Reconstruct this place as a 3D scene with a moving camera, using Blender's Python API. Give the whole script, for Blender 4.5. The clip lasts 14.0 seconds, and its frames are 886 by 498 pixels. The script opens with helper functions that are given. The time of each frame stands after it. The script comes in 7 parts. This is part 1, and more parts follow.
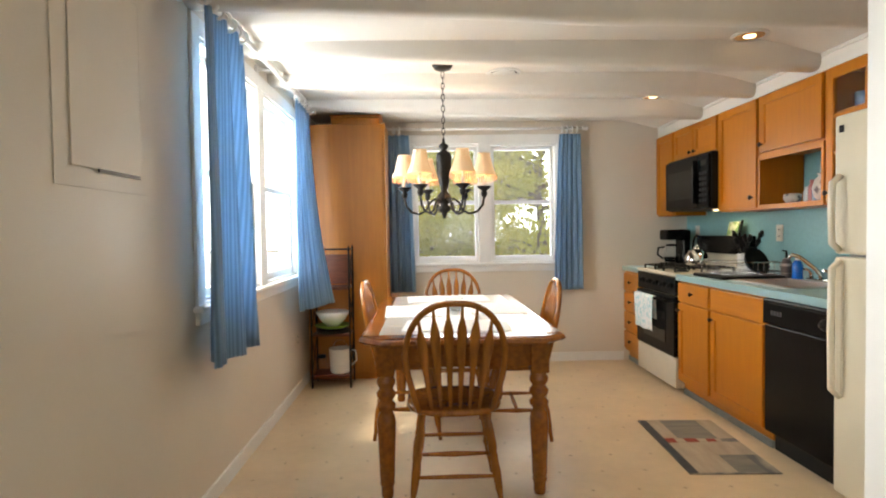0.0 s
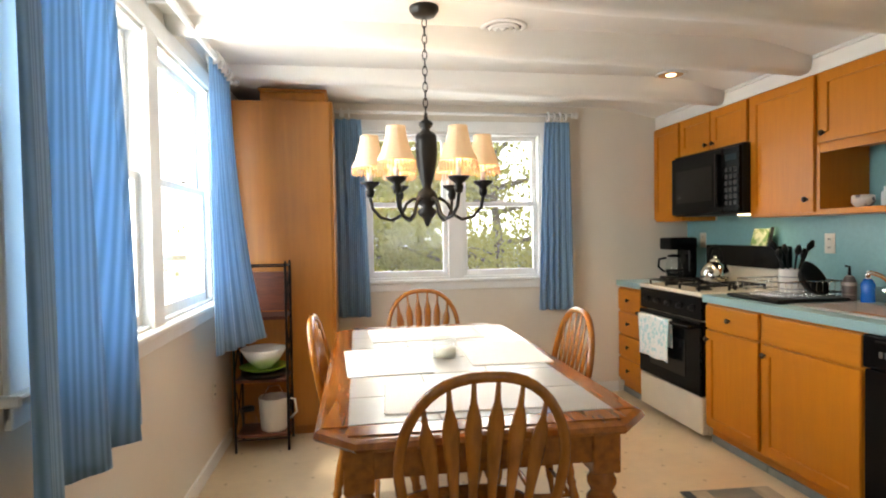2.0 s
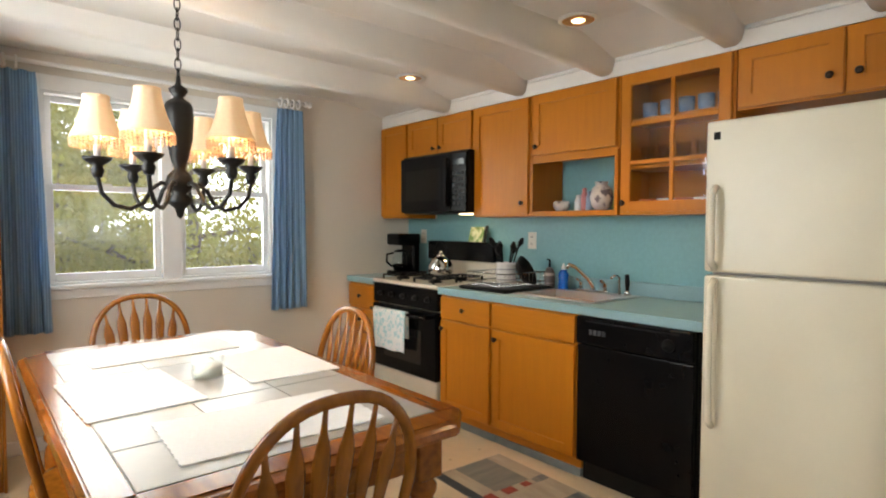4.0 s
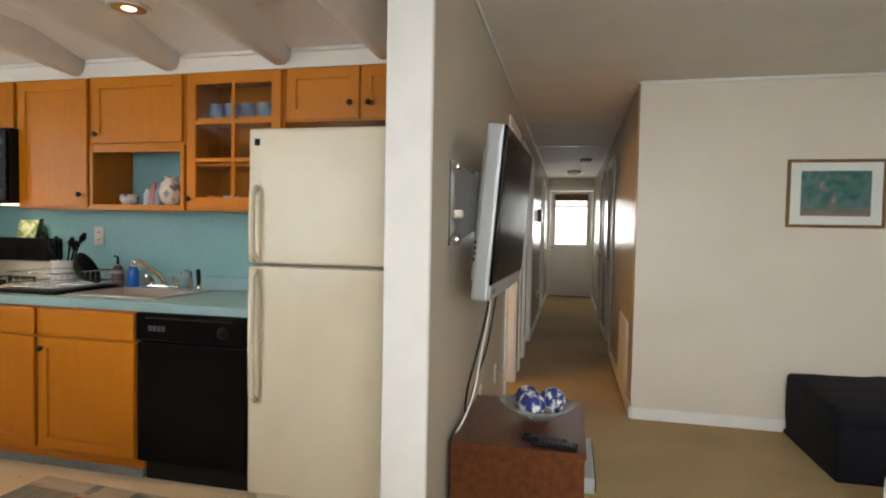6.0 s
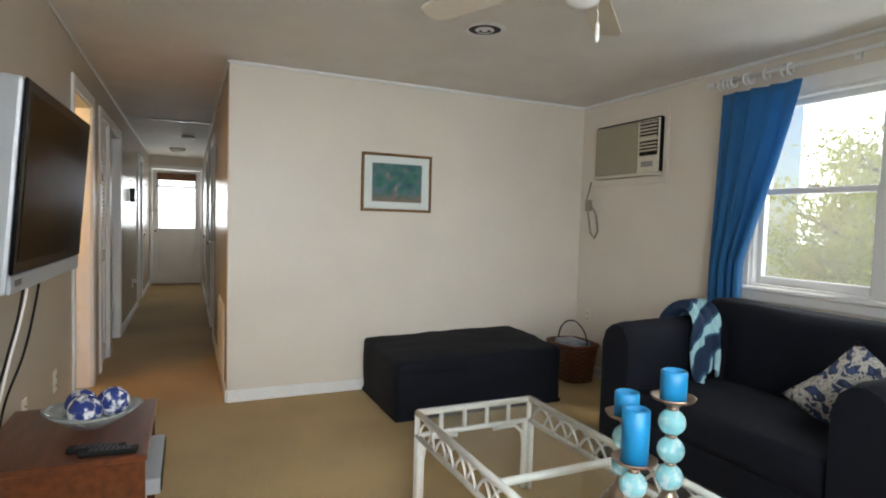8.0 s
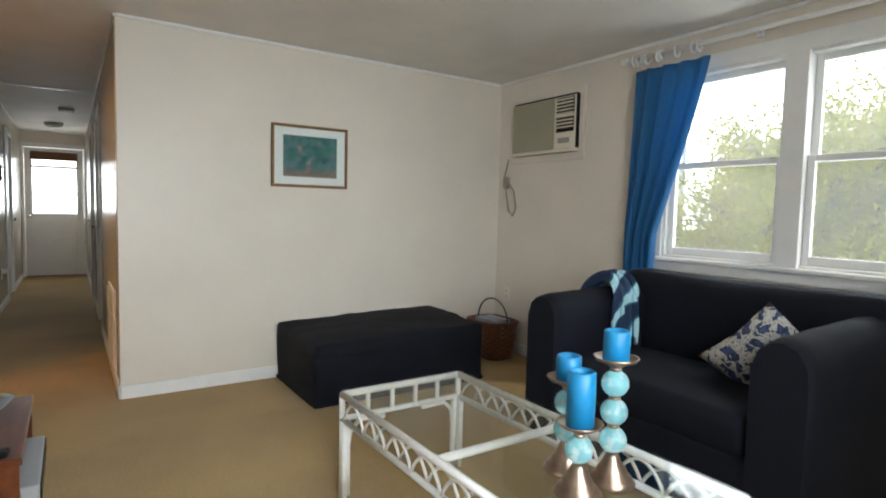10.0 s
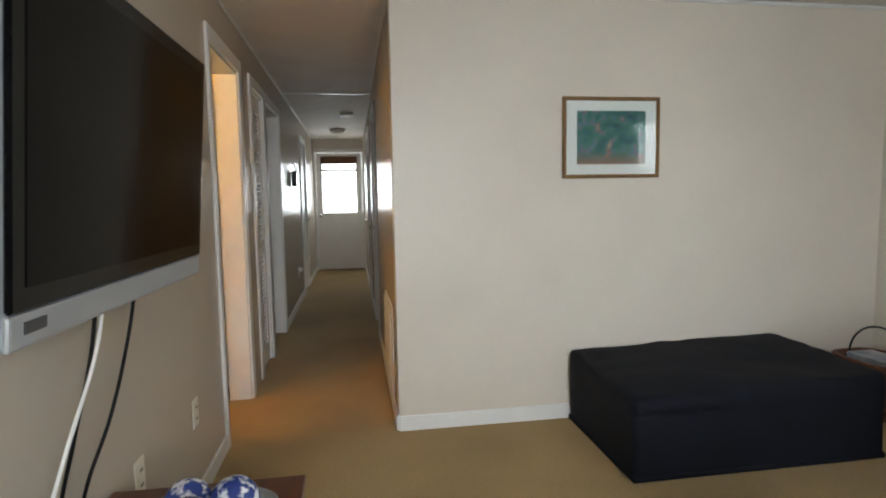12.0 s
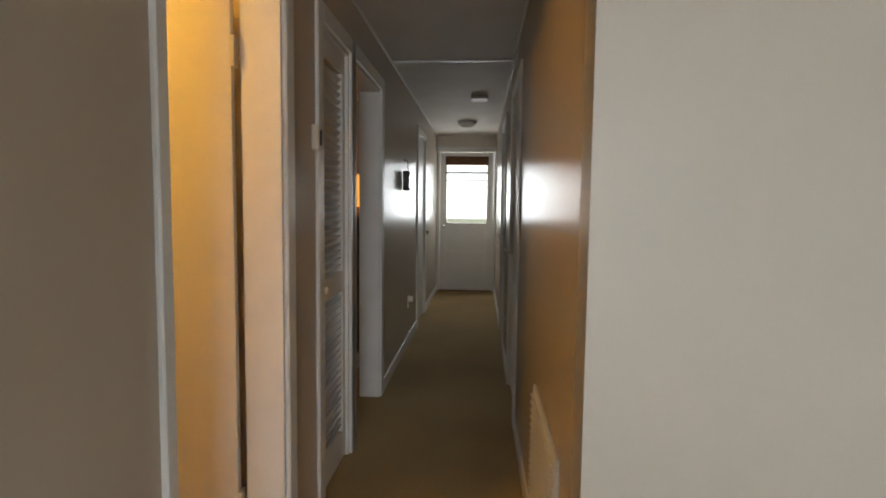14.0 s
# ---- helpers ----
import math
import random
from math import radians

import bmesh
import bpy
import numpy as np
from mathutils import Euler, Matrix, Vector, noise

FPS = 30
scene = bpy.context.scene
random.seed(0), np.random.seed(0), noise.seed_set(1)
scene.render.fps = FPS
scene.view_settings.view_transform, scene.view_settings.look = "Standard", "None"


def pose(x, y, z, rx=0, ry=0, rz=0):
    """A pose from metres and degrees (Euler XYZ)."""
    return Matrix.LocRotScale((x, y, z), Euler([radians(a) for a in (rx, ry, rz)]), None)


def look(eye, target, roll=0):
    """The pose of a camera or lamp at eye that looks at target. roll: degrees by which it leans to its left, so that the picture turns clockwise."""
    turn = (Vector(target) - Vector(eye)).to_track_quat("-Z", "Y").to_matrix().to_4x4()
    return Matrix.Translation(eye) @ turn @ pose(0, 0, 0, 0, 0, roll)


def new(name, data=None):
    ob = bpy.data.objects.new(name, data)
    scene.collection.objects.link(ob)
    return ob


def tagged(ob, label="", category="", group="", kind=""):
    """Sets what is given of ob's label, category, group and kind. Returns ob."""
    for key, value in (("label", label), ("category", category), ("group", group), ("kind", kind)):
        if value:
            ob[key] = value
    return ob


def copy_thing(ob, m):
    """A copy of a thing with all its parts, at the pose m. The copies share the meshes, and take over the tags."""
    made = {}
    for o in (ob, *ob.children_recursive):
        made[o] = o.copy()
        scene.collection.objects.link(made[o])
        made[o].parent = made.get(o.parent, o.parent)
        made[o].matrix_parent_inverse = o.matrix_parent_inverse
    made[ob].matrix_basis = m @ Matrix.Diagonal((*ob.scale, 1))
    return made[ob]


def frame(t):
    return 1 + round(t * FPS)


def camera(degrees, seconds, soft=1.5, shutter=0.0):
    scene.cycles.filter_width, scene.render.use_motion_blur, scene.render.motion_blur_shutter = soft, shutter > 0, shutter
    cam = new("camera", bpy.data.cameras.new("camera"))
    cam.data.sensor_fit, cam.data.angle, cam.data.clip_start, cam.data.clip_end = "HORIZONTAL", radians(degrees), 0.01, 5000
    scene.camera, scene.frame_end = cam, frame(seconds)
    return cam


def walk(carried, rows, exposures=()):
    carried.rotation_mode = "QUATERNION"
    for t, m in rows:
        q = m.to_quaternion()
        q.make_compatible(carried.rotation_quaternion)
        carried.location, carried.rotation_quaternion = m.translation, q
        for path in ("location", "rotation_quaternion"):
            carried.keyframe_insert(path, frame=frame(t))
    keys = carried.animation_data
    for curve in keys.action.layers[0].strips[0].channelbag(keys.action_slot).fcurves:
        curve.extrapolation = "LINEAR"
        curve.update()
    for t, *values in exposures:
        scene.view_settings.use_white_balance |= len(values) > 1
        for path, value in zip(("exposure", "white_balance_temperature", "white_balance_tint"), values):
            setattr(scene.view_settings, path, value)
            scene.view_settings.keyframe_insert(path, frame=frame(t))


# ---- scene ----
cam = camera(76.8, 14.0, soft=2.0)
PATH = [
    (0, (-0.121, 1.168, 1.25), (-0.059, 3.166, 1.192), -0.8),
    (0.5, (-0.162, 1.478, 1.262), (-0.053, 3.474, 1.217), -1.0),
    (1, (-0.208, 1.783, 1.282), (-0.069, 3.778, 1.233), -0.9),
    (1.5, (-0.253, 2.018, 1.283), (-0.063, 4.008, 1.241), -1.0),
    (2, (-0.311, 2.21, 1.302), (-0.007, 4.186, 1.25), -0.9),
    (2.2, (-0.335, 2.28, 1.306), (0.032, 4.246, 1.252), -0.9),
    (4.3, (-0.605, 2.541, 1.313), (0.833, 3.93, 1.234), 0.4),
    (4.5, (-0.594, 2.498, 1.307), (0.922, 3.801, 1.232), 0.5),
    (5, (-0.585, 2.387, 1.298), (1.114, 3.441, 1.23), 0.8),
    (5.5, (-0.597, 2.256, 1.293), (1.244, 3.033, 1.227), 0.9),
    (6, (-0.577, 2.154, 1.304), (1.372, 2.597, 1.231), 1.1),
    (6.5, (-0.57, 2.062, 1.309), (1.426, 2.162, 1.229), 1.3),
    (7, (-0.572, 2.003, 1.313), (1.41, 1.756, 1.224), 1.4),
    (7.5, (-0.564, 1.975, 1.311), (1.358, 1.43, 1.213), 1.6),
    (8, (-0.573, 1.955, 1.295), (1.244, 1.126, 1.196), 1.6),
    (8.2, (-0.574, 1.95, 1.29), (1.192, 1.018, 1.19), 1.7),
    (10.3, (-0.352, 1.951, 1.204), (1.307, 0.842, 1.07), 1.3),
    (10.5, (-0.294, 1.913, 1.212), (1.43, 0.911, 1.064), 0.8),
    (11, (-0.076, 1.92, 1.216), (1.778, 1.188, 1.06), 0.4),
    (11.5, (0.224, 1.927, 1.236), (2.158, 1.444, 1.067), 0.2),
    (12, (0.548, 1.922, 1.262), (2.515, 1.609, 1.08), -1.0),
    (12.5, (0.94, 1.93, 1.288), (2.927, 1.787, 1.116), -0.9),
    (13, (1.361, 1.941, 1.283), (3.355, 1.901, 1.143), 0.9),
    (13.5, (1.844, 1.948, 1.309), (3.837, 1.997, 1.156), 1.0),
    (14, (2.338, 1.932, 1.306), (4.327, 2.065, 1.148), 0.7),
]
walk(cam, [(t, look(eye, target, roll)) for t, eye, target, roll in PATH], [(0.0, 0.08, 7150, 11), (2.2, 0.08, 7100, 11), (4.3, -0.15, 7000, 11), (5.5, -0.25, 7100, 12), (7.0, -0.2, 6600, 10), (8.2, -0.05, 6450, 10), (10.3, 0.0, 6350, 9), (11.0, -0.08, 6350, 9), (12.0, -0.11, 6350, 9), (13.0, -0.12, 6350, 9), (13.5, -0.16, 6450, 10), (14.0, -0.42, 6600, 11)])

# ---- world and light ----
world = bpy.data.worlds.new("sky")
scene.world = world
world.use_nodes = True
wn = world.node_tree.nodes
sky = wn.new("ShaderNodeTexSky")
sky.sky_type, sky.sun_disc = "NISHITA", False
sky.sun_elevation, sky.sun_rotation = radians(54), radians(-124)
world.node_tree.links.new(sky.outputs[0], wn["Background"].inputs[0])
wn["Background"].inputs[1].default_value = 0.15


def lamp(name, kind, where, power, colour, size=0.1, aim=None, spread=None, size_y=None):
    data = bpy.data.lights.new(name, kind)
    data.energy, data.color = power, colour
    if kind == "AREA":
        data.shape, data.size, data.size_y = "RECTANGLE", size, size_y or size
        if spread:
            data.spread = radians(spread)
    elif kind == "SUN":
        data.angle = radians(size)
    else:
        data.shadow_soft_size = size
    ob = new(name, data)
    ob.matrix_world = look(where, aim) if aim else Matrix.Translation(where)
    if kind == "SPOT":
        data.spot_size, data.spot_blend = radians(spread), 0.6
    return ob


DAY = (0.92, 0.96, 1.0)
lamp("sun", "SUN", (-6, -4, 10), 3.2, (1.0, 0.95, 0.87), 8, (0, 0, 0))
lamp("window_light_west", "AREA", (-1.36, 4.70, 1.55), 88, DAY, 1.75, (2, 4.75, 1.0), None, 1.15)
lamp("window_light_north", "AREA", (0.45, 6.70, 1.55), 32, DAY, 1.3, (0.45, 2, 1.2), None, 1.1)
# lamp at an unseen, assumed west window, added to light the end wall
lamp("window_light_living_west", "AREA", (-1.36, 1.35, 1.55), 56, DAY, 1.5, (2, 0.85, 0.55), 110, 1.1)
lamp("window_light_south", "AREA", (1.05, -1.45, 1.55), 14, DAY, 1.5, (1.3, 2, 0.9), None, 1.1)
lamp("window_light_east", "AREA", (11.0, 2.15, 1.5), 15, DAY, 0.5, (5, 2.15, 0.6), None, 0.8)

# ---- materials ----


def material(name, colour, rough=0.6, metal=0.0, grain=0.0, scale=8.0, stretch=(1, 1, 1), bump=0.0, bump_scale=60.0, second=None, mix_low=0.35, mix_high=0.7, spots=0.0, spot_scale=3.0, spec=0.5, coat=0.0, sheen=0.0, vary=0.0):
    """A procedural surface: two colours mixed by a stretched noise, wide stains, fine relief."""
    m = bpy.data.materials.new(name)
    m.use_nodes = True
    nt = m.node_tree
    nodes, link = nt.nodes, nt.links.new
    bsdf = nodes["Principled BSDF"]
    bsdf.inputs["Roughness"].default_value = rough
    bsdf.inputs["Metallic"].default_value = metal
    bsdf.inputs["Specular IOR Level"].default_value = spec
    bsdf.inputs["Coat Weight"].default_value = coat
    bsdf.inputs["Coat Roughness"].default_value = 0.12
    bsdf.inputs["Sheen Weight"].default_value = sheen
    co = nodes.new("ShaderNodeTexCoord")
    mp = nodes.new("ShaderNodeMapping")
    mp.inputs["Scale"].default_value = stretch
    link(co.outputs["Object"], mp.inputs["Vector"])
    n1 = nodes.new("ShaderNodeTexNoise")
    n1.inputs["Scale"].default_value, n1.inputs["Detail"].default_value = scale, 6
    link(mp.outputs[0], n1.inputs["Vector"])
    ramp = nodes.new("ShaderNodeMapRange")
    ramp.inputs[1].default_value, ramp.inputs[2].default_value = mix_low, mix_high
    link(n1.outputs["Fac"], ramp.inputs[0])
    mix = nodes.new("ShaderNodeMixRGB")
    dark = second or tuple(c * (1 - grain) for c in colour)
    mix.inputs[1].default_value, mix.inputs[2].default_value = (*colour, 1), (*dark, 1)
    link(ramp.outputs[0], mix.inputs[0])
    out = mix.outputs[0]
    if spots:
        n2 = nodes.new("ShaderNodeTexNoise")
        n2.inputs["Scale"].default_value, n2.inputs["Detail"].default_value = spot_scale, 3
        link(co.outputs["Object"], n2.inputs["Vector"])
        r2 = nodes.new("ShaderNodeMapRange")
        r2.inputs[1].default_value, r2.inputs[2].default_value = 0.4, 0.7
        r2.inputs[3].default_value, r2.inputs[4].default_value = 1.0, 1.0 - spots
        link(n2.outputs["Fac"], r2.inputs[0])
        mul = nodes.new("ShaderNodeMixRGB")
        mul.blend_type = "MULTIPLY"
        mul.inputs[0].default_value = 1
        link(out, mul.inputs[1])
        link(r2.outputs[0], mul.inputs[2])
        out = mul.outputs[0]
    if vary:
        info = nodes.new("ShaderNodeObjectInfo")
        r3 = nodes.new("ShaderNodeMapRange")
        r3.inputs[3].default_value, r3.inputs[4].default_value = 1.0 - vary, 1.0
        link(info.outputs["Random"], r3.inputs[0])
        mu = nodes.new("ShaderNodeMixRGB")
        mu.blend_type = "MULTIPLY"
        mu.inputs[0].default_value = 1
        link(out, mu.inputs[1])
        link(r3.outputs[0], mu.inputs[2])
        out = mu.outputs[0]
    link(out, bsdf.inputs["Base Color"])
    if bump:
        n3 = nodes.new("ShaderNodeTexNoise")
        n3.inputs["Scale"].default_value, n3.inputs["Detail"].default_value = bump_scale, 4
        link(mp.outputs[0], n3.inputs["Vector"])
        bp = nodes.new("ShaderNodeBump")
        bp.inputs["Strength"].default_value, bp.inputs["Distance"].default_value = bump, 0.004
        link(n3.outputs["Fac"], bp.inputs["Height"])
        link(bp.outputs[0], bsdf.inputs["Normal"])
    return m


def glow(name, colour, strength, base=None):
    m = bpy.data.materials.new(name)
    m.use_nodes = True
    b = m.node_tree.nodes["Principled BSDF"]
    b.inputs["Base Color"].default_value = (*(base or colour), 1)
    b.inputs["Emission Color"].default_value = (*colour, 1)
    b.inputs["Emission Strength"].default_value = strength
    return m


def glass_like(name, colour, rough=0.0, ior=1.45):
    m = bpy.data.materials.new(name)
    m.use_nodes = True
    b = m.node_tree.nodes["Principled BSDF"]
    b.inputs["Base Color"].default_value = (*colour, 1)
    b.inputs["Transmission Weight"].default_value = 1
    b.inputs["Roughness"].default_value, b.inputs["IOR"].default_value = rough, ior
    return m


def pane_glass(name):
    """Thin window glass: clear, with the reflection that the angle gives."""
    m = bpy.data.materials.new(name)
    m.use_nodes = True
    nt = m.node_tree
    nt.nodes.remove(nt.nodes["Principled BSDF"])
    clear, gloss, mixer, fres, power, scale = (nt.nodes.new(n) for n in ("ShaderNodeBsdfTransparent", "ShaderNodeBsdfGlossy", "ShaderNodeMixShader", "ShaderNodeLayerWeight", "ShaderNodeMath", "ShaderNodeMath"))
    gloss.inputs["Roughness"].default_value = 0.02
    clear.inputs[0].default_value = (0.97, 0.985, 0.98, 1)
    fres.inputs[0].default_value = 0.5
    power.operation, scale.operation = "POWER", "MULTIPLY_ADD"
    power.inputs[1].default_value = 5
    scale.inputs[1].default_value, scale.inputs[2].default_value = 0.7, 0.035
    nt.links.new(fres.outputs["Facing"], power.inputs[0])
    nt.links.new(power.outputs[0], scale.inputs[0])
    nt.links.new(scale.outputs[0], mixer.inputs[0])
    nt.links.new(clear.outputs[0], mixer.inputs[1])
    nt.links.new(gloss.outputs[0], mixer.inputs[2])
    nt.links.new(mixer.outputs[0], nt.nodes["Material Output"].inputs[0])
    return m


WALL = material("wall_paint", (0.70, 0.64, 0.55), 0.42, grain=0.04, scale=2.5, bump=0.12, bump_scale=180, spots=0.03, spot_scale=1.2)
# satin finish; base also darkened for the weaker light on these walls
WALL_SATIN_DIM = material("hall_satin_paint", (0.55, 0.485, 0.40), 0.25, spec=0.11, grain=0.04, scale=2.5, bump=0.03, bump_scale=60, spots=0.03, spot_scale=1.2)
CEIL = material("ceiling_paint", (0.80, 0.77, 0.72), 0.7, grain=0.04, scale=3, bump=0.15, bump_scale=120, spots=0.03)
TRIM = material("white_trim_paint", (0.80, 0.80, 0.78), 0.35, grain=0.03, scale=6, bump=0.05, spots=0.04, spot_scale=9)
VINYL = material("vinyl_floor", (0.68, 0.545, 0.36), 0.3, grain=0.06, scale=14, spots=0.12, spot_scale=2.2, bump=0.04, bump_scale=90)
VINYL_MARK = material("vinyl_star_mark", (0.44, 0.33, 0.20), 0.32, grain=0.2, scale=30)
CARPET = material("tan_carpet", (0.495, 0.34, 0.13), 0.95, grain=0.28, scale=90, spots=0.22, spot_scale=1.3, bump=0.9, bump_scale=420, spec=0.1, sheen=0.2)
OAK = material("honey_oak", (0.56, 0.192, 0.012), 0.34, spec=0.3, second=(0.505, 0.168, 0.010), scale=5, stretch=(9, 9, 0.8), mix_low=0.35, mix_high=0.8, bump=0.03, bump_scale=22, spots=0.08, spot_scale=2.5, vary=0.08)
OAK_H = material("honey_oak_across", (0.56, 0.192, 0.012), 0.34, spec=0.3, second=(0.505, 0.168, 0.010), scale=5, stretch=(9, 0.8, 9), mix_low=0.35, mix_high=0.8, bump=0.03, bump_scale=22, spots=0.08, spot_scale=2.5, vary=0.08)
TEAL = material("teal_laminate", (0.20, 0.42, 0.44), 0.35, grain=0.08, scale=40, spots=0.05)
COUNTER = material("blue_green_laminate", (0.27, 0.44, 0.47), 0.32, grain=0.18, scale=160, spots=0.05, spot_scale=4)
BLACK = material("black_enamel", (0.004, 0.004, 0.0045), 0.22, grain=0.2, scale=20, spots=0.2, spot_scale=6, spec=0.13)
BLACK_M = material("black_matt", (0.006, 0.006, 0.006), 0.5, grain=0.2, scale=30, bump=0.1, spec=0.18)
BISQUE = material("bisque_enamel", (0.66, 0.60, 0.46), 0.3, grain=0.04, scale=5, bump=0.1, bump_scale=260, spots=0.04)
CREAM = material("cream_enamel", (0.72, 0.66, 0.53), 0.25, grain=0.04, scale=8, spots=0.05)
BLUE = material("blue_cotton", (0.12, 0.27, 0.52), 0.9, grain=0.16, scale=220, stretch=(1, 1, 0.2), bump=0.25, bump_scale=320, spots=0.1, sheen=0.25)
NAVY = material("navy_slipcover", (0.0045, 0.0062, 0.0125), 0.8, grain=0.3, scale=140, bump=0.5, bump_scale=260, spots=0.3, spot_scale=4, spec=0.25)
# corduroy ribs in the curtain cloth
rn = BLUE.node_tree
rib = rn.nodes.new("ShaderNodeTexWave")
rib.inputs["Scale"].default_value, rib.inputs["Distortion"].default_value, rib.inputs["Detail"].default_value = 22.0, 0.0, 0.0
rib_turn = rn.nodes.new("ShaderNodeMapping")
rib_turn.inputs["Rotation"].default_value = (0, 0, radians(-90))
rn.links.new(rn.nodes["Texture Coordinate"].outputs["Object"], rib_turn.inputs["Vector"])
rn.links.new(rib_turn.outputs[0], rib.inputs["Vector"])
rib_mix = rn.nodes.new("ShaderNodeMixRGB")
rib_mix.inputs[1].default_value, rib_mix.inputs[2].default_value = (0.20, 0.35, 0.52, 1), (0.32, 0.52, 0.73, 1)
rn.links.new(rib.outputs["Fac"], rib_mix.inputs[0])
rn.links.new(rib_mix.outputs[0], rn.nodes["Principled BSDF"].inputs["Base Color"])
rib_bump = rn.nodes.new("ShaderNodeBump")
rib_bump.inputs["Strength"].default_value, rib_bump.inputs["Distance"].default_value = 0.35, 0.003
rn.links.new(rib.outputs["Fac"], rib_bump.inputs["Height"])
rn.links.new(rib_bump.outputs[0], rn.nodes["Principled BSDF"].inputs["Normal"])
cloth_thin, cloth_both = rn.nodes.new("ShaderNodeBsdfTranslucent"), rn.nodes.new("ShaderNodeMixShader")
cloth_both.inputs[0].default_value = 0.42
rn.links.new(rib_mix.outputs[0], cloth_thin.inputs[0])
rn.links.new(rn.nodes["Principled BSDF"].outputs[0], cloth_both.inputs[1])
rn.links.new(cloth_thin.outputs[0], cloth_both.inputs[2])
rn.links.new(cloth_both.outputs[0], rn.nodes["Material Output"].inputs[0])
BLUE_ALONG_X = BLUE.copy()
BLUE_ALONG_X.node_tree.nodes["Mapping.001"].inputs["Rotation"].default_value = (0, 0, 0)
BLUE_PLAIN = material("bright_blue_cotton", (0.035, 0.19, 0.43), 0.85, grain=0.15, scale=180, bump=0.2, bump_scale=300, spots=0.1, sheen=0.15)
pn_ = BLUE_PLAIN.node_tree
plain_thin, plain_both = pn_.nodes.new("ShaderNodeBsdfTranslucent"), pn_.nodes.new("ShaderNodeMixShader")
plain_thin.inputs[0].default_value, plain_both.inputs[0].default_value = (0.07, 0.30, 0.58, 1), 0.4
pn_.links.new(pn_.nodes["Principled BSDF"].outputs[0], plain_both.inputs[1])
pn_.links.new(plain_thin.outputs[0], plain_both.inputs[2])
pn_.links.new(plain_both.outputs[0], pn_.nodes["Material Output"].inputs[0])
GLASS = pane_glass("window_glass")
# a thin veil mixed into the window panes for glare, lit from outside
gn = GLASS.node_tree
veil, veiled = gn.nodes.new("ShaderNodeBsdfTranslucent"), gn.nodes.new("ShaderNodeMixShader")
veil.inputs[0].default_value = (0.85, 0.86, 0.84, 1)
veiled.inputs[0].default_value = 0.014
clean = gn.nodes["Material Output"].inputs[0].links[0].from_socket
gn.links.new(clean, veiled.inputs[1])
gn.links.new(veil.outputs[0], veiled.inputs[2])
gn.links.new(veiled.outputs[0], gn.nodes["Material Output"].inputs[0])

# stronger veil over the sofa: dirty, milky panes and glare together
MILKY_GLASS = GLASS.copy()
MILKY_GLASS.node_tree.nodes["Mix Shader.001"].inputs[0].default_value = 0.06


# ---- mesh helpers ----
def box(bm, x0, x1, y0, y1, z0, z1, bev=0.0, seg=1):
    made = bmesh.ops.create_cube(bm, size=1)["verts"]
    for v in made:
        v.co = Vector((x0 + (x1 - x0) * (v.co.x + 0.5), y0 + (y1 - y0) * (v.co.y + 0.5), z0 + (z1 - z0) * (v.co.z + 0.5)))
    if bev:
        es = list({e for v in made for e in v.link_edges})
        bmesh.ops.bevel(bm, geom=es, offset=bev, segments=seg, affect="EDGES", profile=0.6)
    return made


def block(*dims, bev=0.0, seg=1):
    bm = bmesh.new()
    box(bm, *dims, bev=bev, seg=seg)
    return bm


def lathe(profile, seg=20, bm=None, at=(0, 0, 0), caps=True):
    """Turns (radius, height) pairs round the z axis."""
    bm = bm or bmesh.new()
    rings = []
    for r, z in profile:
        rings.append([bm.verts.new((at[0] + r * math.cos(2 * math.pi * k / seg), at[1] + r * math.sin(2 * math.pi * k / seg), at[2] + z)) for k in range(seg)])
    for a, b in zip(rings, rings[1:]):
        for k in range(seg):
            f = bm.faces.new((a[k], a[(k + 1) % seg], b[(k + 1) % seg], b[k]))
            f.smooth = True
    if caps:
        for ring, flip in ((rings[0], True), (rings[-1], False)):
            if (ring[0].co - ring[seg // 2].co).length > 1e-4:
                bm.faces.new(list(reversed(ring)) if flip else ring)
    return bm


def tube(points, r, seg=8, bm=None, closed=False):
    """A round bar along points; r is one radius or one for each point."""
    bm = bm or bmesh.new()
    pts = [Vector(p) for p in points]
    n = len(pts)
    radii = r if isinstance(r, (list, tuple)) else [r] * n
    rings, side = [], None
    for i, p in enumerate(pts):
        a = pts[(i - 1) % n] if closed or i else p
        b = pts[(i + 1) % n] if closed or i < n - 1 else p
        d = (b - a).normalized()
        if side is None:
            side = d.orthogonal().normalized()
        side = (side - d * side.dot(d)).normalized()
        up = d.cross(side)
        rings.append([bm.verts.new(p + radii[i] * (side * math.cos(2 * math.pi * k / seg) + up * math.sin(2 * math.pi * k / seg))) for k in range(seg)])
    pairs = list(zip(rings, rings[1:])) + ([(rings[-1], rings[0])] if closed else [])
    for a, b in pairs:
        for k in range(seg):
            f = bm.faces.new((a[k], a[(k + 1) % seg], b[(k + 1) % seg], b[k]))
            f.smooth = True
    if not closed:
        bm.faces.new(list(reversed(rings[0])))
        bm.faces.new(rings[-1])
    return bm


def turned(bm, m):
    bmesh.ops.transform(bm, matrix=m, verts=bm.verts)
    return bm


def mesh_of(name, bm, mat):
    bmesh.ops.recalc_face_normals(bm, faces=bm.faces)
    me = bpy.data.meshes.new(name)
    bm.to_mesh(me)
    bm.free()
    for one in mat if isinstance(mat, (list, tuple)) else [mat]:
        me.materials.append(one)
    return me


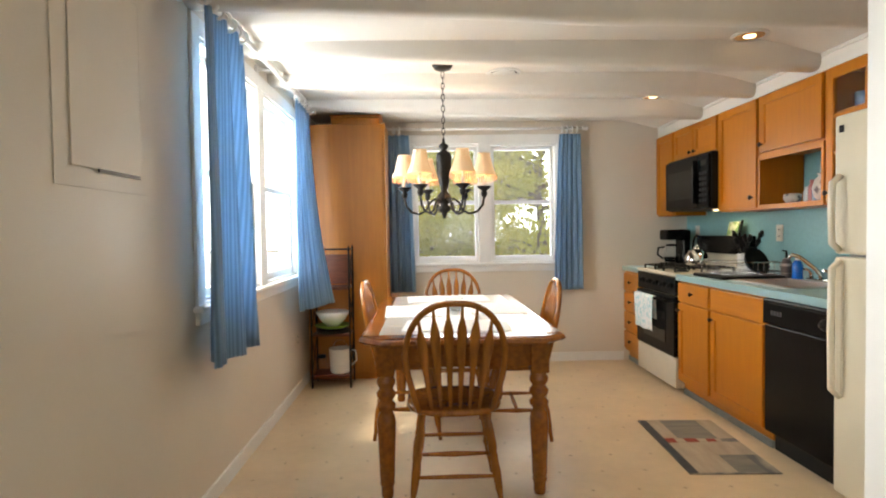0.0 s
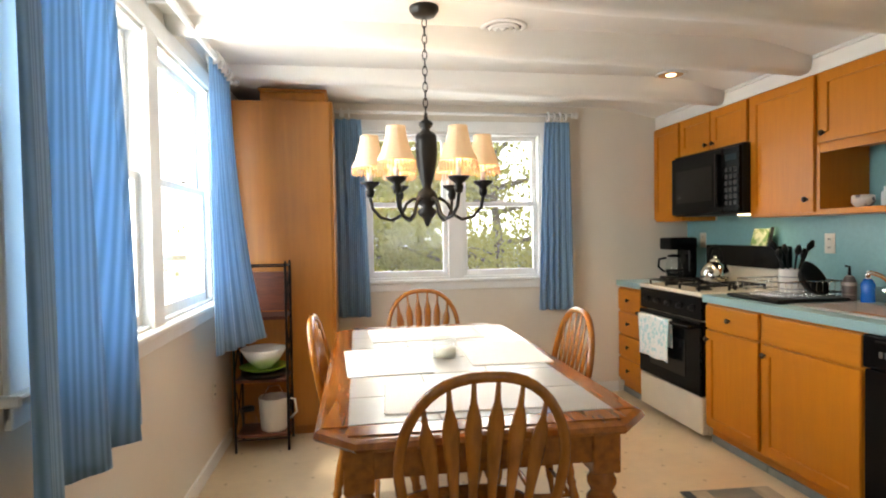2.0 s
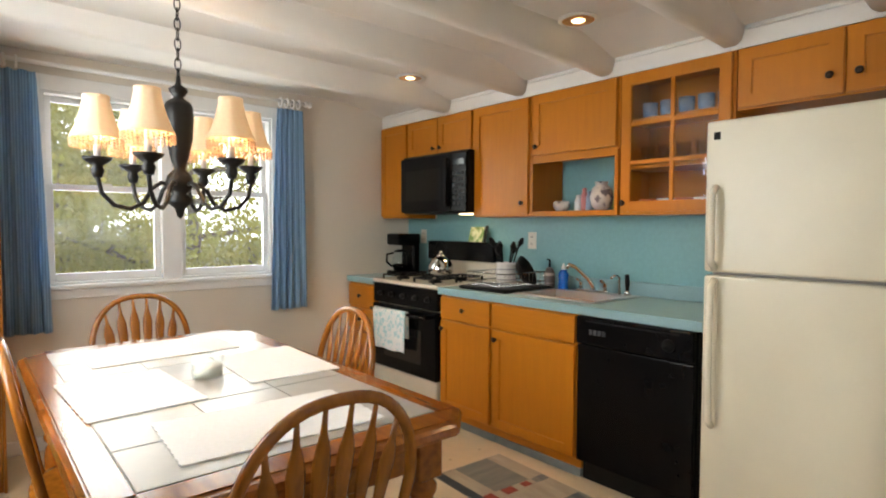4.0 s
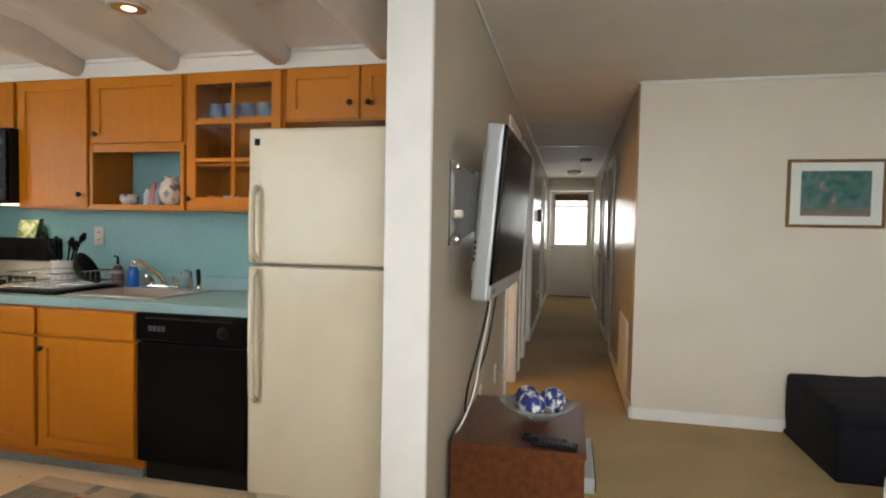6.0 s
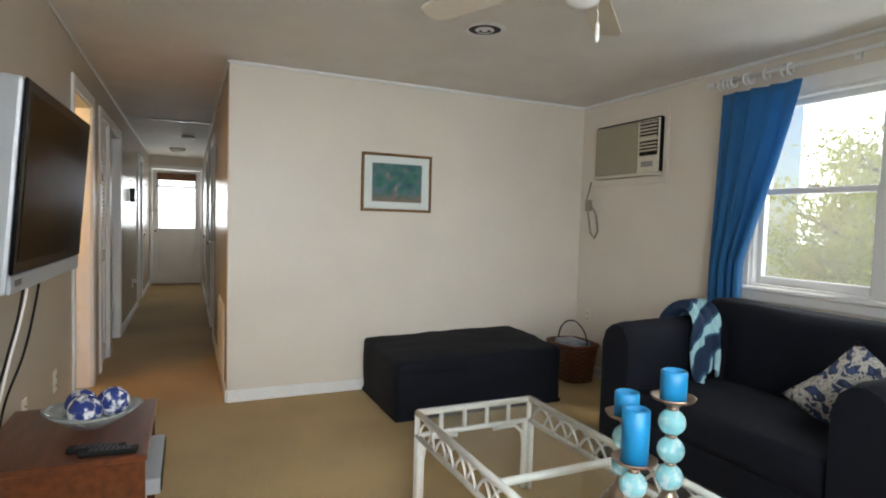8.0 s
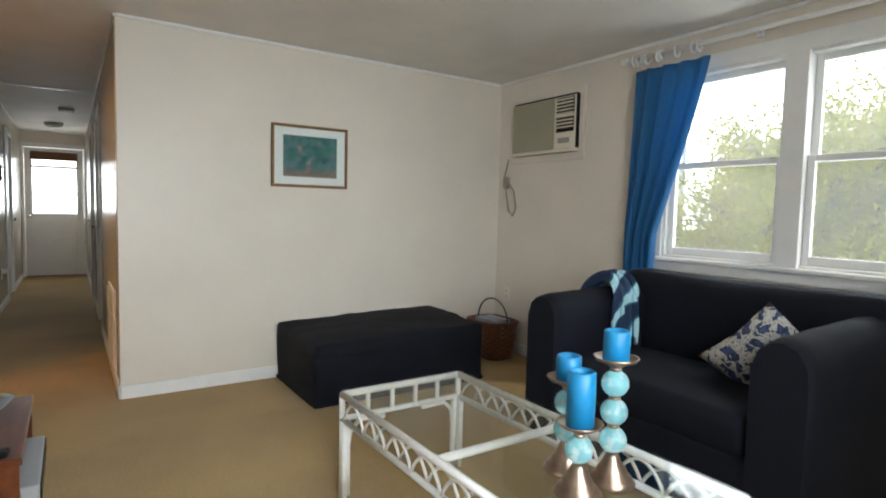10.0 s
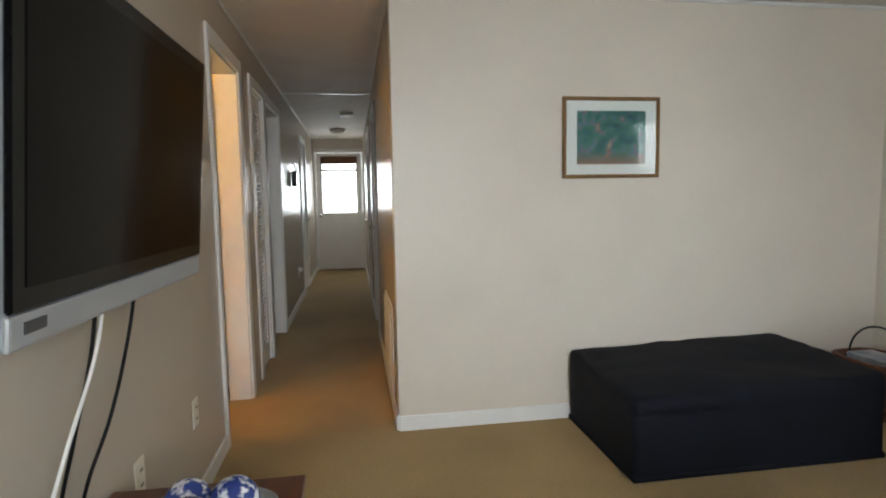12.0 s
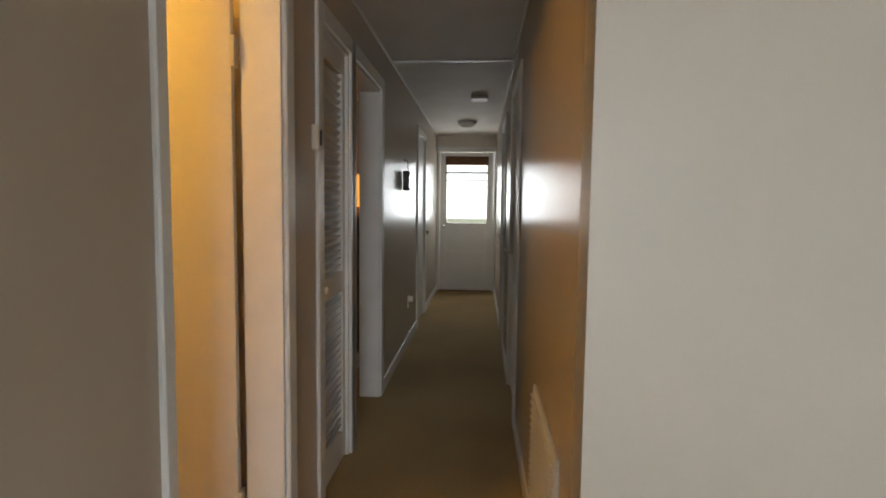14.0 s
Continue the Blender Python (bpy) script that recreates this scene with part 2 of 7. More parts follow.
def part(name, bm, mat, parent, label="", where=None):
    ob = new(name, mesh_of(name, bm, mat))
    ob.parent = parent
    if where is not None:
        ob.matrix_basis = where if isinstance(where, Matrix) else Matrix.Translation(where)
    return tagged(ob, label)


def again(ob, parent, where):
    """Another piece on the same mesh."""
    o = new(ob.name.split(".")[0], ob.data)
    o.parent = parent
    o.matrix_basis = where if isinstance(where, Matrix) else Matrix.Translation(where)
    return o


def thing(name, x, y, z, label, category, group="", turn=0.0, kind=""):
    ob = new(name)
    ob.empty_display_size = 0.1
    ob.matrix_basis = pose(x, y, z, 0, 0, turn)
    return tagged(ob, label, category, group, kind)


def single(name, bm, mat, x, y, z, label, category, group="", turn=0.0, kind=""):
    ob = new(name, mesh_of(name, bm, mat))
    ob.matrix_basis = pose(x, y, z, 0, 0, turn)
    return tagged(ob, label, category, group, kind)


def setting(name, bm, mat, label="", category=""):
    return tagged(new(name, mesh_of(name, bm, mat)), label, category, "", "structure")


def soft_box(lx, ly, lz, r=0.06, cuts=6, puff=0.0, sag=0.0, seed=0):
    """An upholstered block about its base centre: rounded edges, slightly uneven faces."""
    bm = bmesh.new()
    box(bm, -lx / 2, lx / 2, -ly / 2, ly / 2, 0, lz, bev=r, seg=3)
    bmesh.ops.subdivide_edges(bm, edges=[e for e in bm.edges if e.calc_length() > r * 2.2], cuts=cuts, use_grid_fill=True)
    for v in bm.verts:
        c = v.co
        u, w = 2 * c.x / lx, 2 * c.y / ly
        dome = (1 - u * u) * (1 - w * w)
        if c.z > lz * 0.55:
            c.z += puff * max(dome, 0) - sag * max(1 - u * u, 0) * 0.5
        n = noise.noise(Vector((c.x * 5 + seed, c.y * 5, c.z * 5)))
        c += Vector((n * 0.006, noise.noise(Vector((c.y * 6, c.x * 4 + seed, c.z * 6))) * 0.006, 0 if c.z < 0.01 else n * 0.006))
    for f in bm.faces:
        f.smooth = True
    return bm


# ---- the shell ----
X0, X1, XE, XH = -1.14, 2.41, 3.50, 10.78
Y0, YP, YQ, Y1 = -1.25, 2.60, 2.735, 6.49
YR, H, HK = 1.71, 2.34, 2.30


def wall(name, axis, at, thick, a0, a1, openings=(), z1=H + 0.1, mat=WALL, label=""):
    """A wall along x or y from a0 to a1; openings are (from, to, sill, head)."""
    bm = bmesh.new()
    cuts = sorted({a0, a1, *[o[0] for o in openings], *[o[1] for o in openings]})
    for a, b in zip(cuts, cuts[1:]):
        spans, mid = [(0.0, z1)], (a + b) / 2
        for o in openings:
            if o[0] < mid < o[1]:
                spans = [s for s in ((0.0, o[2]), (o[3], z1)) if s[1] - s[0] > 0.001]
        for s, e in spans:
            lo, hi = sorted((at, at + thick))
            if axis == "x":
                box(bm, a, b, lo, hi, s, e)
            else:
                box(bm, lo, hi, a, b, s, e)
    bmesh.ops.remove_doubles(bm, verts=bm.verts, dist=0.0005)
    return setting(name, bm, mat, label or "beige painted plaster wall", "wall")


WEST_WIN = (3.74, 5.60, 0.94, 2.15)
NORTH_WIN = (-0.24, 1.14, 0.96, 2.09)
# opening of the assumed west window, out of view
WEST_WIN_UNSEEN = (0.60, 2.10, 0.95, 2.10)
SOUTH_WIN = (0.28, 1.81, 0.95, 2.09)
AC_HOLE = (2.545, 3.265, 1.67, 2.12)
wall("wall_west", "y", X0, -0.14, Y0 - 0.12, Y1 + 0.12, [WEST_WIN, WEST_WIN_UNSEEN])
wall("wall_north", "x", Y1, 0.12, X0, X1, [NORTH_WIN])
wall("wall_east_kitchen", "y", X1, 0.12, YQ, Y1 + 0.12)
HALL_DOORS = [(3.48, 4.20, 0, 2.05), (4.64, 5.14, 0, 2.05), (5.24, 6.02, 0, 2.05), (8.22, 8.96, 0, 2.05)]
wall("wall_partition", "x", YP, YQ - YP, 1.17, XH + 0.1, HALL_DOORS, mat=WALL_SATIN_DIM)
wall("wall_living_end", "y", XE, 0.12, Y0, YR)
RIGHT_DOORS = [(5.62, 6.36, 0, 2.05), (7.45, 8.20, 0, 2.05)]
wall("wall_hall_south", "x", YR, -0.12, XE + 0.12, XH + 0.1, RIGHT_DOORS, mat=WALL_SATIN_DIM)
wall("wall_hall_end", "y", XH, 0.12, YR, YP, [(1.745, 2.555, 0, 2.10)])
wall("wall_south", "x", Y0, -0.12, X0, XE + 0.12, [SOUTH_WIN, AC_HOLE])
# rooms that the open doors look into
wall("wall_bathroom_north", "x", 4.6, 0.1, X1 + 0.12, 4.55)
wall("wall_bathroom_east", "y", 4.45, 0.1, YQ, 4.6)
wall("wall_bedroom_north", "x", 5.2, 0.1, 4.55, 8.6)
wall("wall_bedroom_east", "y", 8.05, 0.1, YQ, 5.2)

setting("floor_kitchen", block(X0, X1, 2.66, Y1, -0.06, 0.0), VINYL, "cream sheet vinyl floor with small star marks", "floor")
bmf = bmesh.new()
box(bmf, X0, XE, Y0, 2.66, -0.06, 0.0)
box(bmf, XE, XH, YR - 0.12, 5.3, -0.06, 0.0)
box(bmf, X1, XE, 2.66, 4.7, -0.06, 0.0)
setting("floor_carpet", bmf, CARPET, "tan cut-pile carpet through living room and hall", "floor")
setting("ceiling_kitchen", block(X0 - 0.1, X1 + 0.1, 2.66, Y1 + 0.1, HK, HK + 0.14), CEIL, "white painted beamed kitchen ceiling", "ceiling")
bmf = bmesh.new()
box(bmf, X0 - 0.1, XE, Y0 - 0.1, 2.66, H, H + 0.1)
box(bmf, XE, XH + 0.1, YR - 0.1, 5.3, H, H + 0.1)
box(bmf, X1 + 0.1, XE, 2.66, 4.7, H, H + 0.1)
setting("ceiling_living", bmf, CEIL, "plain off-white painted ceiling", "ceiling")

# more surfaces
KNOB = material("dark_bronze", (0.05, 0.035, 0.025), 0.35, metal=0.8, grain=0.2)
STEEL = material("brushed_steel", (0.60, 0.60, 0.59), 0.36, metal=1.0, grain=0.1, scale=60, stretch=(1, 8, 1))
CHROME = material("chrome", (0.75, 0.74, 0.72), 0.08, metal=1.0, grain=0.05)
CUPBOARD = material("cupboard_maple", (0.46, 0.175, 0.022), 0.36, second=(0.39, 0.142, 0.017), scale=3, stretch=(9, 9, 0.7), bump=0.05, bump_scale=18, spots=0.08)
TABLEWOOD = material("chestnut_varnish", (0.33, 0.105, 0.012), 0.2, second=(0.21, 0.06, 0.008), scale=4, stretch=(9, 1.2, 9), bump=0.06, bump_scale=20, spots=0.1, spot_scale=3, coat=0.3)
CHAIRWOOD = material("golden_oak_varnish", (0.37, 0.128, 0.014), 0.24, second=(0.24, 0.076, 0.009), scale=5, stretch=(8, 8, 1.2), bump=0.06, bump_scale=24, spots=0.1, coat=0.25, vary=0.1)
TILE = material("glazed_tile", (0.47, 0.45, 0.41), 0.3, grain=0.08, scale=18, spots=0.06, vary=0.06)
GROUT = material("tile_grout", (0.45, 0.42, 0.38), 0.8, grain=0.15, scale=60)
LINEN = material("white_linen", (0.86, 0.86, 0.84), 0.9, grain=0.05, scale=120, bump=0.3, bump_scale=260)
IRON = material("black_iron", (0.007, 0.0065, 0.006), 0.38, spec=0.3, grain=0.2, scale=30, bump=0.1)
RACKWOOD = material("cherry_shelf", (0.16, 0.045, 0.02), 0.35, second=(0.10, 0.028, 0.013), scale=6, stretch=(2, 12, 12))
WHITE = material("white_ceramic", (0.78, 0.77, 0.74), 0.2, grain=0.03)
GREEN = material("green_plastic", (0.20, 0.42, 0.04), 0.4, grain=0.1)
PLATE = material("ivory_plastic", (0.72, 0.68, 0.58), 0.4, grain=0.04)
WAX = material("blue_wax", (0.010, 0.22, 0.47), 0.45, grain=0.2, scale=14, spots=0.12, spot_scale=12, bump=0.1, bump_scale=20)
CLEAR = pane_glass("clear_glass")
SHADE = material("fabric_shade", (0.80, 0.62, 0.42), 0.9, grain=0.08, scale=90, bump=0.2, bump_scale=200)
SHADE.node_tree.nodes["Principled BSDF"].inputs["Transmission Weight"].default_value = 0.0
SHADE.node_tree.nodes["Principled BSDF"].inputs["Emission Color"].default_value = (1.0, 0.52, 0.20, 1)
SHADE.node_tree.nodes["Principled BSDF"].inputs["Emission Strength"].default_value = 0.30
BULB = glow("lit_bulb", (1.0, 0.72, 0.42), 6.0)
CAN_GOLD = material("gold_reflector", (0.75, 0.42, 0.14), 0.25, metal=0.9, grain=0.05)


# ---- fixed trim of the kitchen ----
def bar(name, mat, *d, bev=0.004, label="", category="trim"):
    return setting(name, block(*d, bev=bev), mat, label or "white painted wooden trim", category)


bmp = block(1.15, 1.17, 2.59, 2.745, 0, HK - 0.002, bev=0.004)
setting("post_casing", bmp, TRIM, "white painted casing on the end of the partition", "trim")
for i, yb in enumerate((3.08, 3.66, 4.33, 4.95, 5.67)):
    bm = bmesh.new()
    prof = [(-0.085, HK + 0.02), (-0.078, HK - 0.012), (-0.062, HK - 0.07), (-0.05, HK - 0.115), (-0.025, HK - 0.13), (0.025, HK - 0.13), (0.05, HK - 0.115), (0.062, HK - 0.07), (0.078, HK - 0.012), (0.085, HK + 0.02)]
    steps = 24
    rows = []
    for k in range(steps + 1):
        x = X0 + (2.118 - X0) * k / steps
        deep = 0.45 + 0.55 * min(1.0, k / 14) + 0.2 * max(0.0, (k - 16) / 8)
        rows.append([bm.verts.new((x, yb + a + 0.006 * noise.noise(Vector((x * 1.5, yb, 0))), HK + (z - HK) * (deep if z < HK else 1) + 0.005 * noise.noise(Vector((x * 2, yb + 9, a * 8))))) for a, z in prof])
    for a, b in zip(rows, rows[1:]):
        for j in range(len(prof) - 1):
            bm.faces.new((a[j], a[j + 1], b[j + 1], b[j])).smooth = True
    bm.faces.new(rows[0]), bm.faces.new(list(reversed(rows[-1])))
    setting(f"beam_{i + 1}", bm, CEIL, "white painted rounded ceiling beam", "beam")
for i, (a, b) in enumerate(((2.78, 3.079), (3.081, 3.659), (3.661, 4.329), (4.331, 4.949), (4.951, 5.669), (5.671, 6.485))):
    bm = block(2.120, 2.134, a, b, 2.127, 2.226)
    box(bm, 2.104, 2.1205, a + 0.07, b - 0.07, 2.205, 2.226, bev=0.004)
    setting(f"soffit_panel_{i + 1}", bm, CEIL, "white filler board between ceiling beams", "trim")
# the ceiling comes down a little towards the wall cabinets
bm = bmesh.new()
edge = []
for k in range(13):
    u = k / 12
    edge.append([bm.verts.new((1.74 + 0.67 * u, yy, HK - 0.001 - 0.078 * min(1.0, u / 0.55) ** 1.3)) for yy in (YQ, Y1)])
for a, b in zip(edge, edge[1:]):
    bm.faces.new((a[0], a[1], b[1], b[0])).smooth = True
setting("ceiling_kitchen_edge", bm, CEIL, "white painted ceiling sloping down over the cabinets", "ceiling")
bar("baseboard_north", TRIM, -0.44, 1.78, Y1 - 0.014, Y1, 0, 0.085)
bar("baseboard_west", TRIM, X0, X0 + 0.014, 2.66, 5.94, 0, 0.085)
bar("floor_threshold", material("brass_strip", (0.5, 0.36, 0.16), 0.35, metal=0.9, grain=0.1), X0, 1.15, 2.645, 2.675, 0.0, 0.006, bev=0.002, label="narrow brass strip between vinyl and carpet")
bar("backsplash", TEAL, X1 - 0.008, X1, 3.60, 6.10, 0.91, 1.78, bev=0.0, label="teal laminate splashback behind the worktop", category="backsplash")
bar("backsplash_niche", TEAL, X1 - 0.008, X1, 6.10, Y1, 0.91, 1.376, bev=0.0, label="teal laminate splashback beside the stove", category="backsplash")


# ---- windows ----
def sash_window(name, axis, at, out, a0, a1, z0, z1, halves, label, glass=None):
    """A double-hung window in an opening; out is the way outside along the wall's normal (+1 or -1)."""
    top = thing(name, 0, 0, 0, label, "window", kind="structure")

    def b(bm, s0, s1, d0, d1, h0, h1, bev=0.003):
        lo, hi = sorted((at + out * d0, at + out * d1))
        if axis == "x":
            box(bm, s0, s1, lo, hi, h0, h1, bev=bev)
        else:
            box(bm, lo, hi, s0, s1, h0, h1, bev=bev)

    bm = bmesh.new()
    t = 0.085
    b(bm, a0 - t, a0 + 0.002, -0.016, 0.0, z0 - 0.06, z1 + t)
    b(bm, a1 - 0.002, a1 + t, -0.016, 0.0, z0 - 0.06, z1 + t)
    b(bm, a0 - 0.0, a1 + 0.0, -0.016, 0.0, z1 - 0.002, z1 + t)
    part("casing", bm, TRIM, top)
    bm = bmesh.new()
    b(bm, a0 - t - 0.02, a1 + t + 0.02, -0.05, 0.01, z0 - 0.028, z0, bev=0.006)
    b(bm, a0 - t, a1 + t, -0.02, 0.0, z0 - 0.085, z0 - 0.028)
    part("window_sill", bm, TRIM, top)
    bm = bmesh.new()
    b(bm, a0, a0 + 0.02, 0.0, 0.12, z0, z1)
    b(bm, a1 - 0.02, a1, 0.0, 0.12, z0, z1)
    b(bm, a0, a1, 0.0, 0.12, z1 - 0.02, z1)
    b(bm, a0, a1, 0.0, 0.12, z0, z0 + 0.015)
    n = halves
    w = (a1 - a0 - 0.04) / n
    for k in range(n - 1):
        c = a0 + 0.02 + w * (k + 1)
        b(bm, c - 0.06, c + 0.06, -0.018, 0.10, z0, z1)
    part("window_frame", bm, TRIM, top)
    for k in range(n):
        s0 = a0 + 0.02 + w * k + (0.06 if k else 0)
        s1 = a0 + 0.02 + w * (k + 1) - (0.06 if k < n - 1 else 0)
        zm = (z0 + z1) / 2 + 0.01
        for nm, h0, h1, d in (("lower_sash", z0 + 0.015, zm + 0.018, 0.03), ("upper_sash", zm - 0.018, z1 - 0.02, 0.065)):
            bm = bmesh.new()
            f = 0.036
            b(bm, s0, s0 + f, d, d + 0.03, h0, h1)
            b(bm, s1 - f, s1, d, d + 0.03, h0, h1)
            b(bm, s0 + f, s1 - f, d, d + 0.03, h0, h0 + f + (0.012 if nm == "lower_sash" else 0))
            b(bm, s0 + f, s1 - f, d, d + 0.03, h1 - f, h1)
            sash = part(nm, bm, TRIM, top)
            bm = bmesh.new()
            b(bm, s0 + f - 0.004, s1 - f + 0.004, d + 0.012, d + 0.016, h0 + f - 0.004, h1 - f + 0.004, bev=0)
            pane = part("pane", bm, glass or GLASS, sash)
            pane.visible_shadow = False
        bm = bmesh.new()
        c = (s0 + s1) / 2
        b(bm, c - 0.03, c + 0.03, 0.01, 0.03, zm + 0.018, zm + 0.032)
        part("sash_lock", bm, PLATE, top)
    return top


sash_window("window_1", "y", X0, -1, *WEST_WIN, 2, "white double-hung window pair with bright daylight")
sash_window("window_2", "x", Y1, 1, *NORTH_WIN, 2, "white double-hung window pair facing leafy trees")
# assumed window out of view, added with its lamp for the living room light
sash_window("window_4", "y", X0, -1, *WEST_WIN_UNSEEN, 2, "white double-hung window pair on the west side")
sash_window("window_3", "x", Y0, -1, *SOUTH_WIN, 2, "white double-hung window pair above the sofa", MILKY_GLASS)


# ---- curtains ----
def curtain(name, axis, at, top, bottom, z0, z1, folds, amp, label, lean=0.0, wave=0.0, seed=0, cloth=None):
    """A gathered curtain: top and bottom give its two edges along the wall; lean moves its hem into the room."""
    nu, nv = folds * 10, 26
    bm = bmesh.new()
    grid = []
    for j in range(nv + 1):
        v = j / nv
        row = []
        for i in range(nu + 1):
            u = i / nu
            a = top[0] + (top[1] - top[0]) * u
            bb = bottom[0] + (bottom[1] - bottom[0]) * u
            e = v ** 0.8 if wave == 0 else min(1.0, v / 0.74) ** wave
            s = a + (bb - a) * e
            ph = u * folds * 2 * math.pi + 0.5 * noise.noise(Vector((u * 4, v * 1.2, seed)))
            d = amp * (0.45 + 0.75 * v) * (math.sin(ph) + 0.35 * math.sin(2.3 * ph + seed)) + lean * v * v * u
            s += 0.25 * amp * math.cos(ph * 1.1 + seed)
            z = z1 + (z0 - z1) * v + 0.008 * noise.noise(Vector((u * 6, v, seed + 3)))
            p = (s, at + d, z) if axis == "x" else (at + d, s, z)
            row.append(bm.verts.new(p))
        grid.append(row)
    for a, b in zip(grid, grid[1:]):
        for i in range(nu):
            bm.faces.new((a[i], a[i + 1], b[i + 1], b[i])).smooth = True
    ob = tagged(new(name, mesh_of(name, bm, cloth or (BLUE if axis == "y" else BLUE_ALONG_X))), label, "curtain", "blue curtains")
    mod = ob.modifiers.new("cloth", "SOLIDIFY")
    mod.thickness = 0.003
    return ob


curtain("curtain", "y", X0 + 0.11, (3.54, 4.05), (3.53, 4.19), 0.69, 2.225, 3, 0.04, "blue ribbed cotton curtain hanging beside bright window", seed=1)
curtain("curtain", "y", X0 + 0.10, (5.22, 5.70), (5.18, 5.72), 0.70, 2.225, 5, 0.024, "blue cotton curtain with sunlit folds near tall cupboard", lean=0.17, seed=2)
curtain("curtain", "x", Y1 - 0.09, (-0.47, -0.27), (-0.46, -0.22), 0.70, 2.16, 4, 0.022, "narrow blue cotton curtain beside the kitchen window", seed=3)
curtain("curtain", "x", Y1 - 0.09, (1.15, 1.34), (1.09, 1.36), 0.70, 2.16, 5, 0.022, "gathered blue cotton curtain beside the kitchen window", seed=4)
curtain("curtain", "x", Y0 + 0.09, (1.485, 1.995), (1.80, 2.035), 0.72, 2.15, 4, 0.03, "bright blue cotton curtain drawn aside above the sofa", wave=1.15, seed=5, cloth=BLUE_PLAIN)


def rod(name, a, b, r, brackets, wall_dir, label, rings=()):
    top = thing(name, *a, label, "curtain rod")
    d = Vector(b) - Vector(a)
    part("pole", tube([(0, 0, 0), d], r, 12), TRIM, top)
    for e, s in ((Vector((0, 0, 0)), -1), (d, 1)):
        n = d.normalized()
        bm = bmesh.new()
        tube([e + n * s * k for k in (0, 0.012, 0.02, 0.04, 0.055, 0.062)], [r * 1.1, r * 1.9, r * 1.2, r * 1.9, r * 1.5, r * 0.5], 12, bm)
        part("finial", bm, TRIM, top)
    for f in brackets:
        p = d * f
        bm = tube([p, p + Vector(wall_dir)], r * 0.6, 8)
        q = p + Vector(wall_dir)
        box(bm, *sorted((q.x - 0.018, q.x + 0.018)), *sorted((q.y - 0.018, q.y + 0.018)), q.z - 0.025, q.z + 0.025, bev=0.003)
        part("bracket", bm, TRIM, top)
    n = d.normalized()
    side = n.cross(Vector((0, 0, 1)))
    for f in rings:
        c = d * f + Vector((0, 0, -0.012))
        part("ring", tube([c + 0.03 * (math.cos(t) * side + math.sin(t) * Vector((0, 0, 1))) for t in [2 * math.pi * k / 16 for k in range(16)]], 0.0075, 8, closed=True), TRIM, top)
    return top


rod("curtain_rod", (X0 + 0.11, 3.48, 2.255), (X0 + 0.11, 5.77, 2.255), 0.015, (0.03, 0.5, 0.97), (-0.11, 0, 0), "white wooden curtain rod above the west window", [0.03 + 0.035 * k for k in range(7)] + [0.79 + 0.035 * k for k in range(6)])
rod("curtain_rod", (-0.50, Y1 - 0.09, 2.215), (1.36, Y1 - 0.09, 2.215), 0.013, (0.05, 0.96), (0, 0.09, 0), "white curtain rod across the kitchen window", [0.02, 0.05, 0.08, 0.90, 0.925, 0.95, 0.975])
rod("curtain_rod", (2.06, Y0 + 0.09, 2.23), (-0.20, Y0 + 0.09, 2.23), 0.013, (0.01, 0.36, 0.98), (0, -0.09, 0), "white curtain rod with rings above the sofa", [0.022, 0.036, 0.05, 0.062, 0.10, 0.112, 0.158, 0.205, 0.222])


# ---- kitchen cabinets ----
def knob(parent, x, y, z):
    bm = lathe([(0.006, 0), (0.006, 0.012), (0.014, 0.016), (0.016, 0.022), (0.011, 0.028), (0.0, 0.029)], 12)
    part("knob", turned(bm, Matrix.Translation((x, y, z)) @ pose(0, 0, 0, 0, -90, 0)), KNOB, parent, "dark bronze knob")


def ring_frame(x0, x1, y0, y1, z0, z1, f):
    """A square frame of width f that faces along x, with eased edges."""
    bm = bmesh.new()
    loops = []
    for x in (x0, x1):
        for q in (0.0, f):
            loops.append([bm.verts.new((x, a, b)) for a, b in ((y0 + q, z0 + q), (y1 - q, z0 + q), (y1 - q, z1 - q), (y0 + q, z1 - q))])
    for a, b in ((0, 1), (1, 3), (3, 2), (2, 0)):
        for k in range(4):
            bm.faces.new((loops[a][k], loops[a][(k + 1) % 4], loops[b][(k + 1) % 4], loops[b][k]))
    bmesh.ops.recalc_face_normals(bm, faces=bm.faces[:])
    sharp = [e for e in bm.edges if abs(e.calc_face_angle(0)) > 0.5]
    bmesh.ops.bevel(bm, geom=sharp, offset=0.004, segments=2, affect="EDGES")
    return bm


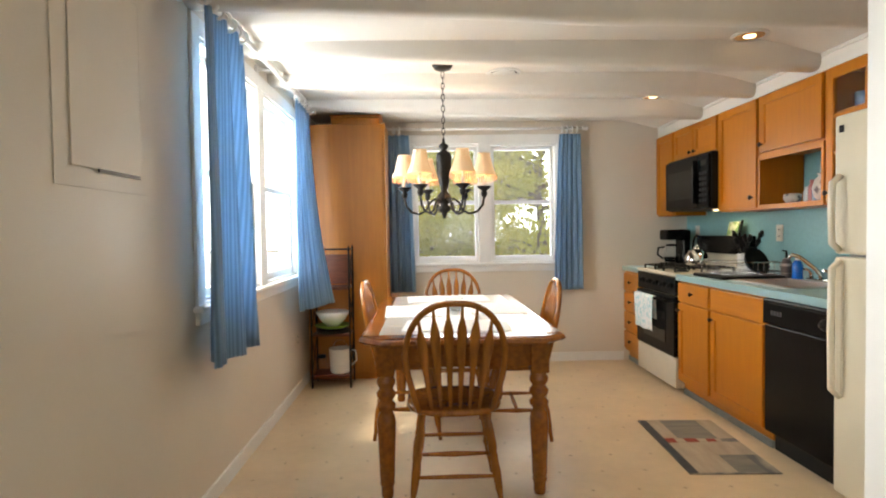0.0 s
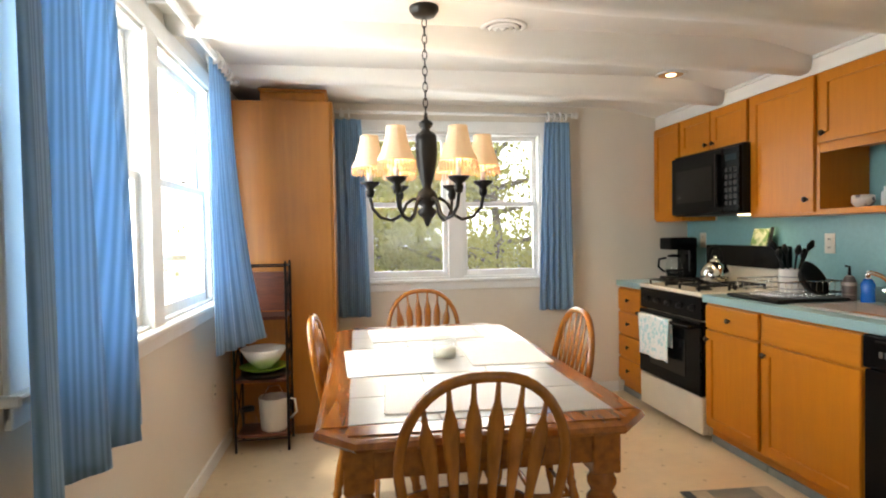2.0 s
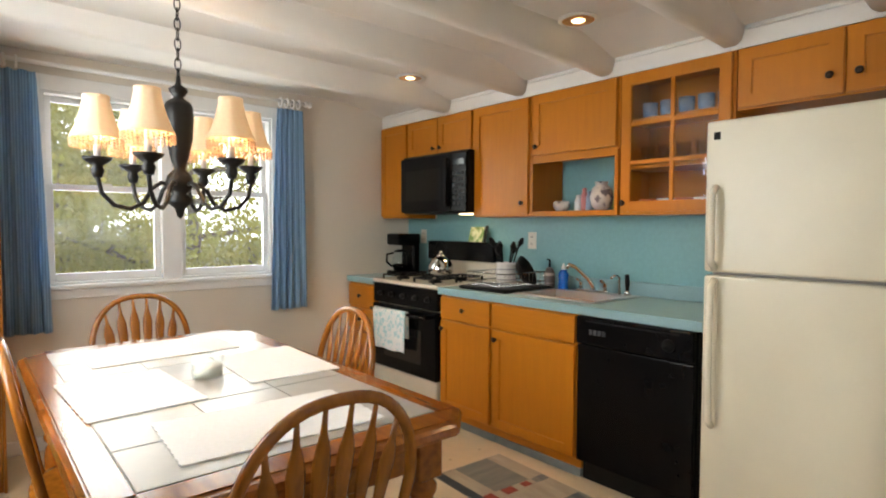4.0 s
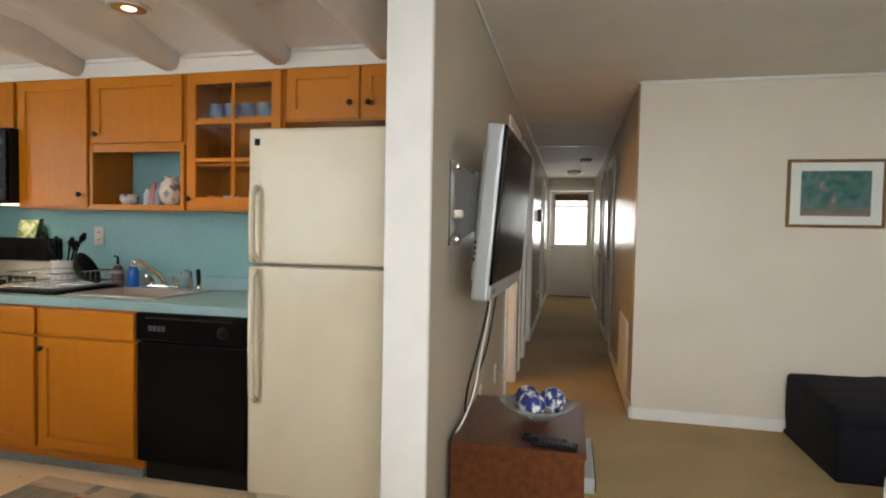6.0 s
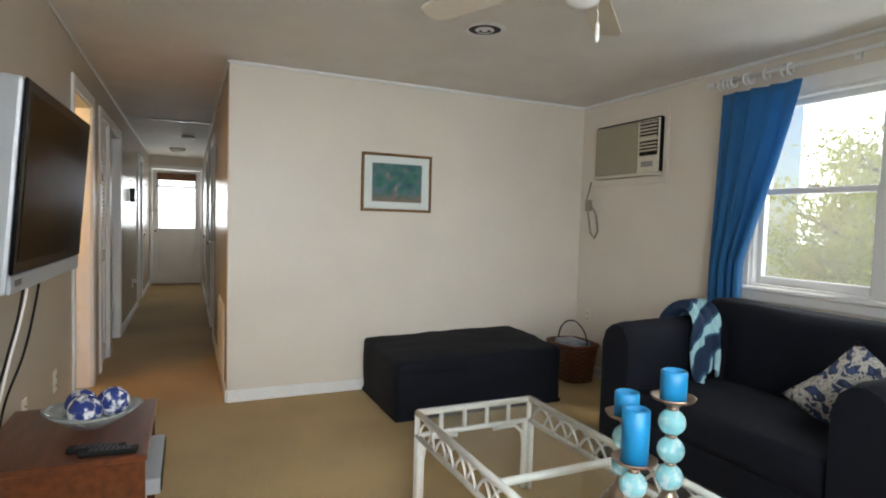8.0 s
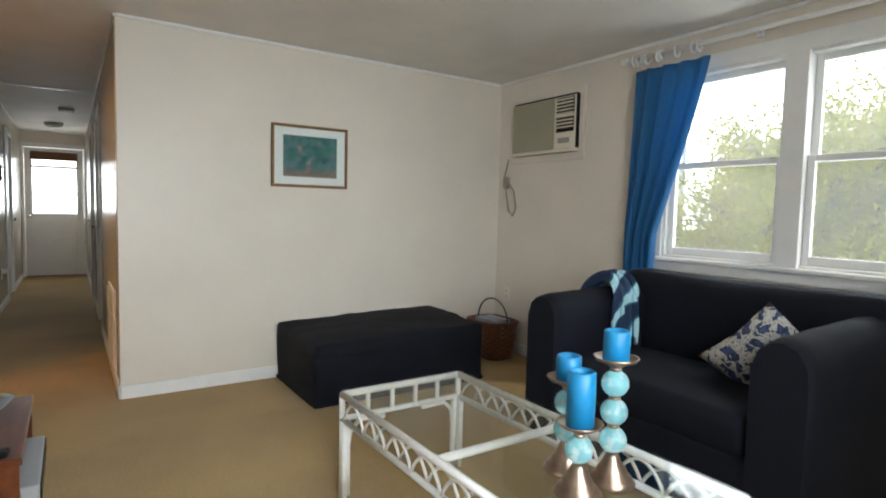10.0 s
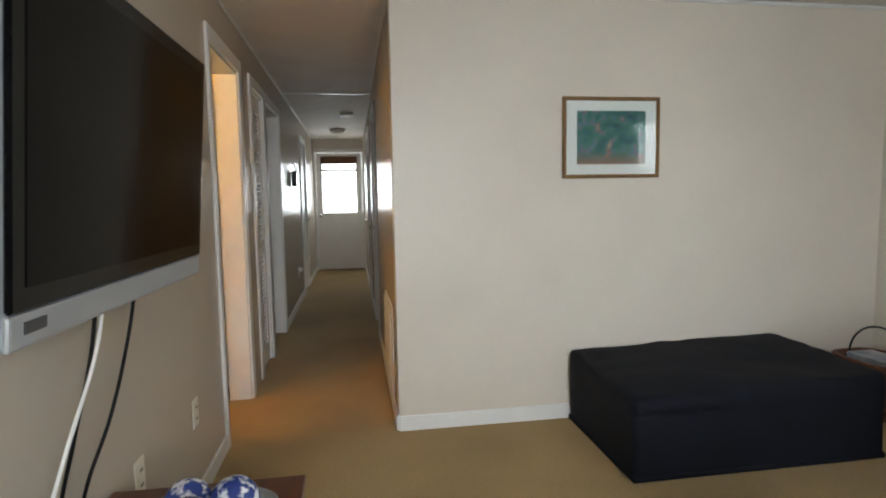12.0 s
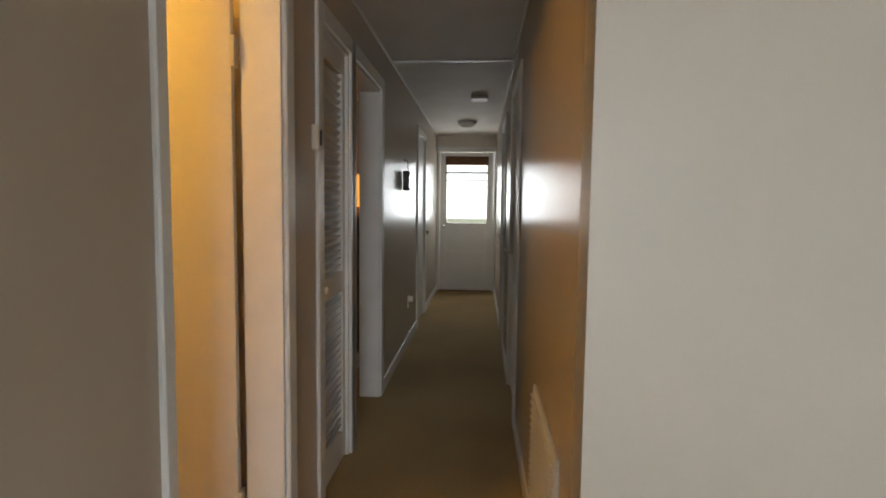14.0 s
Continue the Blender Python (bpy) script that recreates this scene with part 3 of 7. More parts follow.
def panel_door(parent, x, y0, y1, z0, z1, knob_at=None, name="door", glass=None):
    """A framed door that faces -x; y0 < y1. glass: (columns, rows) of panes."""
    f = 0.058
    door = part(name, ring_frame(x - 0.02, x, y0, y1, z0, z1, f), OAK, parent)
    if glass:
        c, r = glass
        for k in range(1, c):
            yy = y0 + f + (y1 - y0 - 2 * f) * k / c
            part("muntin", block(x - 0.018, x - 0.002, yy - 0.011, yy + 0.011, z0 + f, z1 - f, bev=0.003), OAK, door)
        for k in range(1, r):
            zz = z0 + f + (z1 - z0 - 2 * f) * k / r
            part("muntin", block(x - 0.017, x - 0.002, y0 + f, y1 - f, zz - 0.011, zz + 0.011, bev=0.003), OAK, door)
        for i in range(c):
            for j in range(r):
                w, h = (y1 - y0 - 2 * f) / c, (z1 - z0 - 2 * f) / r
                part("pane", block(x - 0.009, x - 0.006, y0 + f + w * i, y0 + f + w * (i + 1), z0 + f + h * j, z0 + f + h * (j + 1)), GLASS, door).visible_shadow = False
    else:
        bm = block(x - 0.012, x - 0.002, y0 + f - 0.003, y1 - f + 0.003, z0 + f - 0.003, z1 - f + 0.003)
        part("panel", bm, OAK, door)
    if knob_at:
        knob(door, x - 0.02, *knob_at)
    return door


def drawer_front(parent, x, y0, y1, z0, z1, knobbed=True):
    d = part("drawer_front", block(x - 0.02, x, y0, y1, z0, z1, bev=0.006, seg=2), OAK_H, parent)
    if knobbed:
        knob(d, x - 0.02, (y0 + y1) / 2, (z0 + z1) / 2)


def carcass(top, x0, x1, y0, y1, z0, z1, open_front=False, shelves=()):
    if not open_front:
        part("body", block(x0, x1, y0, y1, z0, z1, bev=0.002), OAK, top)
        return
    bm = bmesh.new()
    t = 0.018
    box(bm, x0, x1, y0, y0 + t, z0, z1)
    box(bm, x0, x1, y1 - t, y1, z0, z1)
    box(bm, x0, x1, y0 + t, y1 - t, z0, z0 + t)
    box(bm, x0, x1, y0 + t, y1 - t, z1 - t, z1)
    box(bm, x1 - 0.012, x1 - 0.004, y0 + t, y1 - t, z0 + t, z1 - t)
    part("body", bm, OAK, top)
    for z in shelves:
        part("shelf", block(x0 + 0.02, x1 - 0.014, y0 + t, y1 - t, z, z + 0.016), OAK_H, top)


UX, UB = 2.12, X1 - 0.010
UPPER = [
    ("wall_cabinet", 6.115, 6.485, 1.375, 2.125, [(6.125, 6.475, 1.39, 2.115, None)], "tall narrow honey oak wall cabinet by window wall"),
    ("wall_cabinet", 5.365, 6.110, 1.845, 2.125, [(5.742, 6.10, 1.853, 2.117, (5.775, 1.89)), (5.375, 5.735, 1.853, 2.117, (5.70, 1.89))], "short two-door honey oak cabinet above the microwave"),
    ("wall_cabinet", 4.845, 5.360, 1.375, 2.125, [(4.858, 5.348, 1.39, 2.115, (4.90, 1.46))], "honey oak wall cabinet with one tall door"),
    ("wall_cabinet", 4.225, 4.840, 1.735, 2.125, [(4.238, 4.828, 1.75, 2.115, (4.79, 1.80))], "honey oak wall cabinet over an open niche"),
    ("wall_cabinet", 2.78, 3.625, 1.845, 2.125, [(3.21, 3.612, 1.853, 2.117, (3.255, 1.93)), (2.795, 3.20, 1.853, 2.117, (3.155, 1.93))], "two-door honey oak cabinet above the refrigerator"),
]
for nm, a, b, z0, z1, doors, label in UPPER:
    c = thing(nm, 0, 0, 0, label, "cabinet", "wall cabinets")
    carcass(c, UX, UB, a, b, z0, z1)
    for d in doors:
        panel_door(c, UX - 0.002, *d[:4], knob_at=d[4])
niche = thing("open_niche_shelf", 0, 0, 0, "open honey oak niche with small ornaments inside", "shelf")
part("side", block(UX - 0.02, UB, 4.225, 4.245, 1.375, 1.734), OAK, niche)
part("side", block(UX - 0.02, UB, 4.82, 4.84, 1.375, 1.734), OAK, niche)
part("shelf", block(UX - 0.02, UB, 4.246, 4.819, 1.375, 1.405), OAK_H, niche)
part("rail", block(UX - 0.018, UX, 4.246, 4.819, 1.70, 1.734), OAK_H, niche)
gc = thing("glazed_cabinet", 0, 0, 0, "honey oak wall cabinet with six glass panes and crockery", "cabinet")
carcass(gc, UX, UB, 3.63, 4.22, 1.375, 2.125, True, (1.62, 1.87))
panel_door(gc, UX - 0.002, 3.642, 4.208, 1.39, 2.115, knob_at=(4.185, 1.44), glass=(2, 3))

BX = 1.80
COVE = material("grey_blue_vinyl", (0.22, 0.26, 0.26), 0.5, grain=0.15, scale=20, spots=0.1)
base = [
    ("base_cabinet", 6.105, 6.485, "honey oak base cabinet with four small drawers"),
    ("base_cabinet", 4.862, 5.335, "honey oak base cabinet with drawer over door"),
    ("base_cabinet", 4.248, 4.858, "honey oak sink cabinet with one wide door"),
]
for k, (nm, a, b, label) in enumerate(base):
    c = thing(nm, 0, 0, 0, label, "cabinet", "base cabinets")
    carcass(c, BX, UB, a, b, 0.10, 0.868)
    part("toe_kick", block(BX + 0.035, UB, a, b, 0.045, 0.0995), OAK_H, c)
    part("cove_strip", block(BX + 0.028, UB, a, b, 0.0, 0.0445, bev=0.002), COVE, c, "grey-blue vinyl cove strip")
    if k == 0:
        for j in range(4):
            drawer_front(c, BX - 0.001, a + 0.012, b - 0.012, 0.125 + 0.185 * j, 0.125 + 0.185 * j + 0.165)
    else:
        drawer_front(c, BX - 0.001, a + 0.012, b - 0.012, 0.712, 0.852, knobbed=(k == 1))
        panel_door(c, BX - 0.001, a + 0.012, b - 0.012, 0.115, 0.70, knob_at=(b - 0.04, 0.645))
wt = thing("worktop", 0, 0, 0, "blue-green laminate worktop with thick front edge", "worktop")
SX0, SX1, SY0, SY1 = 1.90, 2.30, 4.23, 4.76
bm = bmesh.new()
for d in ((1.775, UB, 6.10, 6.486), (1.775, SX0, 3.60, 5.338), (SX1, UB, 3.60, 5.338), (SX0, SX1, 3.60, SY0), (SX0, SX1, SY1, 5.338)):
    box(bm, *d, 0.87, 0.91)
part("slab", bm, COUNTER, wt)
part("edge", block(1.768, 1.776, 3.60, 5.338, 0.866, 0.912, bev=0.003), COUNTER, wt)
part("edge", block(1.768, 1.776, 6.10, 6.486, 0.866, 0.912, bev=0.003), COUNTER, wt)
part("upstand", block(UB - 0.018, UB - 0.001, 3.60, 5.338, 0.9105, 0.99, bev=0.003), COUNTER, wt)

# sink and tap
sk = thing("sink", 0, 0, 0, "stainless steel sink set in the worktop", "sink")
bm = bmesh.new()
box(bm, SX0 - 0.02, SX0 + 0.012, SY0 - 0.02, SY1 + 0.02, 0.911, 0.918, bev=0.002)
box(bm, SX1 - 0.05, SX1 + 0.03, SY0 - 0.02, SY1 + 0.02, 0.911, 0.918, bev=0.002)
box(bm, SX0 + 0.012, SX1 - 0.05, SY0 - 0.02, SY0 + 0.012, 0.911, 0.918, bev=0.002)
box(bm, SX0 + 0.012, SX1 - 0.05, SY1 - 0.012, SY1 + 0.02, 0.911, 0.918, bev=0.002)
part("rim", bm, STEEL, sk)
bm = bmesh.new()
box(bm, SX0 + 0.004, SX0 + 0.012, SY0 + 0.004, SY1 - 0.004, 0.76, 0.912)
box(bm, SX1 - 0.05, SX1 - 0.042, SY0 + 0.004, SY1 - 0.004, 0.76, 0.912)
box(bm, SX0 + 0.012, SX1 - 0.05, SY0 + 0.004, SY0 + 0.012, 0.76, 0.912)
box(bm, SX0 + 0.012, SX1 - 0.05, SY1 - 0.012, SY1 - 0.004, 0.76, 0.912)
box(bm, SX0 + 0.004, SX1 - 0.042, SY0 + 0.004, SY1 - 0.004, 0.752, 0.76)
part("bowl", bm, STEEL, sk)
tap = thing("kitchen_tap", SX1 - 0.01, 4.50, 0.918, "chrome kitchen tap with slanted spout", "tap")
part("base", block(-0.02, 0.02, -0.11, 0.11, 0, 0.018, bev=0.006, seg=2), CHROME, tap)
part("spout", tube([(0, 0, 0.015), (0, 0, 0.04), (-0.02, 0.02, 0.08), (-0.09, 0.06, 0.15), (-0.13, 0.08, 0.165), (-0.145, 0.088, 0.145)], [0.016, 0.015, 0.014, 0.012, 0.012, 0.011], 10), CHROME, tap)
for s in (-0.085, 0.085):
    part("handle", tube([(0, s, 0.015), (0, s, 0.05), (-0.02, s, 0.07), (-0.05, s, 0.075)], [0.012, 0.014, 0.009, 0.007], 8), CHROME, tap)
spray = thing("sink_sprayer", SX1 - 0.01, 4.27, 0.918, "black-headed sink sprayer beside the tap", "sprayer")
part("collar", lathe([(0.02, 0), (0.018, 0.02), (0.012, 0.03)], 12), CHROME, spray)
part("head", tube([(0, 0, 0.03), (0, 0, 0.07), (-0.006, 0, 0.12)], [0.010, 0.013, 0.012], 10), BLACK_M, spray)
part("loop", tube([(0, 0.05, 0.0), (0, 0.05, 0.10), (-0.03, 0.055, 0.115), (-0.07, 0.06, 0.10)], 0.008, 8), CHROME, spray)

# ---- gas stove ----
st = thing("gas_stove", 0, 0, 0, "black and cream gas stove with open grates", "stove")
A, B = 5.342, 6.098
part("side", block(BX + 0.02, UB, A, B, 0.03, 0.90, bev=0.003), CREAM, st)
part("bottom_drawer", block(BX - 0.03, BX + 0.018, A + 0.003, B - 0.003, 0.035, 0.265, bev=0.006), CREAM, st)
od = part("oven_door", block(BX - 0.04, BX + 0.018, A + 0.003, B - 0.003, 0.272, 0.735, bev=0.008), BLACK, st)
part("oven_window", block(BX - 0.0425, BX - 0.0395, A + 0.16, B - 0.16, 0.36, 0.60, bev=0.001), material("oven_glass", (0.006, 0.006, 0.007), 0.06, grain=0.1), od)
bm = tube([(BX - 0.085, A + 0.05, 0.70), (BX - 0.085, B - 0.05, 0.70)], 0.012, 10)
for yy in (A + 0.07, B - 0.07):
    box(bm, BX - 0.085, BX - 0.038, yy - 0.01, yy + 0.01, 0.69, 0.71)
part("handle", bm, BLACK, od)
pn = part("control_panel", block(BX - 0.03, BX + 0.018, A + 0.003, B - 0.003, 0.745, 0.885, bev=0.006), BLACK, st)
for k in range(5):
    yy = A + 0.10 + (B - A - 0.2) * k / 4
    bm = lathe([(0.020, 0), (0.018, 0.014), (0.012, 0.026), (0.0, 0.027)], 14)
    part("knob", turned(bm, Matrix.Translation((BX - 0.03, yy, 0.815)) @ pose(0, 0, 0, 0, -90, 0)), BLACK_M, pn)
part("cooktop", block(BX - 0.035, UB, A + 0.001, B - 0.001, 0.892, 0.918, bev=0.006, seg=2), CREAM, st)
part("backguard", block(UB - 0.075, UB - 0.002, A + 0.002, B - 0.002, 0.919, 1.045, bev=0.008), CREAM, st)
part("backguard_panel", block(UB - 0.10, UB - 0.003, A + 0.004, B - 0.004, 1.047, 1.195, bev=0.012, seg=2), BLACK, st)
for ix in range(2):
    for iy in range(2):
        cx, cy = BX + 0.11 + 0.25 * ix, A + 0.19 + 0.375 * iy
        part("burner", lathe([(0.05, 0), (0.052, 0.006), (0.035, 0.012), (0.034, 0.02), (0.0, 0.021)], 16, None, (cx, cy, 0.918)), BLACK_M, st)
        bm = bmesh.new()
        for s in (-0.105, 0.105):
            box(bm, cx - 0.11, cx + 0.11, cy + s - 0.005, cy + s + 0.005, 0.944, 0.955)
            box(bm, cx + s - 0.005, cx + s + 0.005, cy - 0.10, cy + 0.10, 0.944, 0.955)
            for q in (-0.105, 0.105):
                box(bm, cx + s - 0.006, cx + s + 0.006, cy + q - 0.006, cy + q + 0.006, 0.9185, 0.945)
        for s in (-1, 1):
            box(bm, cx + s * 0.03, cx + s * 0.10, cy - 0.004, cy + 0.004, 0.945, 0.957)
            box(bm, cx - 0.004, cx + 0.004, *sorted((cy + s * 0.03, cy + s * 0.10)), 0.945, 0.957) if s == 1 else box(bm, cx - 0.004, cx + 0.004, cy - 0.10, cy - 0.03, 0.945, 0.957)
        part("grate", bm, IRON, st)
# microwave
mw = thing("microwave", 0, 0, 0, "black over-range microwave under short oak cabinet", "microwave")
part("body", block(2.045, UB, 5.338, 6.085, 1.405, 1.842, bev=0.004), BLACK_M, mw)
md = part("door", block(2.018, 2.044, 5.50, 6.083, 1.415, 1.825, bev=0.008, seg=2), BLACK, mw)
part("door_window", block(2.0155, 2.0185, 5.60, 6.02, 1.50, 1.73, bev=0.001), material("microwave_mesh", (0.009, 0.009, 0.009), 0.12, grain=0.3, scale=300, spec=0.25), md)
part("handle", block(1.985, 2.017, 5.51, 5.535, 1.45, 1.79, bev=0.008, seg=2), BLACK, md)
cp = part("control_panel", block(2.02, 2.044, 5.340, 5.497, 1.415, 1.825, bev=0.006), BLACK, mw)
part("display", block(2.017, 2.0198, 5.362, 5.475, 1.74, 1.78), material("dark_display", (0.01, 0.02, 0.02), 0.1), cp)
keys = bmesh.new()
for r in range(6):
    for q in range(3):
        box(keys, 2.0175, 2.0198, 5.362 + 0.042 * q, 5.389 + 0.042 * q, 1.46 + 0.042 * r, 1.485 + 0.042 * r)
part("key", keys, material("grey_key", (0.010, 0.010, 0.011), 0.4, spec=0.2), cp)
part("under_light", block(2.20, 2.26, 5.44, 5.60, 1.398, 1.4045), glow("warm_diffuser", (1.0, 0.8, 0.5), 7.0), mw)
lamp("microwave_lamp", "SPOT", (2.25, 5.52, 1.39), 3.0, (1.0, 0.78, 0.45), 0.03, (2.36, 5.52, 0.9), 120)
# dishwasher
dw = thing("dishwasher", 0, 0, 0, "black dishwasher under the worktop beside the refrigerator", "dishwasher")
part("body", block(BX + 0.01, UB, 3.635, 4.243, 0.10, 0.866), BLACK_M, dw)
part("door", block(BX - 0.022, BX + 0.009, 3.638, 4.240, 0.115, 0.715, bev=0.006, seg=2), BLACK, dw)
cp = part("control_panel", block(BX - 0.034, BX + 0.009, 3.638, 4.240, 0.722, 0.862, bev=0.010, seg=2), BLACK, dw)
bm = lathe([(0.030, 0), (0.028, 0.008), (0.016, 0.012), (0.014, 0.024), (0, 0.025)], 18)
part("dial", turned(bm, Matrix.Translation((BX - 0.034, 3.75, 0.785)) @ pose(0, 0, 0, 0, -90, 0)), BLACK_M, cp)
bm = bmesh.new()
for k in range(4):
    box(bm, BX - 0.0365, BX - 0.0335, 4.07 + 0.025 * k, 4.088 + 0.025 * k, 0.775, 0.80)
part("button", bm, material("grey_button", (0.05, 0.05, 0.055), 0.4), cp)
part("vent_slot", block(BX - 0.0362, BX - 0.0335, 3.70, 4.18, 0.835, 0.843), BLACK_M, cp)
part("toe_panel", block(BX + 0.04, UB, 3.64, 4.238, 0.0, 0.098), BLACK_M, dw)
# refrigerator
fr = thing("refrigerator", 0, 0, 0, "bisque top-freezer refrigerator beside the partition", "refrigerator")
FY0, FY1 = 2.785, 3.555
part("body", block(1.73, 2.39, FY0 + 0.005, FY1 - 0.005, 0.03, 1.725, bev=0.006), BISQUE, fr)
part("base_grille", block(1.75, 1.80, FY0 + 0.01, FY1 - 0.01, 0.0, 0.085), BLACK_M, fr)
for nm, z0, z1, h0, h1 in (("freezer_door", 1.135, 1.73, 1.15, 1.47), ("fridge_door", 0.09, 1.122, 0.52, 1.105)):
    d = part(nm, block(1.662, 1.724, FY0, FY1, z0, z1, bev=0.014, seg=3), BISQUE, fr)
    bm = tube([(1.655, FY1 - 0.045, h0), (1.62, FY1 - 0.045, h0 + 0.03), (1.615, FY1 - 0.045, (h0 + h1) / 2), (1.62, FY1 - 0.045, h1 - 0.03), (1.655, FY1 - 0.045, h1)], 0.014, 10)
    if nm == "fridge_door":
        box(bm, 1.652, 1.663, FY1 - 0.058, FY1 - 0.034, h0, h1, bev=0.003)
    part("handle", bm, CREAM, d)
part("gasket", block(1.7245, 1.7295, FY0 + 0.012, FY1 - 0.012, 0.095, 1.722), material("grey_gasket", (0.35, 0.33, 0.3), 0.7), fr)
part("badge", block(1.6595, 1.6625, FY1 - 0.055, FY1 - 0.03, 1.655, 1.685), BLACK_M, fr)
part("hinge_cover", block(1.67, 1.75, FY0 + 0.01, FY0 + 0.06, 1.726, 1.742, bev=0.004), BISQUE, fr)

# ---- things on the worktop ----
tw = thing("dish_towel", BX - 0.085, 5.80, 0.43, "white dish towel with pale aqua print on oven handle", "towel")
bm = bmesh.new()
grid = []
for j in range(17):
    v = j / 16
    grid.append([bm.verts.new((-0.016 - 0.006 * math.sin(u * 9 + v * 3) * v, (u - 0.5) * (0.40 - 0.03 * v), 0.283 * (1 - v) + 0.004 * math.sin(u * 12))) for u in [k / 16 for k in range(17)]])
top_row = [bm.verts.new((0.010, v.co.y, 0.29)) for v in grid[0]]
back = [bm.verts.new((0.016, v.co.y, 0.10)) for v in grid[0]]
for a, b in ((back, top_row), (top_row, grid[0]), *zip(grid, grid[1:])):
    for i in range(16):
        bm.faces.new((a[i], a[i + 1], b[i + 1], b[i])).smooth = True
TOWEL = material("printed_towel", (0.78, 0.79, 0.77), 0.95, second=(0.42, 0.64, 0.66), scale=34, mix_low=0.50, mix_high=0.60, bump=0.4, bump_scale=240)
t_ob = part("cloth", bm, TOWEL, tw)
t_ob.modifiers.new("cloth", "SOLIDIFY").thickness = 0.004

cm = thing("coffee_maker", 2.20, 6.28, 0.91, "black drip coffee maker with glass carafe", "coffee maker")
part("base", block(-0.12, 0.10, -0.09, 0.09, 0, 0.035, bev=0.012, seg=2), BLACK, cm)
part("tower", block(0.03, 0.10, -0.085, 0.085, 0.035, 0.25, bev=0.01), BLACK, cm)
part("brew_head", block(-0.12, 0.10, -0.09, 0.09, 0.245, 0.34, bev=0.018, seg=2), BLACK, cm)
cf = part("carafe", lathe([(0.055, 0), (0.068, 0.03), (0.066, 0.08), (0.045, 0.13), (0.048, 0.15)], 18, None, (-0.045, 0, 0.037)), CLEAR, cm)
part("coffee", lathe([(0.0, 0.002), (0.053, 0.003), (0.064, 0.028), (0.062, 0.05), (0.0, 0.05)], 18, None, (-0.045, 0, 0.038)), BLACK, cm)
part("coffee_lid", lathe([(0.049, 0), (0.049, 0.012), (0.02, 0.02), (0, 0.02)], 16, None, (-0.045, 0, 0.188)), BLACK, cm)
part("carafe_handle", tube([(-0.10, 0.02, 0.18), (-0.155, 0.03, 0.17), (-0.16, 0.03, 0.11), (-0.115, 0.02, 0.07)], 0.009, 8), BLACK, cm)

kt = thing("kettle", 2.12, 5.72, 0.957, "polished steel kettle on a stove grate", "kettle")
part("body", lathe([(0.085, 0), (0.095, 0.015), (0.093, 0.06), (0.07, 0.105), (0.035, 0.125), (0.03, 0.13)], 24), CHROME, kt)
part("lid", lathe([(0.034, 0), (0.03, 0.012), (0.008, 0.018), (0.012, 0.035), (0, 0.04)], 16, None, (0, 0, 0.129)), CHROME, kt)
part("spout", tube([(-0.06, -0.05, 0.06), (-0.09, -0.075, 0.09), (-0.105, -0.09, 0.115)], [0.02, 0.015, 0.011], 10), CHROME, kt)
part("handle", tube([(0.0, 0.07 * math.cos(t), 0.12 + 0.12 * math.sin(t)) for t in [math.pi * k / 12 for k in range(13)]], 0.009, 8), BLACK, kt)

cr = thing("utensil_crock", 2.20, 5.13, 0.91, "white banded utensil crock holding black tools", "crock")
part("jar", lathe([(0.062, 0), (0.066, 0.01), (0.066, 0.145), (0.07, 0.155), (0.062, 0.16), (0.058, 0.15), (0.056, 0.02), (0.0, 0.02)], 24), WHITE, cr)
for z in (0.04, 0.075, 0.11):
    part("band", lathe([(0.0672, z), (0.0682, z + 0.004), (0.0672, z + 0.008)], 24, caps=False), material("grey_band", (0.35, 0.36, 0.38), 0.4), cr)
for k in range(6):
    t = k * 1.05
    tip = Vector((0.07 * math.cos(t), 0.09 * math.sin(t), 0.215 + 0.025 * (k % 3)))
    bm = tube([(0.02 * math.cos(t), 0.02 * math.sin(t), 0.03), tip * 0.75, tip], [0.006, 0.006, 0.007], 6)
    tube([tip, tip + Vector((0.01 * math.cos(t), 0.02 * math.sin(t), 0.03)), tip + Vector((0.02 * math.cos(t), 0.035 * math.sin(t), 0.06))], [0.007, 0.02, 0.009], 8, bm)
    part("utensil", bm, BLACK_M, cr)

dr = thing("dish_rack", 2.06, 5.02, 0.91, "black wire dish rack with tray by the sink", "dish rack")
part("tray", block(-0.22, 0.24, -0.22, 0.20, 0.0, 0.022, bev=0.01), BLACK_M, dr)
bm = bmesh.new()
for z in (0.05, 0.11):
    tube([(-0.17, -0.17, z), (0.20, -0.17, z), (0.20, 0.16, z), (-0.17, 0.16, z)], 0.004, 6, bm, closed=True)
part("wire_rim", bm, CHROME, dr)
for k in range(11):
    x = -0.17 + 0.037 * k
    part("wire", tube([(x, -0.17, 0.11), (x, -0.165, 0.03), (x, 0.155, 0.03), (x, 0.16, 0.11)], 0.0022, 5), CHROME, dr)
pn = thing("black_pan", 2.10, 4.90, 0.945, "black pan leaning in the dish rack", "pan")
part("pan_bowl", turned(lathe([(0.0, 0), (0.07, 0.0), (0.10, 0.04), (0.102, 0.045), (0.095, 0.042), (0.066, 0.006), (0, 0.005)], 22), pose(0, 0, 0.07, 62, 0, 20)), BLACK_M, pn)

sp = thing("soap_bottle", 2.29, 4.83, 0.91, "striped dark soap dispenser by the sink", "bottle")
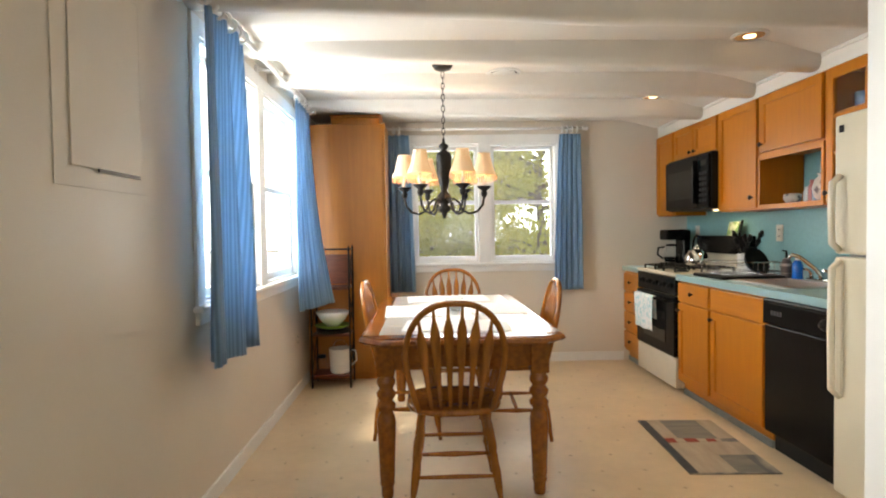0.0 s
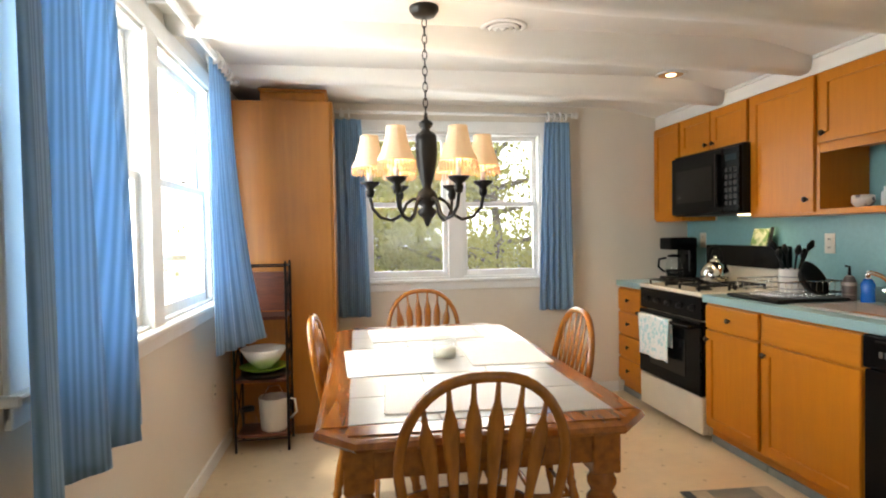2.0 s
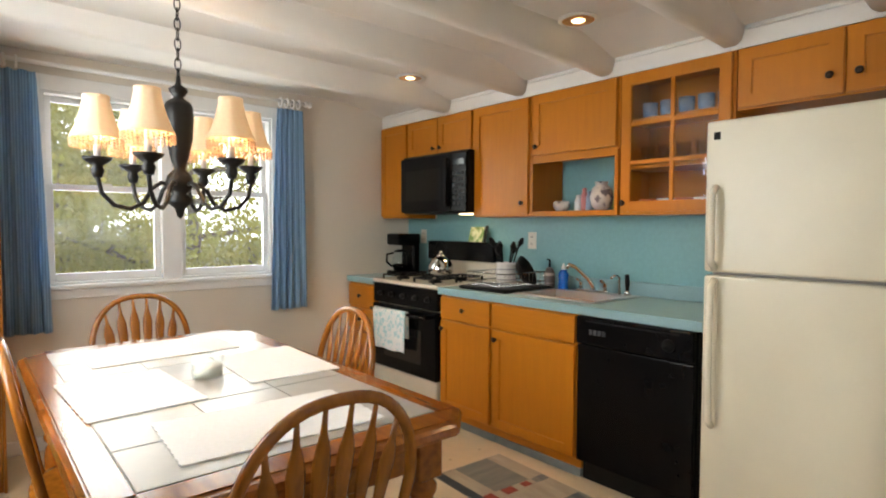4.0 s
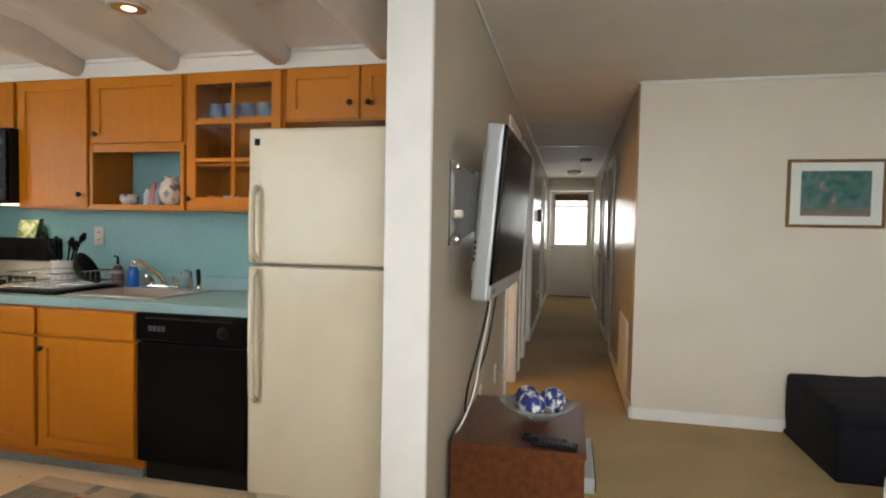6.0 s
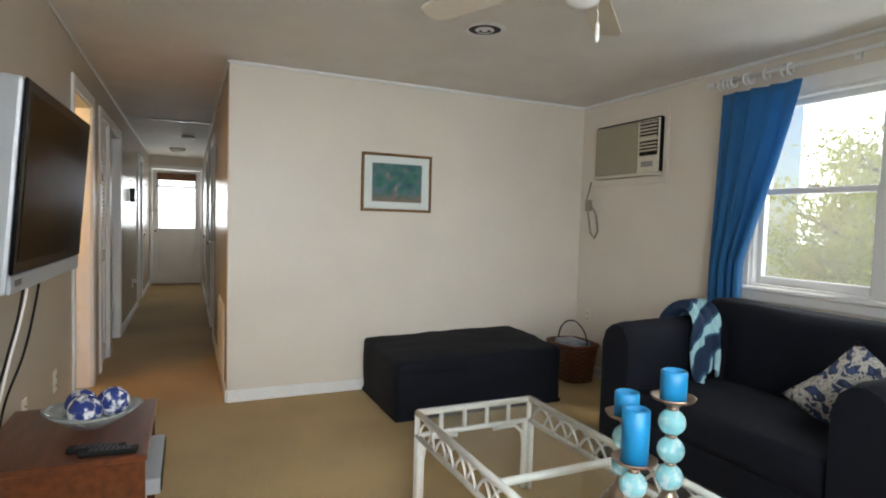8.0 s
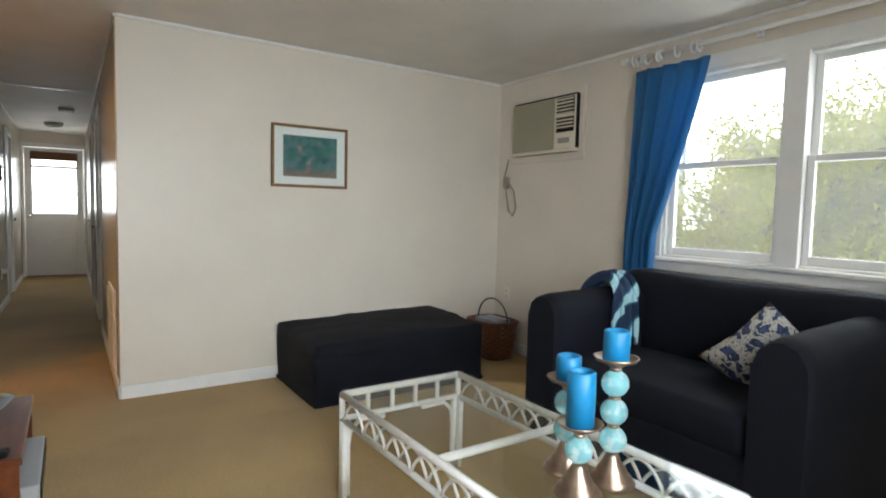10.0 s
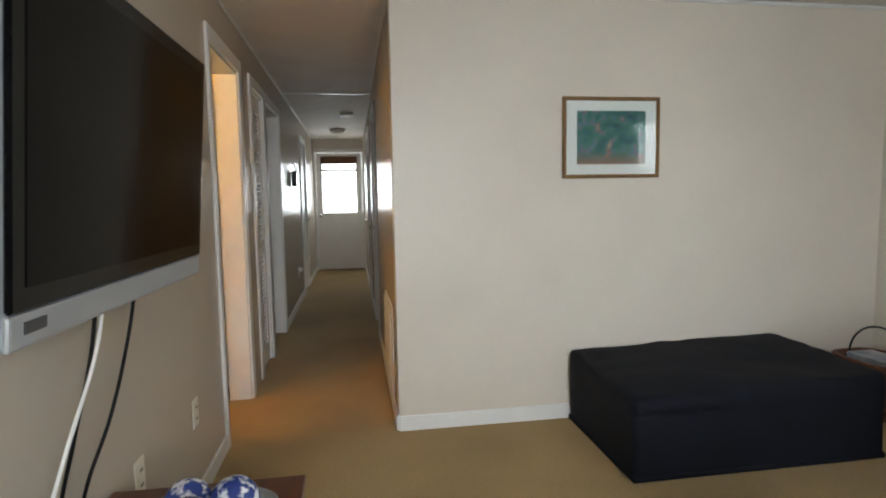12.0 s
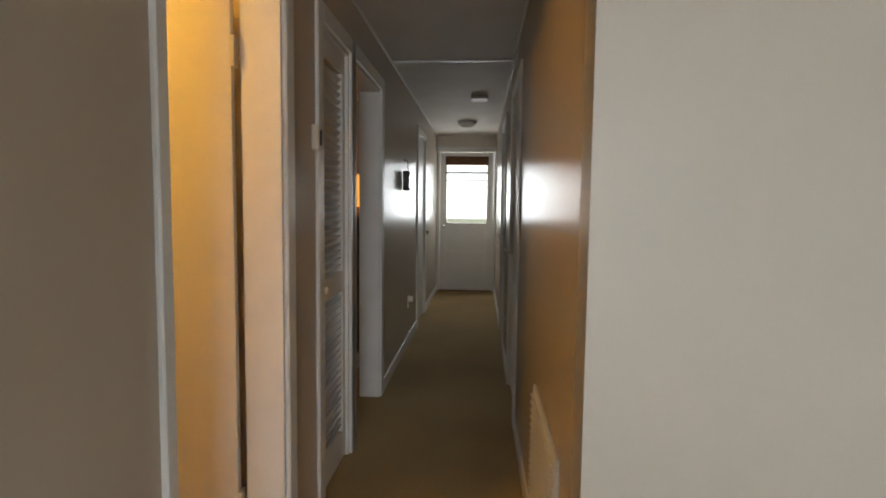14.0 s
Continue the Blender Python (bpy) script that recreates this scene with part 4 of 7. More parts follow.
part("bottle", lathe([(0.032, 0), (0.034, 0.01), (0.034, 0.10), (0.022, 0.13), (0.014, 0.14)], 18), material("striped_soap", (0.09, 0.07, 0.07), 0.3, second=(0.35, 0.30, 0.28), scale=1.5, stretch=(0, 0, 16), mix_low=0.5, mix_high=0.53), sp)
part("pump", tube([(0, 0, 0.14), (0, 0, 0.185), (-0.025, 0, 0.19)], [0.008, 0.006, 0.006], 8), BLACK_M, sp)
bs = thing("blue_soap_bottle", 2.29, 4.72, 0.91, "clear bottle of bright blue dish soap", "bottle")
part("bottle", lathe([(0.03, 0), (0.033, 0.01), (0.03, 0.06), (0.033, 0.10), (0.02, 0.125), (0.012, 0.13)], 18), material("blue_soap", (0.01, 0.13, 0.55), 0.12, grain=0.1), bs)
part("cap", lathe([(0.013, 0.13), (0.013, 0.15), (0.007, 0.155), (0.006, 0.17), (0, 0.171)], 12), WHITE, bs)
bk = thing("small_picture_card", 2.325, 5.56, 1.195, "small green and white card leaning on stove back", "card")
part("card", turned(block(-0.004, 0.004, -0.075, 0.075, 0, 0.115), pose(0.0, 0, 0.0, 0, 14, 0)), material("leafy_card", (0.40, 0.42, 0.31), 0.5, second=(0.08, 0.17, 0.05), scale=22, mix_low=0.45, mix_high=0.55), bk)
part("stand", turned(block(-0.003, 0.003, -0.012, 0.012, 0, 0.125), pose(0.012, -0.085, 0.0, 0, 12, 0)), BLACK_M, bk)


def outlet(x, y, z, axis, out, label, category, toggle=False):
    top = thing("light_switch" if toggle else "power_outlet", x, y, z, label, category)

    def b(w, d0, d1, h0, h1, off=0.0):
        lo, hi = sorted((out * d0, out * d1))
        return block(lo, hi, off - w, off + w, h0, h1, bev=0.0015) if axis == "x" else block(off - w, off + w, lo, hi, h0, h1, bev=0.0015)

    part("cover_plate", b(0.036, 0.0, 0.006, -0.058, 0.058), PLATE, top)
    if toggle:
        part("toggle", b(0.006, 0.006, 0.018, -0.012, 0.012), WHITE, top)
    else:
        for s in (-0.024, 0.024):
            part("socket", b(0.017, 0.006, 0.008, s - 0.015, s + 0.015), PLATE, top)
            for q in (-0.006, 0.006):
                part("slot", b(0.0015, 0.008, 0.0086, s - 0.006, s + 0.006, q), BLACK_M, top)
    return top


outlet(X1 - 0.0085, 5.07, 1.215, "x", -1, "ivory power outlet on the teal splashback", "outlet")
outlet(X1 - 0.0085, 6.27, 1.225, "x", -1, "ivory power outlet behind the coffee maker", "outlet")
outlet(X1 - 0.0085, 3.72, 1.20, "x", -1, "ivory switch plate beside the refrigerator", "switch", True)
# ornaments in the niche
VASE = material("mottled_vase", (0.60, 0.56, 0.52), 0.3, second=(0.14, 0.12, 0.14), scale=18, mix_low=0.5, mix_high=0.56)
og = single("ornament_vase", lathe([(0.03, 0), (0.055, 0.03), (0.068, 0.08), (0.055, 0.13), (0.032, 0.155), (0.042, 0.17), (0.03, 0.172), (0, 0.165)], 24), VASE, 2.26, 4.43, 1.405, "mottled white and dark ceramic vase in niche", "vase")
single("ornament_bowl", lathe([(0.03, 0), (0.052, 0.03), (0.05, 0.06), (0.042, 0.066), (0.04, 0.03), (0, 0.02)], 20), VASE, 2.25, 4.71, 1.405, "small patterned pot on the niche shelf", "pot")
for k, (yy, hh, m_) in enumerate(((4.60, 0.10, "pale"), (4.555, 0.14, "rose"), (4.52, 0.12, "sky"))):
    col = {"pale": (0.62, 0.68, 0.72), "rose": (0.55, 0.22, 0.22), "sky": (0.32, 0.42, 0.55)}[m_]
    single("small_bottle", lathe([(0.02, 0), (0.023, 0.008), (0.022, hh * 0.7), (0.013, hh * 0.82), (0.013, hh), (0, hh + 0.002)], 16), material("bottle_" + m_, col, 0.3, grain=0.15, scale=20), 2.27, yy, 1.405, "small coloured bottle on the niche shelf", "bottle", "niche bottles")
# crockery behind the glass
for z, kind_ in ((1.393, "bowl"), (1.636, "glass"), (1.886, "cup")):
    for k in range(5):
        yy = 3.72 + 0.10 * k
        if kind_ == "bowl":
            single("serving_bowl", lathe([(0.025, 0), (0.045, 0.03), (0.05, 0.07), (0.045, 0.07), (0.04, 0.03), (0, 0.015)], 18), WHITE if k % 2 else material("orange_dish", (0.5, 0.12, 0.05), 0.3), 2.24, yy, z, "small serving bowl inside the glazed cabinet", "bowl", "cabinet crockery")
        elif kind_ == "glass":
            single("drinking_glass", lathe([(0.028, 0), (0.036, 0.11), (0.034, 0.11), (0.026, 0.006), (0, 0.006)], 16), CLEAR, 2.22, yy, z, "clear drinking glass inside the glazed cabinet", "glass", "cabinet crockery")
        else:
            single("blue_cup", lathe([(0.026, 0), (0.038, 0.03), (0.04, 0.09), (0.037, 0.09), (0.034, 0.03), (0, 0.012)], 18), material("blue_glaze", (0.10, 0.22, 0.42), 0.25, second=(0.5, 0.55, 0.6), scale=9), 2.24, yy, z, "blue glazed cup inside the glazed cabinet", "cup", "cabinet crockery")


# ---- ceiling fittings ----
def ceiling_can(x, y):
    c = thing("recessed_light", x, y, HK, "lit recessed ceiling light with gold reflector", "light", "recessed lights")
    part("trim_ring", lathe([(0.074, -0.002), (0.094, -0.004), (0.096, -0.011), (0.077, -0.014), (0.074, -0.003)], 32, caps=False), TRIM, c)
    part("reflector", lathe([(0.075, -0.012), (0.07, -0.005), (0.05, -0.0025), (0, -0.0018)], 32), CAN_GOLD, c)
    part("bulb", lathe([(0.0, -0.018), (0.026, -0.016), (0.036, -0.010), (0.038, -0.003)], 20), BULB, c)
    lamp("can_lamp", "SPOT", (x, y, HK - 0.03), 24, (1.0, 0.68, 0.36), 0.05, (x, y, 0), 92)


ceiling_can(1.645, 4.165)
ceiling_can(1.675, 5.515)


def round_vent(x, y, z, rings=(0.066, 0.038)):
    v = thing("ceiling_vent", x, y, z, "round white ceiling air diffuser with dark gaps", "vent", "ceiling vents")
    part("flange", lathe([(0.10, -0.001), (0.115, -0.003), (0.112, -0.008), (0.092, -0.012), (0.088, -0.004)], 28, caps=False), TRIM, v)
    # flat black disc paints the duct's shade; the ceiling behind is solid
    part("throat", lathe([(0.09, -0.003), (0.0, -0.002)], 28), BLACK_M, v)
    for r in rings:
        part("cone", lathe([(r + 0.012, -0.008), (r, -0.016), (r - 0.006, -0.016), (r + 0.006, -0.007)], 28, caps=False), TRIM, v)
    part("hub", lathe([(0.0, -0.015), (0.016, -0.013), (0.018, -0.006)], 20), TRIM, v)


round_vent(0.408, 4.86, HK)
round_vent(2.145, 0.503, H, (0.04,))

# ---- chandelier ----
ch = thing("chandelier", 0.0, 4.675, 0, "black six-arm chandelier with fringed cream shades, lit", "chandelier")
part("canopy", lathe([(0.065, HK), (0.066, HK - 0.012), (0.05, HK - 0.035), (0.015, HK - 0.045), (0, HK - 0.046)], 24), IRON, ch)
nlinks = 12
for k in range(nlinks):
    zc = 1.83 + (HK - 0.05 - 1.83) * (k + 0.5) / nlinks
    s = Vector((1, 0, 0)) if k % 2 else Vector((0, 1, 0))
    part("chain_link", tube([s * 0.010 * math.cos(t) + Vector((0, 0, zc + 0.023 * math.sin(t))) for t in [2 * math.pi * q / 12 for q in range(12)]], 0.0025, 5, closed=True), IRON, ch)
part("stem", lathe([(0.0, 1.335), (0.010, 1.345), (0.018, 1.372), (0.037, 1.388), (0.045, 1.405), (0.024, 1.425), (0.04, 1.442), (0.048, 1.465), (0.04, 1.49), (0.019, 1.512), (0.030, 1.55), (0.045, 1.62), (0.049, 1.70), (0.047, 1.735), (0.040, 1.748), (0.016, 1.765), (0.030, 1.785), (0.032, 1.795), (0.010, 1.812), (0.007, 1.84)], 24), IRON, ch)
arm0 = shade0 = None
for k in range(6):
    t = radians(-6 + 60 * k)
    m = pose(0, 0, 0, 0, 0, -6 + 60 * k)
    pts = [(0.03, 0, 1.455), (0.06, 0, 1.462), (0.09, 0, 1.44), (0.115, 0, 1.39), (0.155, 0, 1.368), (0.205, 0, 1.38), (0.24, 0, 1.42), (0.25, 0, 1.47), (0.25, 0, 1.50)]
    if arm0 is None:
        arm0 = part("arm", tube(pts, 0.0075, 10), IRON, ch, where=m)
        cup0 = part("cup", lathe([(0.014, 1.470), (0.021, 1.495), (0.015, 1.508), (0.040, 1.527), (0.046, 1.537), (0.0, 1.537)], 16, None, (0.25, 0, 0)), IRON, ch, where=m)
        cand0 = part("candle_sleeve", lathe([(0.011, 1.536), (0.011, 1.61), (0, 1.611)], 12, None, (0.25, 0, 0)), WHITE, ch, where=m)
        bm = bmesh.new()
        n, rings = 48, []
        for r, z in ((0.038, 1.740), (0.039, 1.722), (0.048, 1.680), (0.062, 1.635), (0.074, 1.610), (0.077, 1.600)):
            rings.append([bm.verts.new((0.25 + r * (1 + 0.03 * abs(math.cos(4 * a)) ** 8) * math.cos(a), r * (1 + 0.03 * abs(math.cos(4 * a)) ** 8) * math.sin(a), z)) for a in [2 * math.pi * q / n for q in range(n)]])
        for a_, b_ in zip(rings, rings[1:]):
            for q in range(n):
                bm.faces.new((a_[q], a_[(q + 1) % n], b_[(q + 1) % n], b_[q])).smooth = True
        shade0 = part("shade", bm, SHADE, ch, "cream fabric bell shade", where=m)
        shade0.modifiers.new("cloth", "SOLIDIFY").thickness = 0.002
        bm = bmesh.new()
        for q in range(32):
            a = 2 * math.pi * q / 32
            for drop in range(3):
                bmesh.ops.create_icosphere(bm, subdivisions=1, radius=0.0048, matrix=Matrix.Translation((0.25 + 0.076 * math.cos(a), 0.076 * math.sin(a), 1.594 - 0.0095 * drop - 0.004 * (q % 2))))
        fringe0 = part("bead_fringe", bm, material("peach_bead", (0.78, 0.50, 0.30), 0.3, grain=0.1), shade0)
    else:
        for o in (arm0, cup0, cand0):
            again(o, ch, m)
        o = again(shade0, ch, m)
        o.modifiers.new("cloth", "SOLIDIFY").thickness = 0.002
        again(fringe0, o, Matrix.Identity(4))
    lamp("shade_bulb", "POINT", (0.25 * math.cos(t), 4.675 + 0.25 * math.sin(t), 1.665), 2.6, (1.0, 0.64, 0.32), 0.02)

# ---- tall cupboard and rack ----
tc = thing("tall_cupboard", 0, 0, 0, "tall maple veneer cupboard with plain front in corner", "cupboard")
part("body", block(X0 + 0.012, -0.47, 5.975, 6.48, 0.0, 2.185, bev=0.003), CUPBOARD, tc)
part("door", block(X0 + 0.014, -0.472, 5.954, 5.974, 0.06, 2.18, bev=0.003), CUPBOARD, tc)
part("side_panel", block(-0.469, -0.455, 5.956, 6.48, 0.0, 2.187, bev=0.003), CUPBOARD, tc)
bsk = thing("wooden_tray", -0.72, 6.15, 2.187, "flat brown wooden tray on top of the cupboard", "tray")
part("tray", block(-0.20, 0.22, -0.14, 0.14, 0, 0.07, bev=0.02, seg=2), CUPBOARD, bsk)
part("lid", block(-0.21, 0.23, -0.15, 0.15, 0.0705, 0.085, bev=0.006), CUPBOARD, bsk)
rk = thing("shelf_rack", -0.90, 5.82, 0, "black iron rack with dark cherry shelves", "shelf rack")
for sx in (-0.155, 0.155):
    for sy in (-0.115, 0.115):
        part("post", tube([(sx, sy, 0), (sx, sy, 1.14), (sx, sy, 1.155)], [0.008, 0.008, 0.004], 8), IRON, rk)
for z in (0.085, 0.42, 0.80):
    part("shelf", block(-0.152, 0.152, -0.112, 0.112, z, z + 0.02, bev=0.003), RACKWOOD, rk)
for z in (1.125, 0.075):
    bm = bmesh.new()
    tube([(-0.155, -0.115, z), (0.155, -0.115, z), (0.155, 0.115, z), (-0.155, 0.115, z)], 0.005, 6, bm, closed=True)
    part("rail", bm, IRON, rk)
part("back_panel", block(-0.15, 0.15, 0.102, 0.112, 0.83, 1.08), RACKWOOD, rk)
for s in (-1, 1):
    for z0, z1 in ((0.83, 1.12), (0.45, 0.79), (0.11, 0.41)):
        part("cross_brace", tube([(s * 0.155, -0.115, z0), (s * 0.155, 0.115, z1)], 0.004, 6), IRON, rk)
        part("cross_brace", tube([(s * 0.155, 0.115, z0), (s * 0.155, -0.115, z1)], 0.004, 6), IRON, rk)
single("dark_pad", lathe([(0.0, 0), (0.135, 0.0), (0.135, 0.03), (0.0, 0.035)], 24), BLACK_M, -0.90, 5.82, 0.44, "round dark cooking plate on the middle shelf", "plate")
single("green_plate", lathe([(0.0, 0.0), (0.09, 0.0), (0.145, 0.022), (0.147, 0.028), (0.09, 0.012), (0.0, 0.01)], 28), GREEN, -0.90, 5.82, 0.475, "bright green plastic plate on the rack", "plate")
single("white_bowl", lathe([(0.05, 0.0), (0.10, 0.05), (0.14, 0.12), (0.135, 0.122), (0.09, 0.055), (0.0, 0.012)], 28), WHITE, -0.90, 5.82, 0.49, "wide white mixing bowl on a green plate", "bowl")
pt = thing("white_pitcher", -0.84, 5.80, 0.105, "square white steel pitcher with loop handle", "pitcher")
bm = bmesh.new()
lathe([(0.075, 0), (0.085, 0.02), (0.095, 0.2), (0.098, 0.205), (0.09, 0.2), (0.075, 0.02), (0, 0.015)], 8, bm)
part("jug", turned(bm, pose(0, 0, 0, 0, 0, 22.5)), WHITE, pt)
part("handle", tube([(0.08, 0.0, 0.19), (0.125, 0, 0.18), (0.135, 0, 0.10), (0.08, 0, 0.05)], 0.007, 8), WHITE, pt)
part("bail", tube([(-0.07, 0, 0.2), (-0.03, 0, 0.27), (0.03, 0, 0.27), (0.07, 0, 0.2)], 0.003, 6), CHROME, pt)
jr = thing("glass_carafe", -0.995, 5.78, 0.105, "small clear glass carafe with black lid", "carafe")
part("jar", lathe([(0.045, 0), (0.058, 0.03), (0.055, 0.08), (0.035, 0.115), (0.038, 0.13)], 18), CLEAR, jr)
part("lid", lathe([(0.04, 0.13), (0.04, 0.15), (0, 0.155)], 16), BLACK_M, jr)

# ---- dining table ----
TX, TY, TL, TWD = 0.045, 4.555, 1.82, 0.97
dt = thing("dining_table", TX, TY, 0, "chestnut dining table with white tiled top and turned legs", "table")
hx, hy, cc = TWD / 2, TL / 2, 0.11


def oct_ring(bm, ox, oy, c, z):
    return [bm.verts.new(p) for p in ((ox - c, -oy, z), (ox, -oy + c, z), (ox, oy - c, z), (ox - c, oy, z), (-ox + c, oy, z), (-ox, oy - c, z), (-ox, -oy + c, z), (-ox + c, -oy, z))]


bm = bmesh.new()
IX, IY = hx - 0.095, hy - 0.12
levels = [(hx - 0.03, hy - 0.03, cc - 0.02, 0.735), (hx - 0.006, hy - 0.006, cc, 0.742), (hx, hy, cc, 0.752), (hx - 0.006, hy - 0.006, cc, 0.766), (hx - 0.02, hy - 0.02, cc, 0.772)]
rings = [oct_ring(bm, *l) for l in levels]
bm.faces.new(list(reversed(rings[0])))
for a, b in zip(rings, rings[1:]):
    for k in range(8):
        bm.faces.new((a[k], a[(k + 1) % 8], b[(k + 1) % 8], b[k]))
bm.faces.new(rings[-1])
part("tabletop", bm, TABLEWOOD, dt)
for s in (-1, 1):
    part("border_rail", block(*sorted((s * IX, s * (IX + 0.07))), -IY, IY, 0.7725, 0.7765, bev=0.001), TABLEWOOD, dt)
    part("border_end", block(-IX, IX, *sorted((s * IY, s * (IY + 0.08))), 0.7725, 0.7765, bev=0.001), TABLEWOOD, dt)
tt = part("tile_bed", block(-IX, IX, -IY, IY, 0.7725, 0.7745), GROUT, dt)
nx, ny = 3, 6
tw_, tl_ = 2 * IX / nx, 2 * IY / ny
tile0 = None
for i in range(nx):
    for j in range(ny):
        w = Matrix.Translation((-IX + tw_ * (i + 0.5), -IY + tl_ * (j + 0.5), 0.7745))
        if tile0 is None:
            tile0 = part("tile", block(-tw_ / 2 + 0.003, tw_ / 2 - 0.003, -tl_ / 2 + 0.003, tl_ / 2 - 0.003, 0, 0.0035, bev=0.0012), TILE, tt, where=w)
        else:
            again(tile0, tt, w)
ax, ay = hx - 0.10, hy - 0.12
for s in (-1, 1):
    part("apron", block(-ax + 0.04, ax - 0.04, *sorted((s * ay, s * (ay - 0.022))), 0.62, 0.7345, bev=0.003), TABLEWOOD, dt)
    part("apron", block(*sorted((s * ax, s * (ax - 0.022))), -ay + 0.04, ay - 0.04, 0.62, 0.7345, bev=0.003), TABLEWOOD, dt)
    for q in (-1, 1):
        bm = block(-0.043, 0.043, -0.043, 0.043, 0.585, 0.7345, bev=0.004)
        lathe([(0.026, 0.0), (0.03, 0.02), (0.028, 0.05), (0.036, 0.07), (0.032, 0.085), (0.036, 0.10), (0.037, 0.16), (0.043, 0.30), (0.045, 0.36), (0.038, 0.395), (0.028, 0.41), (0.044, 0.43), (0.046, 0.445), (0.03, 0.465), (0.045, 0.485), (0.046, 0.50), (0.031, 0.52), (0.044, 0.545), (0.044, 0.56), (0.035, 0.575), (0.038, 0.59)], 22, bm)
        part("leg", bm, TABLEWOOD, dt, where=(s * (ax - 0.022), q * (ay - 0.03), 0))


def placemat(x, y, lx, ly, turn):
    bm = bmesh.new()
    n = 72
    ring, ring2 = [], []
    for k in range(n):
        t = k / n * 4
        e, f = int(t), t - int(t)
        px, py = [(-1 + 2 * f, -1), (1, -1 + 2 * f), (1 - 2 * f, 1), (-1, 1 - 2 * f)][e]
        sc = 1 + 0.02 * abs(math.sin(f * 18 * math.pi / 2))
        ring.append(bm.verts.new((px * lx / 2 * sc, py * ly / 2 * sc, 0.0)))
        ring2.append(bm.verts.new((px * lx / 2 * sc, py * ly / 2 * sc, 0.004)))
    for k in range(n):
        bm.faces.new((ring[k], ring[(k + 1) % n], ring2[(k + 1) % n], ring2[k]))
    bm.faces.new(ring2)
    bm.faces.new(list(reversed(ring)))
    single("placemat", bm, LINEN, x, y, 0.7785, "white scalloped linen placemat on the tiled table", "placemat", "placemats", turn)


placemat(-0.205, 4.53, 0.32, 0.48, 3)
placemat(0.31, 4.61, 0.33, 0.48, -2)
placemat(0.03, 5.13, 0.56, 0.36, 3)
placemat(0.03, 3.985, 0.52, 0.33, -3)
jc = thing("jar_candle", 0.05, 4.555, 0.7785, "cream candle in a clear glass jar on the table", "candle")
part("jar", lathe([(0.0, 0), (0.05, 0), (0.055, 0.01), (0.055, 0.075), (0.052, 0.08), (0.05, 0.072), (0.05, 0.008), (0, 0.006)], 22), CLEAR, jc)
part("wax", lathe([(0.0, 0.0065), (0.049, 0.0075), (0.049, 0.042), (0, 0.04)], 20), material("cream_wax", (0.80, 0.76, 0.66), 0.5), jc)


